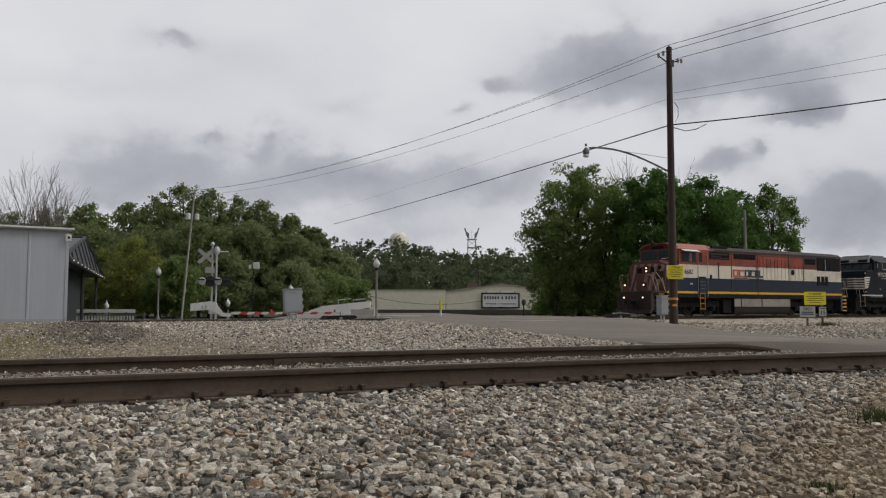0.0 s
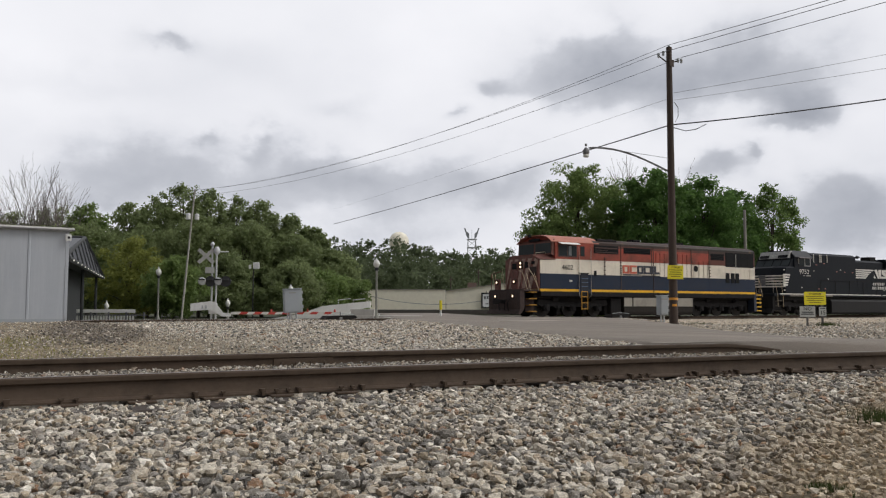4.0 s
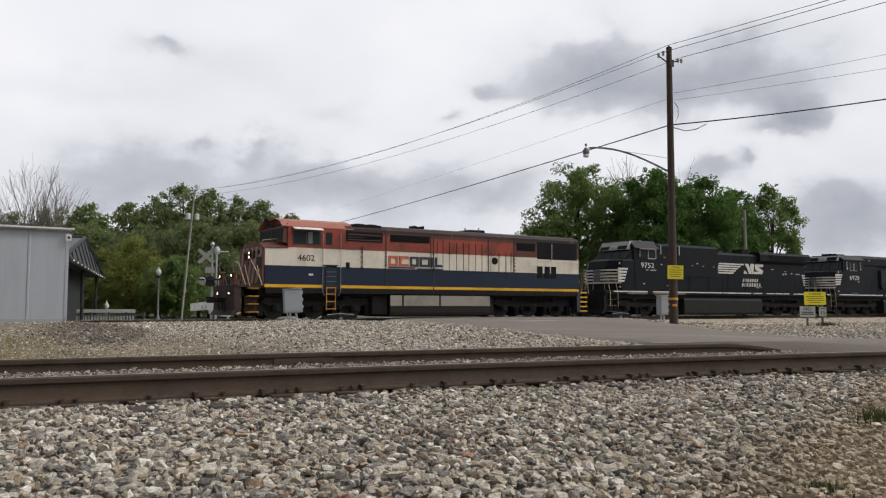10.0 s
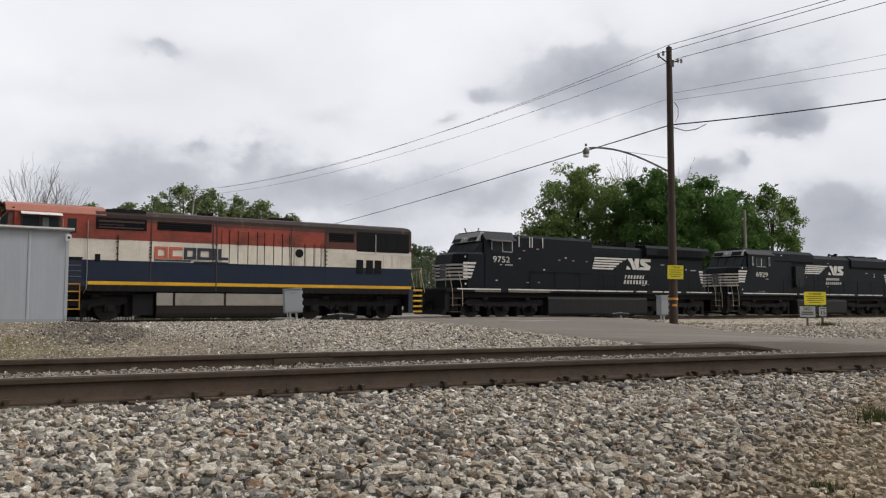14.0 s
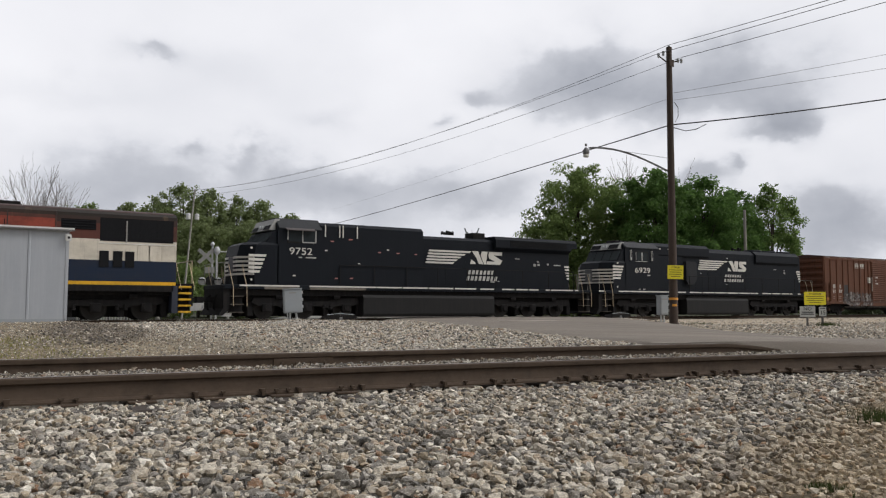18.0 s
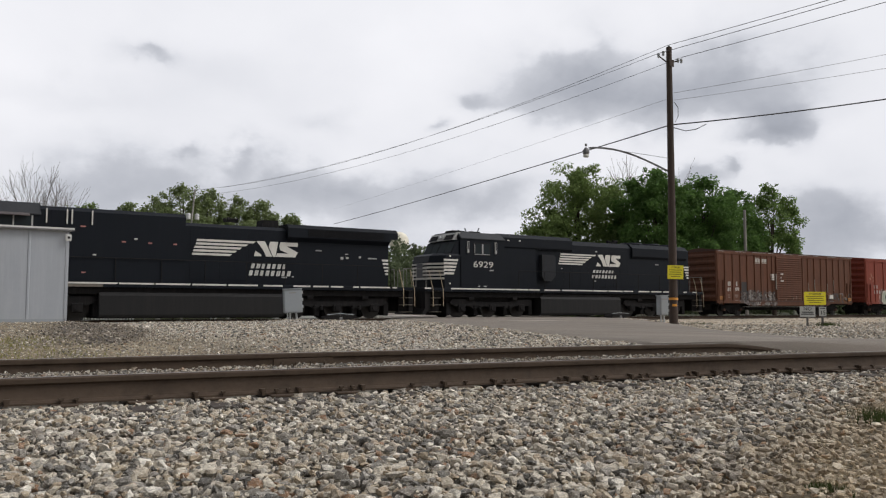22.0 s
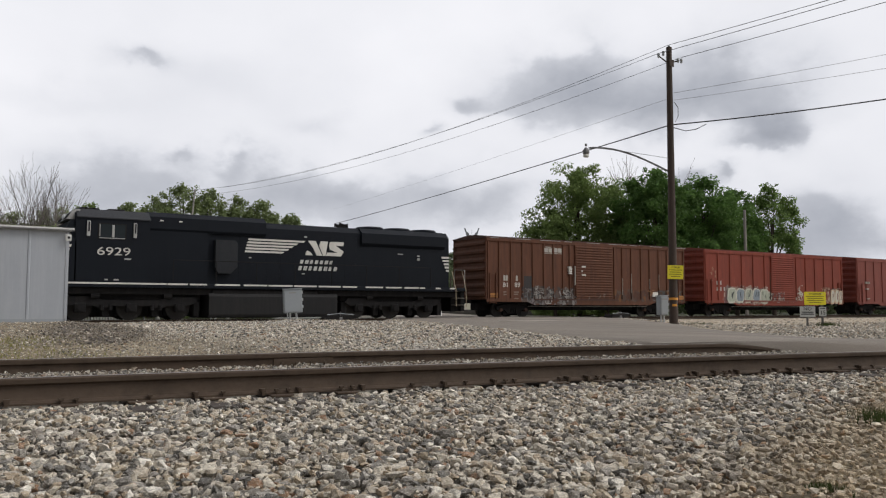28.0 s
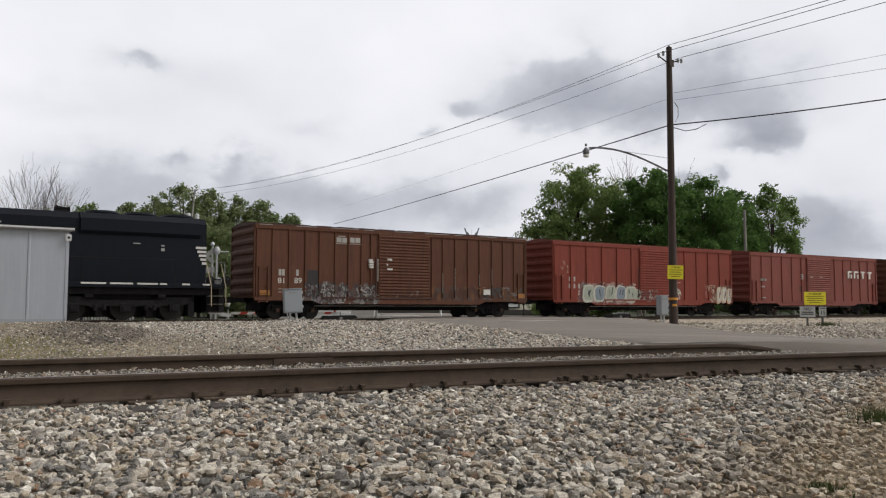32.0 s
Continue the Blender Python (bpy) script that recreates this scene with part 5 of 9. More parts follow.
def black_loco(X0, L, number, kind):
    """A black wide-cab freight diesel; the two differ in cab, hood and roof."""
    ge = kind == "long_hood_radiator"
    g = thing("locomotive", "black wide-cab freight locomotive with white nose bars and flared radiator" if ge else "black wide-cab freight locomotive with rounded hood and roof fans", "locomotive", "train")
    ROLLING.append((g, X0))
    deck = 1.56
    part("deck", Shape().box(0.1, L - 0.1, -1.52, 1.52, 1.36, deck, 0.015), M_BLACK, g)
    part("sill", Shape().box(0.6, L - 0.6, -1.3, 1.3, 1.08, 1.36, 0.02), M_BLACK_DULL, g)
    cab_end = 4.72 if ge else 5.1
    nose_top = 3.5 if ge else 3.36
    ws = 2.1 if ge else 1.75
    fx = 0.65 if ge else 0.4
    W = 1.5
    # nose with bevelled front corners
    s = Shape()
    zs = ((deck, 0.28), (2.9, 0.24), (nose_top - 0.12, 0.36), (nose_top, 0.62))
    vs = []
    for z, x in zs:
        x = x + fx
        inset = 0.0 if z < nose_top else 0.22
        vs += [(ws + 0.5, -W + inset * 0.4, z), (x + 0.55, -W + inset * 0.4, z), (x, -0.8, z), (x, 0.8, z), (x + 0.55, W - inset * 0.4, z), (ws + 0.5, W - inset * 0.4, z)]
    fs = []
    for i in range(3):
        fs += [(i * 6 + j, i * 6 + (j + 1) % 6, i * 6 + 6 + (j + 1) % 6, i * 6 + 6 + j) for j in range(6)]
    fs += [tuple(range(6)), tuple(range(18, 24))]
    part("nose", s.add(vs, fs), M_BLACK, g)
    # cab
    top = 4.62 if ge else 4.5
    sec = [(-W, deck), (-W, 4.18), (-1.02, top), (1.02, top), (W, 4.18), (W, deck)]
    part("cab", Shape().prism(sec, ws + 0.45, cab_end, "x"), M_BLACK, g)
    part("cab_roof", Shape().prism([(-W - 0.05, 4.16), (-1.05, top + 0.01), (1.05, top + 0.01), (W + 0.05, 4.16), (W + 0.05, 4.2), (1.05, top + 0.06), (-1.05, top + 0.06), (-W - 0.05, 4.2)], ws + 0.5, cab_end + 0.02, "x"), M_ROOF_GREY, g, "grey-black cab roof")
    wf = part("windshield_frame", Shape().prism([(ws - 0.1, nose_top - 0.05), (ws + 0.28, 4.05), (ws + 0.5, 4.05), (ws + 0.5, nose_top - 0.05)], -1.42, 1.42), M_BLACK, g)
    for y0, y1 in ((-1.34, -0.72), (-0.66, -0.04), (0.04, 0.66), (0.72, 1.34)):
        part("windscreen", Shape().prism([(ws - 0.1, nose_top + 0.05), (ws + 0.24, 4.0), (ws + 0.26, 4.0), (ws - 0.08, nose_top + 0.05)], y0, y1), M_WINDSCREEN, wf)
    nb = part("number_board_hood", Shape().prism([(ws + 0.14, 4.1), (ws + 0.42, top + 0.0), (ws + 0.66, top + 0.02), (ws + 0.56, 4.1)], -1.2, 1.2), M_HOOD_GREY, g, "pale headlight and number board hood")
    for y in (-0.75, 0.75):
        part("number_board", Shape().prism([(ws + 0.13, 4.14), (ws + 0.31, 4.4), (ws + 0.33, 4.4), (ws + 0.16, 4.14)], y - 0.38, y + 0.38), M_DARK, nb)
    for y in (-0.13, 0.13):
        part("headlight", Shape().lathe(ws + 0.2, y, 4.28, [(0.09, 0.06), (0.1, -0.02), (0.08, -0.03)], 12, "x"), M_STEEL, nb)
    for sd in (-1, 1):
        y = W * sd
        a, b = min(y, y + 0.012 * sd), max(y, y + 0.012 * sd)
        x0, x1 = (3.05, 4.42) if ge else (3.1, 4.1)
        zl, zh = (3.58, 4.09) if ge else (3.38, 3.93)
        xm = (x0 + x1) / 2 + 0.03
        fr = part("cab_window", Shape().box(x0 - 0.05, x1 + 0.05, a, b, zl - 0.06, zh + 0.04), M_BLACK_DULL, g)
        for xa, xb in ((x0, xm - 0.03), (xm + 0.03, x1)):
            part("pane", Shape().box(xa, xb, a - 0.006, b + 0.006, zl, zh), M_GLASS, fr)
        if ge:
            for xa, xb, za, zb in ((xm - 0.02, xm + 0.03, zl, zh), (x1 - 0.02, x1 + 0.04, zl, zh + 0.03), (xm, x1, zl - 0.04, zl + 0.01), (x0 - 0.04, x0 + 0.01, zl + 0.08, zh)):
                part("sash", Shape().box(xa, xb, a - 0.012, b + 0.012, za, zb), M_SASH, fr, "pale window sash")
        else:
            for xa, xb, za, zb in ((xm - 0.04, xm + 0.05, zl + 0.02, zh - 0.02), (x0, x0 + 0.03, zl + 0.06, zh), (x0, x1, zl - 0.03, zl)):
                part("sash", Shape().box(xa, xb, a - 0.012, b + 0.012, za, zb), M_SASH, fr, "pale window sash")
        if ge:
            part("sun_awning", Shape().prism([(y, 4.2), (y + 0.26 * sd, 4.08), (y + 0.26 * sd, 4.11), (y, 4.23)], x0 - 0.15, x1 - 0.1, "x"), M_AWNING_DULL, g, "dull pinkish-grey sun awning")
        else:
            for xx in (x0 - 0.48, x1 + 0.33):
                mi = part("mirror", Shape().box(xx, xx + 0.13, a - 0.05, b + 0.05, 3.42, 4.04, 0.01), M_SASH, g, "pale window mirror")
                part("mirror_glass", Shape().box(xx + 0.045, xx + 0.1, a - 0.055, b + 0.055, 3.6, 4.0), M_BLACK, mi)
        # nose bars
        freight_bars(g, 0.53 + fx if ge else 0.77 + fx, 2.02 if ge else 2.08, 2.1 if ge else 2.26, 2.94 if ge else 3.06, y, 0.34 if ge else 0.3)
        # walkway hand rails
        posts = [x for x in np.arange(cab_end + 1.0, L - 1.0, 1.85)]
        for x in posts:
            part("stanchion", Shape().tube([(x, 1.48 * sd, deck), (x, 1.48 * sd, deck + 1.0)], 0.018, 5), M_BLACK_DULL, g)
        part("handrail", Shape().tube([(posts[0], 1.48 * sd, deck + 1.0), (posts[-1], 1.48 * sd, deck + 1.0)], 0.018, 5), M_BLACK_DULL, g)
        # white sill markings
        segments = (((0.79, 3.63), (4.14, 7.66), (7.71, 9.12), (9.18, 10.63), (10.72, 12.2), (12.3, 13.65), (13.91, 14.83), (15.36, 16.2), (16.35, 17.13), (17.25, 17.9), (18.42, 18.72), (18.82, 20.45), (20.6, 20.85)) if ge else
                    ((0.0, 0.39), (1.6, 5.82), (5.87, 6.71), (6.8, 7.54), (7.9, 9.02), (9.19, 10.28), (10.35, 11.51), (11.59, 12.71), (12.82, 13.95), (14.06, 14.83), (15.3, 16.25), (16.41, 17.31), (17.48, 18.31), (18.39, 18.69), (19.33, 19.64), (20.2, 20.5)))
        for x0, x1 in segments:
            part("sill_mark", Shape().box(x0, x1, min(1.52 * sd, 1.53 * sd), max(1.52 * sd, 1.53 * sd), 1.49, 1.56), M_WHITE, g, "white sill stripe")
        if ge:
            for x0, x1 in ((1.94, 3.64), (4.17, 7.1)):
                part("sill_strip", Shape().box(x0, x1, min(1.52 * sd, 1.528 * sd), max(1.52 * sd, 1.528 * sd), 1.37, 1.47), M_STEP_GREY, g, "dull tan strip under the white stripe")
        step_well(g, 0.42, 1.0, sd, M_STEP_GREY, M_CREAM, deck, 4, M_BLACK_DULL)
        step_well(g, L - 0.8, L - 0.2, sd, M_STEP_GREY, M_CREAM, deck, 4, M_BLACK_DULL)
        handrail(g, [(0.12, 1.45 * sd, 1.6), (0.12, 1.45 * sd, 2.5), (0.12, 0.5 * sd, 2.55), (0.12, 0.45 * sd, 1.6)], M_TREAD, 0.02)
        handrail(g, [(L - 0.12, 1.45 * sd, 1.6), (L - 0.12, 1.45 * sd, 2.5), (L - 0.12, 0.5 * sd, 2.55), (L - 0.12, 0.45 * sd, 1.6)], M_TREAD, 0.02)
        part("class_lamp", Shape().lathe(1.3 if ge else 1.56, y, 3.22, [(0.05, 0), (0.05, 0.03 * sd)], 10, "y"), M_WHITE, g)
        part("class_lamp", Shape().lathe(1.32 if ge else 1.54, y, 1.79, [(0.05, 0), (0.05, 0.03 * sd)], 10, "y"), M_WHITE, g)
    # nose front bars and a plain pale shield
    for i in range(5):
        z = 2.86 - 0.19 * i
        part("nose_bar", Shape().box(fx + 0.225, fx + 0.26, -0.78, 0.78, z - 0.1, z), M_WHITE, g)
        for sd in (-1, 1):
            part("nose_bar", Shape().prism([(fx + 0.222, -0.8 * sd), (fx + 0.775, -1.515 * sd), (fx + 0.80, -1.5 * sd), (fx + 0.26, -0.8 * sd)], z - 0.1, z, "z"), M_WHITE, g)
    part("shield", Shape().box(fx + 0.212, fx + 0.25, -0.3, 0.3, 2.1, 2.85, 0.01), M_SPRAY_GREY, g, "plain grey emblem")
    part("pilot", Shape().prism([(0.1, 1.4), (0.1, 0.5), (-0.1, 0.2), (0.1, 0.18), (0.4, 0.5), (0.4, 1.4)], -1.4, 1.4), M_BLACK_DULL, g)
    part("rear_pilot", Shape().box(L - 0.35, L - 0.1, -1.4, 1.4, 0.35, 1.38, 0.02), M_BLACK_DULL, g)
    for y in (-0.45, 0.4, 0.6):
        for x, w in ((0.1, -1), (L - 0.1, 1)):
            part("air_hose", Shape().tube([(x, y, 1.1), (x + 0.15 * w, y, 0.85), (x + 0.14 * w, y, 0.5), (x, y + 0.05, 0.4)], 0.025, 6), M_BLACK_DULL, g)
    # hood
    if ge:
        part("aux_cab", Shape().prism([(-1.42, 1.58), (-1.42, 4.4), (-1.2, 4.56), (1.2, 4.56), (1.42, 4.4), (1.42, 1.58)], cab_end, 10.41, "x"), M_BLACK, g)
        hood = part("engine_hood", Shape().prism([(-0.95, deck), (-0.95, 4.1), (-0.7, 4.26), (0.7, 4.26), (0.95, 4.1), (0.95, deck)], 10.41, 15.2, "x"), M_BLACK, g)
        part("radiator", Shape().prism([(-0.95, deck), (-0.96, 3.62), (-1.2, 3.82), (-1.2, 4.25), (-1.05, 4.42), (1.05, 4.42), (1.2, 4.25), (1.2, 3.82), (0.96, 3.62), (0.95, deck)], 15.2, 20.66, "x"), M_BLACK, g)
        part("radiator_overhang", Shape().prism([(-1.2, 3.95), (-1.2, 4.25), (-1.05, 4.42), (1.05, 4.42), (1.2, 4.25), (1.2, 3.95)], 20.66, 21.08, "x"), M_BLACK, g)
        part("exhaust_stack", Shape().prism([(14.24, 4.22), (14.26, 4.62), (15.02, 4.62), (15.05, 4.22)], -0.4, 0.4), M_BLACK_DULL, g)
        horn_x = 12.9
        for x in (4.92, 5.67, 5.85, 6.61):
            part("grab_rail", Shape().box(x, x + 0.05, -1.47, -1.43, 3.88, 4.46), M_WHITE, g, "pale grab rail")
        part("roof_hatch", Shape().box(5.3, 10.2, -0.9, 0.9, 4.56, 4.6, 0.01), M_BLACK, g)
        dx0, dx1 = 10.75, 15.1
        part("side_grille", Shape().box(16.2, 20.3, -1.215, -1.2, 3.88, 4.22), M_DARK, g)
        for i in range(6):
            part("slat", Shape().box(16.2, 20.3, -1.225, -1.215, 3.9 + 0.055 * i, 3.92 + 0.055 * i), M_DARK, g)
    else:
        part("electrical_cabinet", Shape().prism([(-1.05, deck), (-1.05, 4.2), (-0.75, 4.46), (0.75, 4.46), (1.05, 4.2), (1.05, deck)], cab_end, 7.7, "x"), M_BLACK, g)
        part("dynamic_brake", Shape().prism([(-1.04, 3.8), (-1.1, 3.9), (-1.1, 4.4), (-0.8, 4.62), (0.8, 4.62), (1.1, 4.4), (1.1, 3.9), (1.04, 3.8)], 5.12, 10.36, "x"), M_BLACK, g)
        hood = part("engine_hood", Shape().prism([(-0.95, deck), (-0.95, 4.18), (-0.66, 4.45), (0.66, 4.45), (0.95, 4.18), (0.95, deck)], 7.7, 20.5, "x"), M_BLACK, g)
        part("radiator", Shape().prism([(-0.96, 3.55), (-1.08, 3.7), (-1.08, 4.2), (-0.75, 4.46), (0.75, 4.46), (1.08, 4.2), (1.08, 3.7), (0.96, 3.55)], 15.3, 20.2, "x"), M_BLACK, g)
        for x in (16.28, 17.85, 19.44):
            part("roof_fan", Shape().lathe(x, 0, 4.44, [(0.72, 0.0), (0.74, 0.08), (0.66, 0.16), (0.3, 0.18)], 20), M_BLACK, g, smooth=40)
        horn_x = 14.75
        part("air_intake_box", Shape().prism([(8.0, 3.53), (8.9, 3.53), (9.0, 3.4), (9.0, 2.35), (8.7, 2.05), (8.15, 2.05), (8.0, 2.3)], -1.2, -0.95), M_GREY_BLACK, g, "dull charcoal intake box")
        for x, w in ((2.46, 0.84), (3.6, 0.72)):
            part("roof_antenna", Shape().box(x, x + w, -0.4, 0.4, top + 0.05, top + 0.2, 0.05), M_BLACK_DULL, g)
        part("roof_bracket", Shape().box(2.7, 2.76, -0.6, -0.5, top, top + 0.2).box(3.0, 3.06, -0.6, -0.5, top, top + 0.16), M_BLACK_DULL, g)
        dx0, dx1 = 9.15, 15.2
    hz = 4.46 if ge else 4.52
    hn = Shape().box(horn_x - 0.3, horn_x + 0.3, -0.05, 0.05, hz, hz + 0.12)
    for dy, w in ((-0.25, -1), (0.0, 1), (0.25, -1)):
        hn.lathe(horn_x, dy, hz + 0.12, [(0.035, -0.1 * w), (0.05, 0.08 * w), (0.1, 0.28 * w)], 10, "x")
    part("horn", hn, M_BLACK_DULL, g)
    # hood doors
    x = dx0
    while x < dx1 - 0.5:
        part("engine_door", Shape().box(x, x + 0.62, -0.958, -0.95, 1.75, 3.95, 0.003), M_BLACK, hood)
        part("door_latch", Shape().box(x + 0.52, x + 0.57, -0.972, -0.955, 2.7, 2.85), M_BLACK, hood)
        x += 0.66
    # company mark in plain shapes on the hood side
    my = -0.978
    if ge:
        left, low, high, ends, nx, bars_to = (10.85, 11.05), 2.84, 3.55, (13.72, 13.36, 13.08, 12.85, 12.63), (13.66, 15.79), 2.88
        rows = ((13.5, 15.32, 2.32, 2.59, 7), (13.4, 15.56, 1.99, 2.28, 8))
    else:
        left, low, high, ends, nx, bars_to = (9.42, 9.58), 3.04, 3.68, (12.36, 11.99, 11.77, 11.56, 11.31), (12.38, 14.36), 3.01
        rows = ((12.07, 13.9, 2.59, 2.83, 7), (11.99, 14.13, 2.29, 2.54, 8))
    h = (high - low) / 4.62
    for i in range(5):
        z = high - i * h
        xl = left[1] + (left[0] - left[1]) * i / 4
        part("speed_bar", Shape().prism([(xl, z), (ends[i], z), (ends[i] - 0.11, z - h * 0.62), (xl - 0.03, z - h * 0.62)], my - 0.004, my + 0.004), M_WHITE, g, "white speed bar")
    z0, z1, bx = bars_to, high + 0.02, nx[0]
    mark = Shape()
    mark.prism([(bx - 0.02, z0), (bx + 0.36, z0), (bx + 0.3, z0 + 0.1), (bx + 0.06, z0 + 0.24)], my - 0.004, my + 0.004)
    mark.prism([(bx + 0.1, z1), (bx + 0.5, z1), (bx + 0.86, z0), (bx + 0.56, z0), (bx + 0.4, z0 + 0.32)], my - 0.004, my + 0.004)
    mark.prism([(bx + 0.76, z1), (bx + 1.14, z1), (bx + 1.02, z0), (bx + 0.9, z0), (bx + 0.68, z0 + 0.46)], my - 0.004, my + 0.004)
    w = (z1 - z0) / 3
    sx, sw = bx + 1.16, nx[1] - bx - 1.16
    mark.prism([(sx + 0.1, z1), (sx + sw, z1), (sx + sw - 0.02, z1 - w * 0.8), (sx + 0.04, z1 - w * 0.8)], my - 0.004, my + 0.004)
    mark.prism([(sx + 0.04, z1 - w * 0.8), (sx + 0.4, z1 - w * 0.8), (sx + sw, z0 + w), (sx + sw - 0.04, z0 + w * 0.72), (sx + 0.5, z0 + w * 0.72), (sx + 0.08, z0 + w * 1.4)], my - 0.004, my + 0.004)
    mark.prism([(sx - 0.06, z0 + w * 0.72), (sx + sw - 0.04, z0 + w * 0.72), (sx + sw - 0.14, z0), (sx - 0.12, z0)], my - 0.004, my + 0.004)
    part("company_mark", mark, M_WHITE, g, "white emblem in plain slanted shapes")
    for x0, x1, za, zb, n in rows:
        pitch = (x1 - x0 - 0.06) / n
        for i in range(n):
            x = x0 + i * pitch
            w_, top_ = pitch * (0.6, 0.66, 0.54, 0.62)[i % 4], zb - 0.05
            zm, st = (za + top_) / 2, 0.078
            blk = Shape().prism([(x, za), (x + st, za), (x + st + 0.06, top_), (x + 0.06, top_)], my - 0.004, my + 0.004)
            blk.prism([(x + w_ - st, za), (x + w_, za), (x + w_ + 0.06, top_), (x + w_ - st + 0.06, top_)], my - 0.004, my + 0.004)
            for q in ((zm,) if i % 2 else (za + 0.03, top_ - 0.03)):
                blk.prism([(x + st, q - 0.025), (x + w_ - st, q - 0.025), (x + w_ - st + 0.03, q + 0.025), (x + st + 0.03, q + 0.025)], my - 0.004, my + 0.004)
            part("name_mark", blk, M_WHITE_WORN, g)
    lettering(number, 0.46, M_WHITE, g, pose((3.69 if ge else 3.68), -W - 0.012, 3.13 if ge else 2.815) @ FACE, "unit_number", 0.005, 1.28 if ge else 1.46)
    for x, z, w in (((3.58, 2.83, 0.17), (3.94, 2.83, 0.52)) if ge else ((4.1, 2.5, 0.26), (3.35, 1.64, 0.12), (3.7, 1.64, 0.2))):
        part("small_mark", Shape().box(x, x + w, -W - 0.01, -W, z, z + 0.06), M_SASH, g)
    # small placards on the doors: x, z, width
    spots = (((4.95, 3.21, 0.12), (5.24, 3.66, 0.16), (6.2, 3.78, 0.2), (6.7, 2.64, 0.12), (5.48, 1.9, 0.16), (6.28, 1.92, 0.16), (3.3, 1.98, 0.14), (7.8, 3.22, 0.16), (8.3, 3.36, 0.12), (8.86, 3.21, 0.16), (9.9, 3.2, 0.14)) if ge else
             ((5.6, 4.22, 0.14), (6.4, 4.22, 0.14)))
    for x, z, w in spots:
        part("placard", Shape().box(x, x + w, (-1.51 if x < cab_end else -1.43) if ge else -1.12, -1.4 if ge else -1.05, z, z + 0.055), M_PINK_TAG if ge and x in (5.24, 6.2, 5.48, 6.28, 7.8, 8.86, 9.9) else M_WHITE, g)
    for x, z, w, h_ in (((16.7, 3.22, 0.3, 0.05), (18.0, 2.86, 0.16, 0.13), (18.3, 2.9, 0.14, 0.1), (18.25, 3.1, 0.16, 0.05), (19.0, 2.95, 0.12, 0.1), (19.5, 2.93, 0.5, 0.06), (15.0, 1.9, 0.26, 0.07), (15.5, 1.95, 0.1, 0.05)) if ge else
                        ((9.5, 3.86, 0.14, 0.06), (12.3, 3.84, 0.14, 0.06), (9.6, 2.78, 0.12, 0.05), (12.2, 2.1, 0.14, 0.05), (17.4, 3.22, 0.3, 0.04), (18.55, 2.95, 0.14, 0.12), (18.55, 3.15, 0.14, 0.06))):
        part("placard", Shape().box(x, x + w, -0.985, -0.95, z, z + h_), M_SASH, g)
    for i in range(5):
        x0, x1, z = (20.3 + 0.05 * i, 20.66, 2.84 - 0.17 * i) if ge else (20.04 + 0.07 * i, 20.5, 3.1 - 0.17 * i)
        part("end_bar", Shape().box(x0, x1, -0.97, -0.94, z, z + 0.1), M_WHITE, g)
    # tank and trucks
    t0, t1 = (6.98, 14.86) if ge else (7.66, 13.8)
    part("fuel_tank", Shape().prism([(-1.46, 0.14), (-1.5, 0.24), (-1.5, 1.02), (-1.4, 1.16), (1.4, 1.16), (1.5, 1.02), (1.5, 0.24), (1.46, 0.14), (1.3, 0.09), (-1.3, 0.09)], t0, t1, "x"), M_TANK_DARK, g)
    if not ge:
        part("air_reservoir", Shape().lathe(t0 + 0.1, -1.25, 1.2, [(0.05, 0), (0.17, 0.1), (0.17, 5.0), (0.05, 5.1)], 12, "x"), M_BLACK_DULL, g, smooth=40)
    for x in ((4.2, 17.75) if ge else (4.5, 17.1)):
        loco_truck(g, x)
    coupler(g, 0.1, -1)
    coupler(g, L - 0.1, 1)
    return g


M_SASH = paint("pale_sash_paint", (0.4, 0.4, 0.39), (0.12, 0.12, 0.12), 0.6, 0.4, 10)
M_WHITE_WORN = paint("worn_white_lettering", (0.6, 0.59, 0.56), (0.05, 0.05, 0.05), 0.6, 0.55, 5, coarse=2.5)
M_AWNING_DULL = paint("dull_awning_paint", (0.08, 0.065, 0.065), (0.03, 0.025, 0.025), 0.7, 0.4, 12)
M_GREY_BLACK = paint("charcoal_box_paint", (0.024, 0.026, 0.03), (0.012, 0.012, 0.014), 0.7, 0.4, 10, gloss=0.2)
M_PINK_TAG = paint("faded_red_placard", (0.4, 0.16, 0.14), (0.15, 0.08, 0.07), 0.6, 0.3, 10)
M_HOOD_GREY = paint("scuffed_pale_grey_paint", (0.36, 0.36, 0.35), (0.08, 0.08, 0.08), 0.7, 0.4, 10)
M_STEP_GREY = paint("worn_step_edge", (0.16, 0.14, 0.115), (0.05, 0.04, 0.035), 0.7, 0.5, 14)
M_ROOF_GREY = paint("grey_black_roof_paint", (0.026, 0.028, 0.033), (0.02, 0.02, 0.02), 0.6, 0.25, 12, gloss=0.3)
M_TANK_DARK = paint("dark_tank_paint", (0.013, 0.013, 0.014), (0.026, 0.024, 0.022), 0.65, 0.5, 14, gloss=0.2)


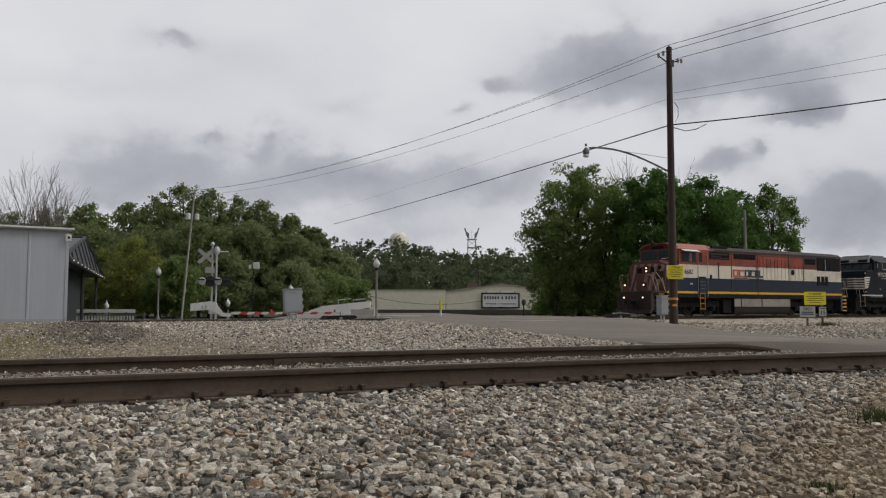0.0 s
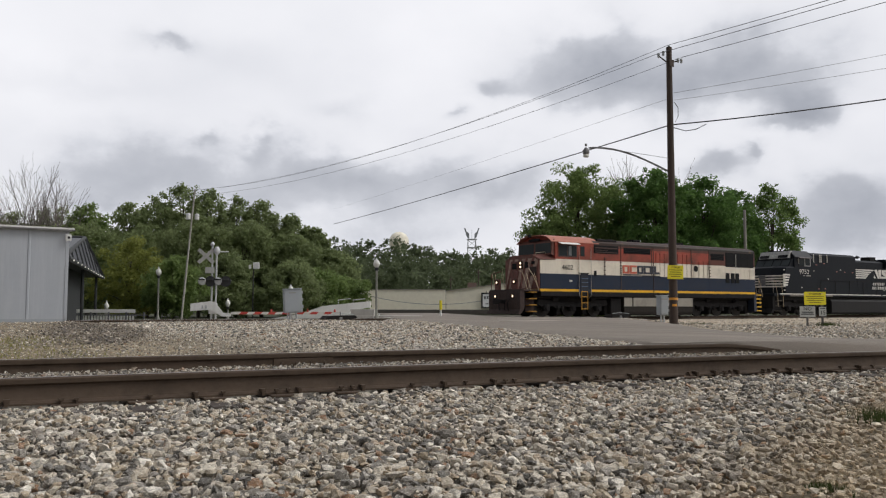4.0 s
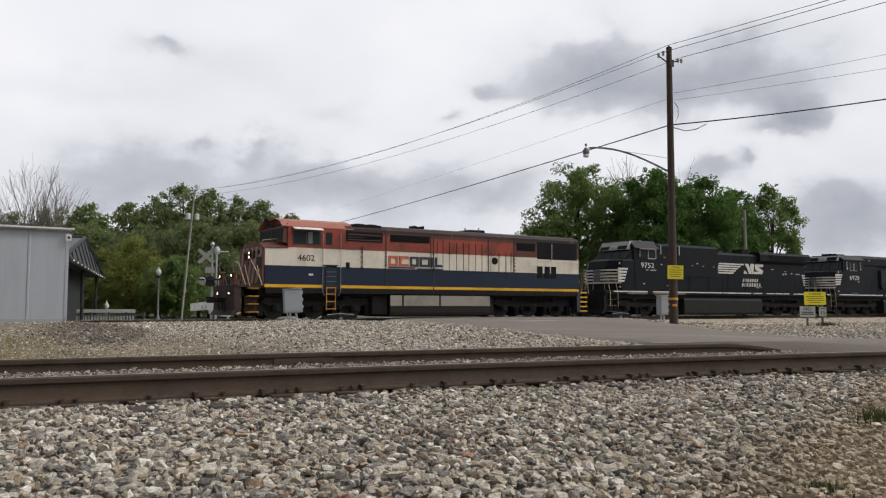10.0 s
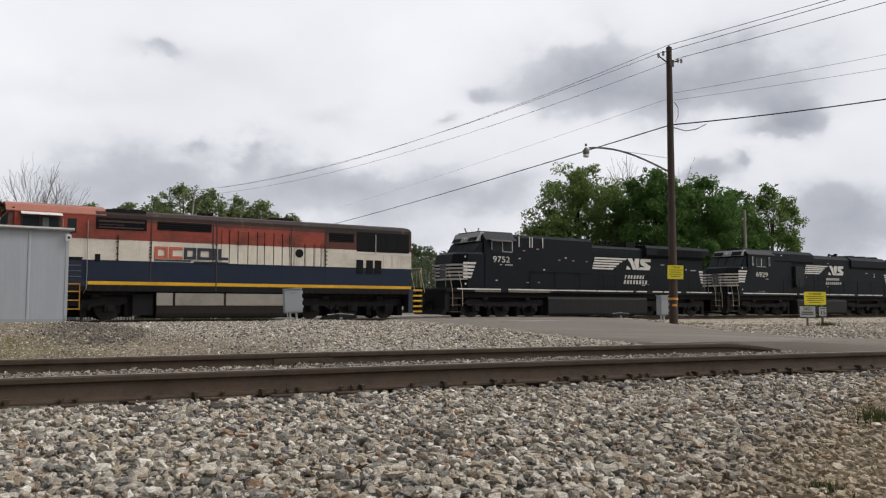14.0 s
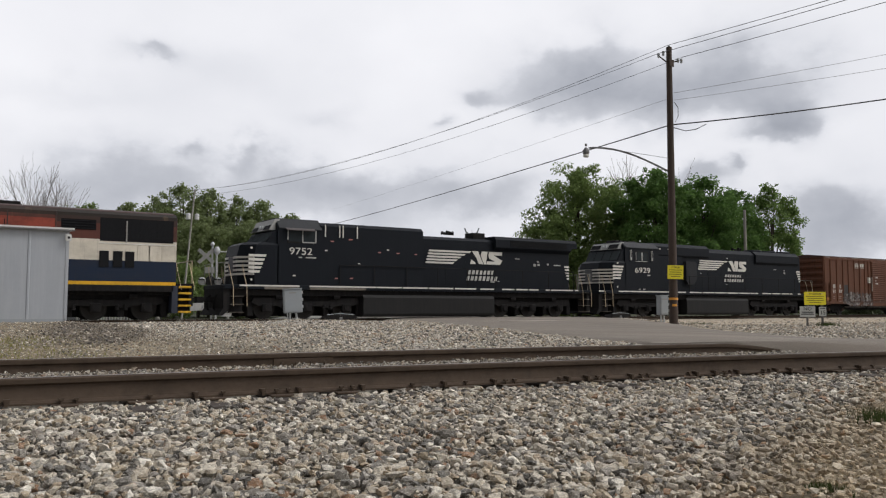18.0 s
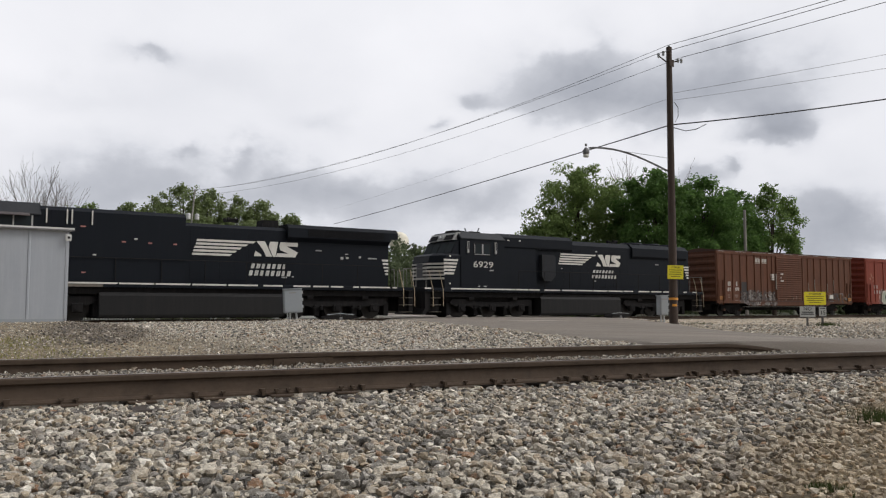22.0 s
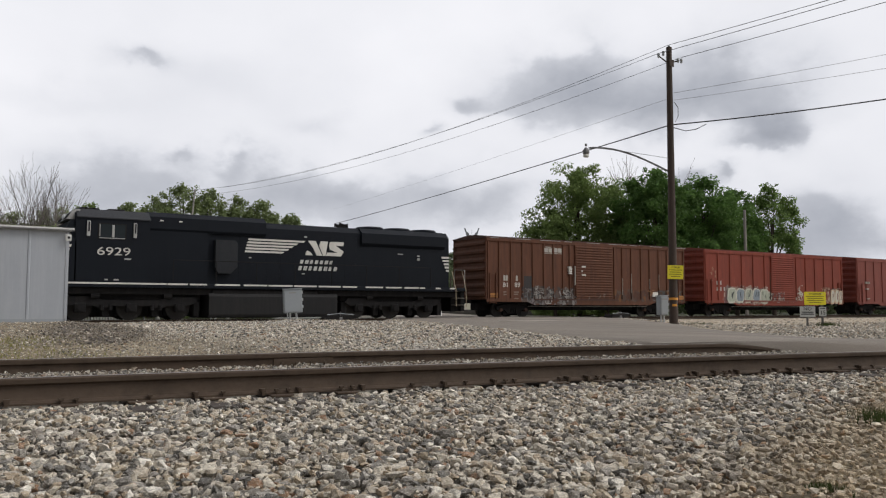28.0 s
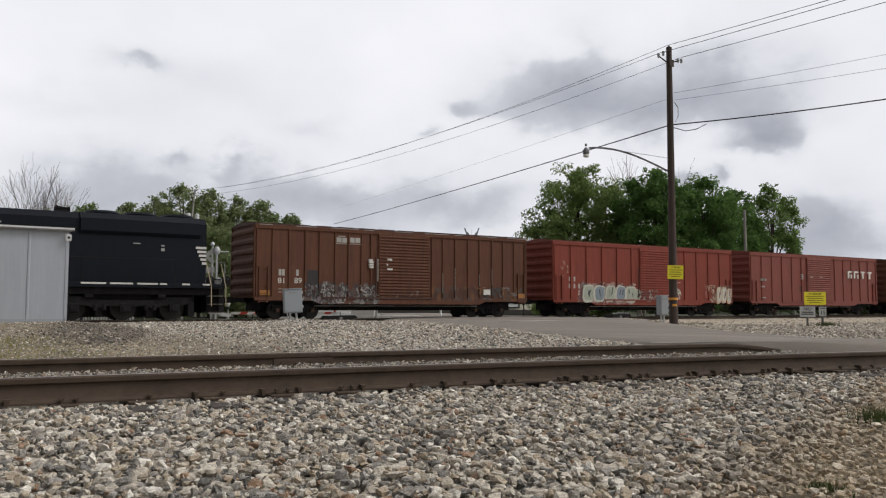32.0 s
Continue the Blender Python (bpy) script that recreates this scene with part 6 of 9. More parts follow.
def boxcar_truck(g, x):
    # the solid boxes between the wheels are added fillers that keep the truck dark
    truck = part("truck", Shape().box(x - 0.25, x + 0.25, -1.0, 1.0, 0.2, 0.68, 0.03).box(x - 1.25, x + 1.25, -0.6, 0.6, 0.12, 0.72, 0.03).box(x - 0.62, x - 0.34, -0.95, 0.95, 0.12, 0.6).box(x + 0.34, x + 0.62, -0.95, 0.95, 0.12, 0.6), M_BLACK_DULL, g)
    for side in (-1, 1):
        y = 1.0 * side
        s = Shape().prism([(x - 1.15, 0.42), (x - 1.15, 0.6), (x - 0.5, 0.74), (x + 0.5, 0.74), (x + 1.15, 0.6), (x + 1.15, 0.42), (x + 0.6, 0.42), (x + 0.4, 0.22), (x - 0.4, 0.22), (x - 0.6, 0.42)], y - 0.06, y + 0.06)
        part("side_frame", s, M_BLACK_DULL, truck)
        for k in (-0.16, 0.0, 0.16):
            part("spring", Shape().lathe(x + k, y + 0.07 * side, 0.28, [(0.06, 0), (0.075, 0.04), (0.06, 0.08), (0.075, 0.12), (0.06, 0.16), (0.075, 0.2)], 8), M_BLACK_DULL, truck)
        for a in (-0.87, 0.87):
            part("bearing", Shape().lathe(x + a, y, 0.42, [(0.1, -0.1), (0.1, 0.1 + 0.02 * side)], 10, "y"), M_RUSTY_STEPS, truck)
    for a in (-0.87, 0.87):
        add_wheelset(truck, x + a, 0.42, CAR_WHEEL)


def sprayed_paint(name, color, dirt, pieces, rough=0.75):
    """Car paint with sprayed pieces on it: (from x, to x, from z, to z, cell size, colours, strength, outline)."""
    m, t, b = nodes_of(name)
    v = coords(t)
    sep = t.nodes.new("ShaderNodeSeparateXYZ")
    link(t, v, sep.inputs[0])
    broad = noise_node(t, v, 1.3, 5, 0.65)
    grain = noise_node(t, v, 12, 6, 0.7)
    runs = noise_node(t, coords(t, (3.0, 3.0, 0.22)), 2.2, 5, 0.7)
    col = mix(t, broad, tuple(c * 0.82 for c in color), tuple(c * 1.15 for c in color))
    wob = noise_node(t, v, 3.0, 3, 0.6)
    for x0, x1, z0, z1, cell, cols, amount, edge in pieces:
        wx = math_node(t, "ADD", sep.outputs[0], math_node(t, "MULTIPLY", math_node(t, "SUBTRACT", wob, 0.5), 0.9))
        wz = math_node(t, "ADD", sep.outputs[2], math_node(t, "MULTIPLY", math_node(t, "SUBTRACT", wob, 0.5), 0.6))
        inside = None
        for val, op, lim in ((wx, "GREATER_THAN", x0), (wx, "LESS_THAN", x1), (wz, "GREATER_THAN", z0), (wz, "LESS_THAN", z1)):
            k = math_node(t, op, val, lim)
            inside = k if inside is None else math_node(t, "MULTIPLY", inside, k)
        nz = t.nodes.new("ShaderNodeTexNoise")
        nz.inputs["Scale"].default_value, nz.inputs["Detail"].default_value = 1.6 / cell, 3.0
        link(t, v, nz.inputs["Vector"])
        warp = t.nodes.new("ShaderNodeVectorMath")
        warp.operation = "MULTIPLY_ADD"
        link(t, nz.outputs["Color"], warp.inputs[0])
        warp.inputs[1].default_value = (cell * 1.3, 0.0, cell * 1.3)
        link(t, v, warp.inputs[2])
        flat = t.nodes.new("ShaderNodeMapping")
        flat.inputs["Scale"].default_value = (1.0, 0.0, 0.62)
        link(t, warp.outputs[0], flat.inputs["Vector"])
        vor = t.nodes.new("ShaderNodeTexVoronoi")
        vor.inputs["Scale"].default_value = 1.0 / cell
        link(t, flat.outputs[0], vor.inputs["Vector"])
        rim = t.nodes.new("ShaderNodeTexVoronoi")
        rim.feature = "DISTANCE_TO_EDGE"
        rim.inputs["Scale"].default_value = 1.0 / cell
        link(t, flat.outputs[0], rim.inputs["Vector"])
        one = t.nodes.new("ShaderNodeSeparateColor")
        link(t, vor.outputs["Color"], one.inputs[0])
        fill = ramp(t, one.outputs[0], [(i / len(cols), c) for i, c in enumerate(cols)])
        t.nodes[-1].color_ramp.interpolation = "CONSTANT"
        fill = mix(t, math_node(t, "LESS_THAN", rim.outputs["Distance"], edge), fill, (0.05, 0.05, 0.055))
        worn = ramp(t, grain, [(0.3, (1, 1, 1)), (0.75, (0.55, 0.55, 0.55))])
        col = mix(t, math_node(t, "MULTIPLY", math_node(t, "MULTIPLY", inside, worn), amount), col, fill)
    col = mix(t, math_node(t, "MULTIPLY", ramp(t, runs, [(0.46, (0, 0, 0)), (0.74, (1, 1, 1))]), 0.55), col, dirt)
    fade = noise_node(t, coords(t, (2.2, 2.2, 0.5)), 1.3, 6, 0.75)
    col = mix(t, math_node(t, "MULTIPLY", ramp(t, fade, [(0.58, (0, 0, 0)), (0.72, (1, 1, 1))]), 0.35), col, tuple(min(1, 1.7 * c + 0.03) for c in color))
    col = mix(t, math_node(t, "MULTIPLY", grain, 0.22), col, dirt)
    link(t, col, b.inputs["Base Color"])
    b.inputs["Roughness"].default_value = rough
    b.inputs["Specular IOR Level"].default_value = 0.3
    bump(t, b, grain, 0.15, 0.01)
    return m


def boxcar(X0, L, label, body, trim, door_x, door_w, panels, seed):
    g = thing("boxcar", label, "boxcar", "train")
    ROLLING.append((g, X0))
    W, z0, z1 = 1.54, 0.98, 4.3
    part("body", Shape().box(0.12, L - 0.12, -W, W, z0, z1), body, g)
    part("roof", Shape().prism([(-W - 0.05, 4.3), (-W - 0.05, 4.36), (-0.02, 4.52), (0.02, 4.52), (W + 0.05, 4.36), (W + 0.05, 4.3)], 0.05, L - 0.05, "x"), trim, g)
    for i in range(14):
        x = 0.4 + i * (L - 0.8) / 13
        part("roof_rib", Shape().prism([(-W - 0.03, 4.35), (-0.02, 4.515), (0.02, 4.515), (W + 0.03, 4.35), (W + 0.03, 4.38), (0.02, 4.55), (-0.02, 4.55), (-W - 0.03, 4.38)], x - 0.04, x + 0.04, "x"), trim, g)
    rng = random.Random(seed)
    # corrugated ends
    for x, w in ((0.12, -1), (L - 0.12, 1)):
        for i in range(7):
            z = 1.15 + i * 0.46
            part("end_corrugation", Shape().prism([(x, z - 0.05), (x + 0.1 * w, z + 0.03), (x + 0.1 * w, z + 0.13), (x, z + 0.26)], -W + 0.08, W - 0.08), body, g)
        for y in (-W + 0.03, W - 0.03):
            part("corner_post", Shape().box(min(x, x + 0.06 * w), max(x, x + 0.06 * w), y - 0.05, y + 0.05, z0, z1, 0.01), body, g)
    for s in (-1, 1):
        y = W * s
        out = y + 0.055 * s
        # side posts
        for x in panels:
            part("side_post", Shape().prism([(x - 0.05, y), (x - 0.03, out), (x + 0.03, out), (x + 0.05, y)], 1.05, 4.28, "z"), body, g)
        part("top_chord", Shape().box(0.1, L - 0.1, min(y, y + 0.05 * s), max(y, y + 0.05 * s), 4.12, 4.3, 0.01), body, g)
        part("side_sill", Shape().prism([(0.1, 1.02), (0.1, 0.86), (2.9, 0.86), (3.3, 0.70), (L - 3.3, 0.70), (L - 2.9, 0.86), (L - 0.1, 0.86), (L - 0.1, 1.02)], min(y, y + 0.06 * s), max(y, y + 0.06 * s)), body, g)
        # sliding door with pressed ribs and lock rods
        d = part("sliding_door", Shape().box(door_x, door_x + door_w, min(y, y + 0.07 * s), max(y, y + 0.07 * s), 1.04, 4.2, 0.01), body, g)
        k = 20
        for i in range(k):
            z = 1.12 + i * 3.0 / k
            part("door_rib", Shape().prism([(y + 0.07 * s, z), (y + 0.105 * s, z + 0.02), (y + 0.105 * s, z + 0.07), (y + 0.07 * s, z + 0.1)], door_x + 0.06, door_x + door_w - 0.06, "x"), body, d)
        part("door_track", Shape().box(door_x - 3.0, door_x + door_w + 0.3, min(y, y + 0.1 * s), max(y, y + 0.1 * s), 0.96, 1.04), trim, g)
        part("lock_rod", Shape().tube([(door_x - 0.15, y + 0.1 * s, 1.1), (door_x - 0.15, y + 0.1 * s, 3.0)], 0.03, 6), M_RUSTY_STEPS, g)
        # ladders at the ends
        for lx in (0.28, L - 0.72):
            lad = part("ladder", Shape().box(lx, lx + 0.03, min(y, y + 0.08 * s), max(y, y + 0.08 * s), 0.75, 2.4).box(lx + 0.42, lx + 0.45, min(y, y + 0.08 * s), max(y, y + 0.08 * s), 0.75, 2.4), body, g)
            for i in range(5):
                part("rung", Shape().tube([(lx, y + 0.075 * s, 0.8 + 0.38 * i), (lx + 0.45, y + 0.075 * s, 0.8 + 0.38 * i)], 0.012, 5), body, lad)
    # made deep, with an added middle box, so the car's underside stays dark
    part("underframe", Shape().box(0.4, L - 0.4, -0.35, 0.35, 0.4, 0.95).box(0.4, L - 0.4, -1.2, 1.2, 0.78, 0.98).box(4.6, L - 4.6, -0.8, 0.8, 0.5, 0.9), M_BLACK_DULL, g)
    part("brake_reservoir", Shape().lathe(L * 0.42, -0.9, 0.68, [(0.05, 0), (0.19, 0.1), (0.19, 1.0), (0.05, 1.1)], 12, "x"), M_BLACK_DULL, g, smooth=40)
    part("brake_rod", Shape().tube([(3.2, -1.2, 0.62), (L - 3.2, -1.2, 0.62)], 0.025, 6), M_TREAD, g)
    for x in (2.3, L - 2.3):
        boxcar_truck(g, x)
    coupler(g, 0.15, -1)
    coupler(g, L - 0.15, 1)
    return g


M_OXIDE = paint("brown_oxide_car_paint", (0.125, 0.042, 0.024), (0.03, 0.018, 0.013), 0.75, 0.6, 12)
M_OXIDE_DARK = paint("dark_oxide_trim", (0.075, 0.032, 0.022), (0.025, 0.018, 0.015), 0.8, 0.4, 12)
M_RED_CAR_2 = paint("brick_red_car_paint", (0.195, 0.04, 0.026), (0.06, 0.025, 0.018), 0.7, 0.45, 12)
M_SPRAY_GREY = paint("grey_emblem_paint", (0.13, 0.13, 0.14), (0.06, 0.05, 0.05), 0.7, 0.4, 14)
M_SPRAY_DARK = paint("charcoal_panel_paint", (0.02, 0.019, 0.022), (0.05, 0.03, 0.02), 0.7, 0.4, 14)
M_SPRAY_PALE = paint("pale_stencil_paint", (0.4, 0.38, 0.34), (0.2, 0.2, 0.2), 0.7, 0.35, 10)
M_SPRAY_ORANGE = paint("orange_board_paint", (0.36, 0.15, 0.03), (0.15, 0.07, 0.03), 0.7, 0.3, 10)
RUST_A, RUST_B = (0.116, 0.044, 0.023), (0.065, 0.03, 0.02)
M_SIDE_1 = sprayed_paint("rusty_graffiti_car_paint", RUST_A, (0.03, 0.018, 0.013), [
    (2.5, 6.4, 0.72, 1.7, 0.24, [RUST_A, (0.2, 0.2, 0.205), (0.05, 0.05, 0.055), RUST_A, (0.34, 0.34, 0.33), (0.1, 0.08, 0.07), (0.26, 0.25, 0.24)], 0.95, 0.06),
    (9.5, 15.5, 0.9, 1.6, 0.3, [RUST_A, RUST_B, (0.09, 0.08, 0.07), RUST_A, (0.18, 0.08, 0.03), (0.06, 0.05, 0.045)], 0.8, 0.04),
    (6.6, 8.8, 1.05, 1.4, 0.16, [RUST_A, (0.3, 0.26, 0.22), RUST_A, RUST_B, RUST_A], 0.6, 0.0)])
RED_A = (0.215, 0.042, 0.025)
M_SIDE_2 = sprayed_paint("red_graffiti_car_paint", RED_A, (0.06, 0.025, 0.018), [
    (2.0, 6.6, 0.8, 1.98, 0.34, [(0.52, 0.52, 0.46), (0.42, 0.43, 0.36), (0.2, 0.28, 0.28), (0.56, 0.56, 0.5), (0.1, 0.13, 0.15)], 0.6, 0.06),
    (7.0, 8.4, 0.95, 1.6, 0.2, [(0.5, 0.5, 0.45), RED_A, (0.4, 0.4, 0.36)], 0.8, 0.08),
    (13.6, 15.6, 0.9, 2.0, 0.2, [(0.55, 0.48, 0.38), RED_A, (0.48, 0.42, 0.34), (0.3, 0.14, 0.08)], 0.85, 0.05),
    (0.75, 1.3, 2.35, 3.15, 0.1, [RED_A, (0.42, 0.3, 0.2), RED_A, RED_A], 0.7, 0.0)])



def graffiti(car, x0, x1, z0, z1, n, fills, ink, seed, label):
    """A row of fat sprayed shapes with dark slits, on top of the side posts."""
    rng = random.Random(seed)
    w = (x1 - x0) / n
    for i in range(n):
        cx, cz = x0 + (i + 0.5) * w, (z0 + z1) / 2 + rng.uniform(-0.05, 0.05)
        rx, rz = w * rng.uniform(0.46, 0.58), (z1 - z0) / 2 * rng.uniform(0.8, 1.0)
        sh = Shape()
        poly = []
        for k in range(11):
            a = 2 * math.pi * k / 11
            q = rng.uniform(0.86, 1.04)
            c, s = math.cos(a), math.sin(a)
            poly.append((cx + rx * q * math.copysign(abs(c) ** 0.55, c) + 0.12 * s * rz, cz + rz * q * math.copysign(abs(s) ** 0.55, s)))
        part("graffiti_piece", sh.prism(poly, -1.604 - 0.001 * (i % 3), -1.54), fills[0], car, label)
        # a shaded inner fill leaves a pale outline
        inner = [(cx + (p - cx) * 0.8 + 0.03, cz + (q - cz) * 0.8 + 0.02) for p, q in poly]
        part("graffiti_fill", Shape().prism(inner, -1.609 - 0.0005 * (i % 3), -1.55), fills[1 + i % (len(fills) - 1)] if len(fills) > 1 else fills[0], car)
        for k in range(rng.choice((2, 2, 3))):
            a = cx + rng.uniform(-0.4, 0.35) * rx
            b = cz + rng.uniform(-0.45, 0.3) * rz
            h, t = rz * rng.uniform(0.35, 0.8), rng.uniform(0.04, 0.08)
            lean = rng.uniform(-0.08, 0.12)
            part("graffiti_slit", Shape().prism([(a, b), (a + t, b - 0.02), (a + t + lean, b + h), (a + lean, b + h + 0.03)], -1.615, -1.55), ink, car)


def scribble(car, x0, x1, z0, z1, n, mats, seed, label):
    """Curved overlapping spray strokes."""
    rng = random.Random(seed)
    for i in range(n):
        x, z = rng.uniform(x0, x1 - 0.3), rng.uniform(z0, z1 - 0.1)
        a, bend = rng.uniform(-1.2, 2.2), rng.uniform(-0.55, 0.55)
        pts = [(x, z)]
        for k in range(rng.choice((3, 4, 6))):
            ln = rng.uniform(0.07, 0.22)
            x, z = min(max(x + ln * math.cos(a), x0), x1), min(max(z + ln * math.sin(a), z0), z1)
            a += bend if rng.random() < 0.55 else rng.choice((-1, 1)) * rng.uniform(1.2, 2.6)
            pts.append((x, z))
        w = rng.uniform(0.014, 0.04)
        sh = Shape()
        vs = [(p, -1.602 - 0.0006 * i, q + d) for p, q in pts for d in (-w, w)]
        vs = [(p + (w if k % 2 else -w) * 0.7, y, q) for k, (p, y, q) in enumerate(vs)]
        sh.add(vs, [(2 * k, 2 * k + 1, 2 * k + 3, 2 * k + 2) for k in range(len(pts) - 1)])
        part("graffiti_stroke", sh, mats[i % len(mats)], car, label)


M_SPRAY_FAINT = paint("faint_stencil_paint", (0.22, 0.17, 0.14), (0.1, 0.06, 0.04), 0.7, 0.5, 10)
M_TAG_LIGHT = paint("chalky_grey_spray", (0.34, 0.33, 0.31), (0.1, 0.06, 0.04), 0.75, 0.6, 6)
M_TAG_RUST = paint("faded_orange_spray", (0.22, 0.1, 0.04), (0.08, 0.04, 0.03), 0.75, 0.6, 6)
M_TAG_PALE = paint("pale_spray_fill", (0.5, 0.5, 0.43), (0.2, 0.14, 0.1), 0.75, 0.45, 7)
M_TAG_GREEN = paint("grey_green_spray_fill", (0.34, 0.38, 0.31), (0.16, 0.12, 0.09), 0.75, 0.45, 7)
M_TAG_TAN = paint("tan_spray_fill", (0.52, 0.42, 0.3), (0.22, 0.1, 0.06), 0.75, 0.5, 7)
M_TAG_GREY = paint("dull_grey_spray_fill", (0.17, 0.165, 0.16), (0.08, 0.045, 0.03), 0.75, 0.7, 6)
M_TAG_BLUE = paint("blue_grey_spray_fill", (0.2, 0.25, 0.29), (0.1, 0.09, 0.09), 0.75, 0.45, 7)
M_TAG_FADED = paint("faded_pink_spray", (0.36, 0.14, 0.1), (0.16, 0.05, 0.035), 0.75, 0.6, 7)
M_TAG_INK = paint("dark_spray_line", (0.05, 0.06, 0.065), (0.06, 0.04, 0.03), 0.75, 0.4, 7)

red_white_blue_loco(-5.577)
black_loco(17.547, 21.95, "9752", "long_hood_radiator")
black_loco(40.022, 21.3, "6929", "roof_fans")


def posts(a, b, n):
    return [a + (b - a) * i / (n - 1) for i in range(n)]


CAR_1 = boxcar(62.432, 15.75, "rusty brown boxcar with graffiti and louvred door", M_SIDE_1, M_OXIDE_DARK, 6.38, 2.97, [0.2, 0.94, 1.75, 2.55, 3.27, 4.07, 4.78, 5.48, 5.99, 9.5, 10.17, 10.93, 11.75, 12.5, 13.31, 14.05, 14.8, 15.55], 1)
lettering("81", 0.36, M_WHITE, CAR_1, pose(1.4, -1.548, 1.76) @ FACE, "unit_number", 0.003, 1.1)
lettering("89", 0.36, M_WHITE, CAR_1, pose(2.2, -1.548, 1.77) @ FACE, "unit_number", 0.003, 1.1)
for x, w in ((1.25, 0.13), (1.41, 0.13), (2.1, 0.13)):
    part("owner_mark", Shape().box(x, x + w, -1.548, -1.54, 2.0, 2.29), M_SPRAY_PALE, CAR_1)
for x, z0, z1, w in ((4.14, 3.64, 3.88, 0.26), (4.44, 3.64, 3.88, 0.24), (4.86, 3.66, 3.9, 0.24), (5.14, 3.66, 3.9, 0.26), (4.2, 3.92, 3.96, 0.4), (4.1, 3.57, 3.6, 0.6), (4.84, 3.58, 3.61, 0.6)):
    part("owner_mark", Shape().box(x, x + w, -1.55, -1.54, z0, z1), M_SPRAY_PALE, CAR_1)
part("placard_board", Shape().box(0.35, 0.82, -1.57, -1.54, 1.09, 1.32), M_SPRAY_ORANGE, CAR_1, "orange board")
part("stencil_panel", Shape().box(2.66, 3.2, -1.55, -1.54, 1.6, 2.28), M_SPRAY_DARK, CAR_1)
part("placard_board", Shape().box(12.72, 13.16, -1.61, -1.54, 1.22, 1.5), M_WHITE, CAR_1, "white placard")
part("placard_board", Shape().box(15.05, 15.5, -1.62, -1.54, 1.05, 1.3), M_SPRAY_ORANGE, CAR_1, "orange board")
part("lock_strip", Shape().box(6.31, 6.35, -1.66, -1.6, 1.83, 2.92), M_SPRAY_PALE, CAR_1, "pale worn lock rod")
for x, z, w in ((1.25, 1.36, 0.2), (1.25, 1.22, 0.2), (1.95, 1.36, 0.35), (1.95, 1.24, 0.3), (1.95, 1.0, 0.35), (1.95, 0.9, 0.3)):
    part("stencil_line", Shape().box(x, x + w, -1.548, -1.54, z, z + 0.06), M_SPRAY_FAINT, CAR_1)
for x, z, w in ((5.84, 2.8, 0.2), (5.86, 2.7, 0.24), (5.86, 2.58, 0.22), (5.88, 2.46, 0.2), (6.86, 2.86, 0.26), (6.82, 2.6, 0.08), (6.86, 2.38, 0.28)):
    part("placard", Shape().box(x, x + w, -1.66, -1.54, z, z + 0.09), M_WHITE, CAR_1)

# pale slivers: worn paint together with the post edges' painted highlight
for i, x in enumerate((10.17, 10.93, 11.75, 12.5, 13.31)):
    if i in (0, 1, 3, 4):
        part("worn_highlight", Shape().box(x - 0.035, x - 0.02, -1.602, -1.58, 1.3 + 0.12 * i, 2.3 + 0.3 * (i % 3)), M_SPRAY_PALE, CAR_1, "pale worn paint and highlight on post edge")
# broken pale strips paint the eave's highlight along with its worn paint
for i in range(9):
    x = 0.3 + 1.75 * i
    part("worn_highlight", Shape().box(x, x + 0.6 + 0.45 * (i % 3), -1.6, -1.585, 4.285, 4.315), M_TREAD, CAR_1, "pale worn paint and highlight on roof edge")
scribble(CAR_1, 2.6, 6.3, 0.78, 1.6, 42, (M_TAG_GREY, M_TAG_INK, M_TAG_LIGHT), 4, "tangled grey spray stroke")
scribble(CAR_1, 12.2, 15.4, 1.0, 1.6, 22, (M_TAG_GREY, M_TAG_INK, M_TAG_RUST), 5, "tangled faded spray stroke")
CAR_2 = boxcar(79.932, 15.75, "faded red boxcar with large pale graffiti", M_SIDE_2, M_RED_CAR_2, 6.97, 2.62, posts(0.2, 6.3, 6) + posts(9.9, 15.55, 6), 2)
for r, z in ((0, 2.05), (1, 1.65)):
    for i in range(2 + r):
        x = 1.28 + 0.36 * i
        part("owner_mark", Shape().box(x, x + 0.12, -1.548, -1.54, z, z + 0.26), M_SPRAY_PALE, CAR_2)

graffiti(CAR_2, 2.3, 6.6, 0.74, 1.94, 5, (M_TAG_PALE, M_TAG_GREEN, M_TAG_BLUE), M_TAG_INK, 6, "fat pale sprayed graffiti shape")
graffiti(CAR_2, 6.4, 7.6, 0.86, 1.75, 2, (M_TAG_PALE, M_TAG_GREEN), M_TAG_INK, 9, "small pale sprayed graffiti shape")
scribble(CAR_2, 7.7, 9.5, 0.9, 1.5, 10, (M_TAG_RUST, M_TAG_FADED), 15, "thin faded spray stroke")
scribble(CAR_2, 9.75, 10.6, 1.1, 2.12, 14, (M_TAG_PALE,), 16, "thin white spray stroke")
scribble(CAR_2, 12.9, 14.1, 1.2, 2.0, 12, (M_TAG_TAN, M_TAG_FADED), 17, "thin tan spray stroke")
graffiti(CAR_2, 14.05, 15.55, 0.72, 2.0, 3, (M_TAG_TAN, M_TAG_PALE), M_RED_CAR_2, 12, "tan and white sprayed graffiti shape")
CAR_3 = boxcar(97.432, 15.75, "brick red boxcar with large white letter marks", M_RED_CAR_2, M_RED_CAR_2, 6.5, 3.0, posts(0.2, 5.9, 6) + posts(10.0, 15.55, 6), 3)
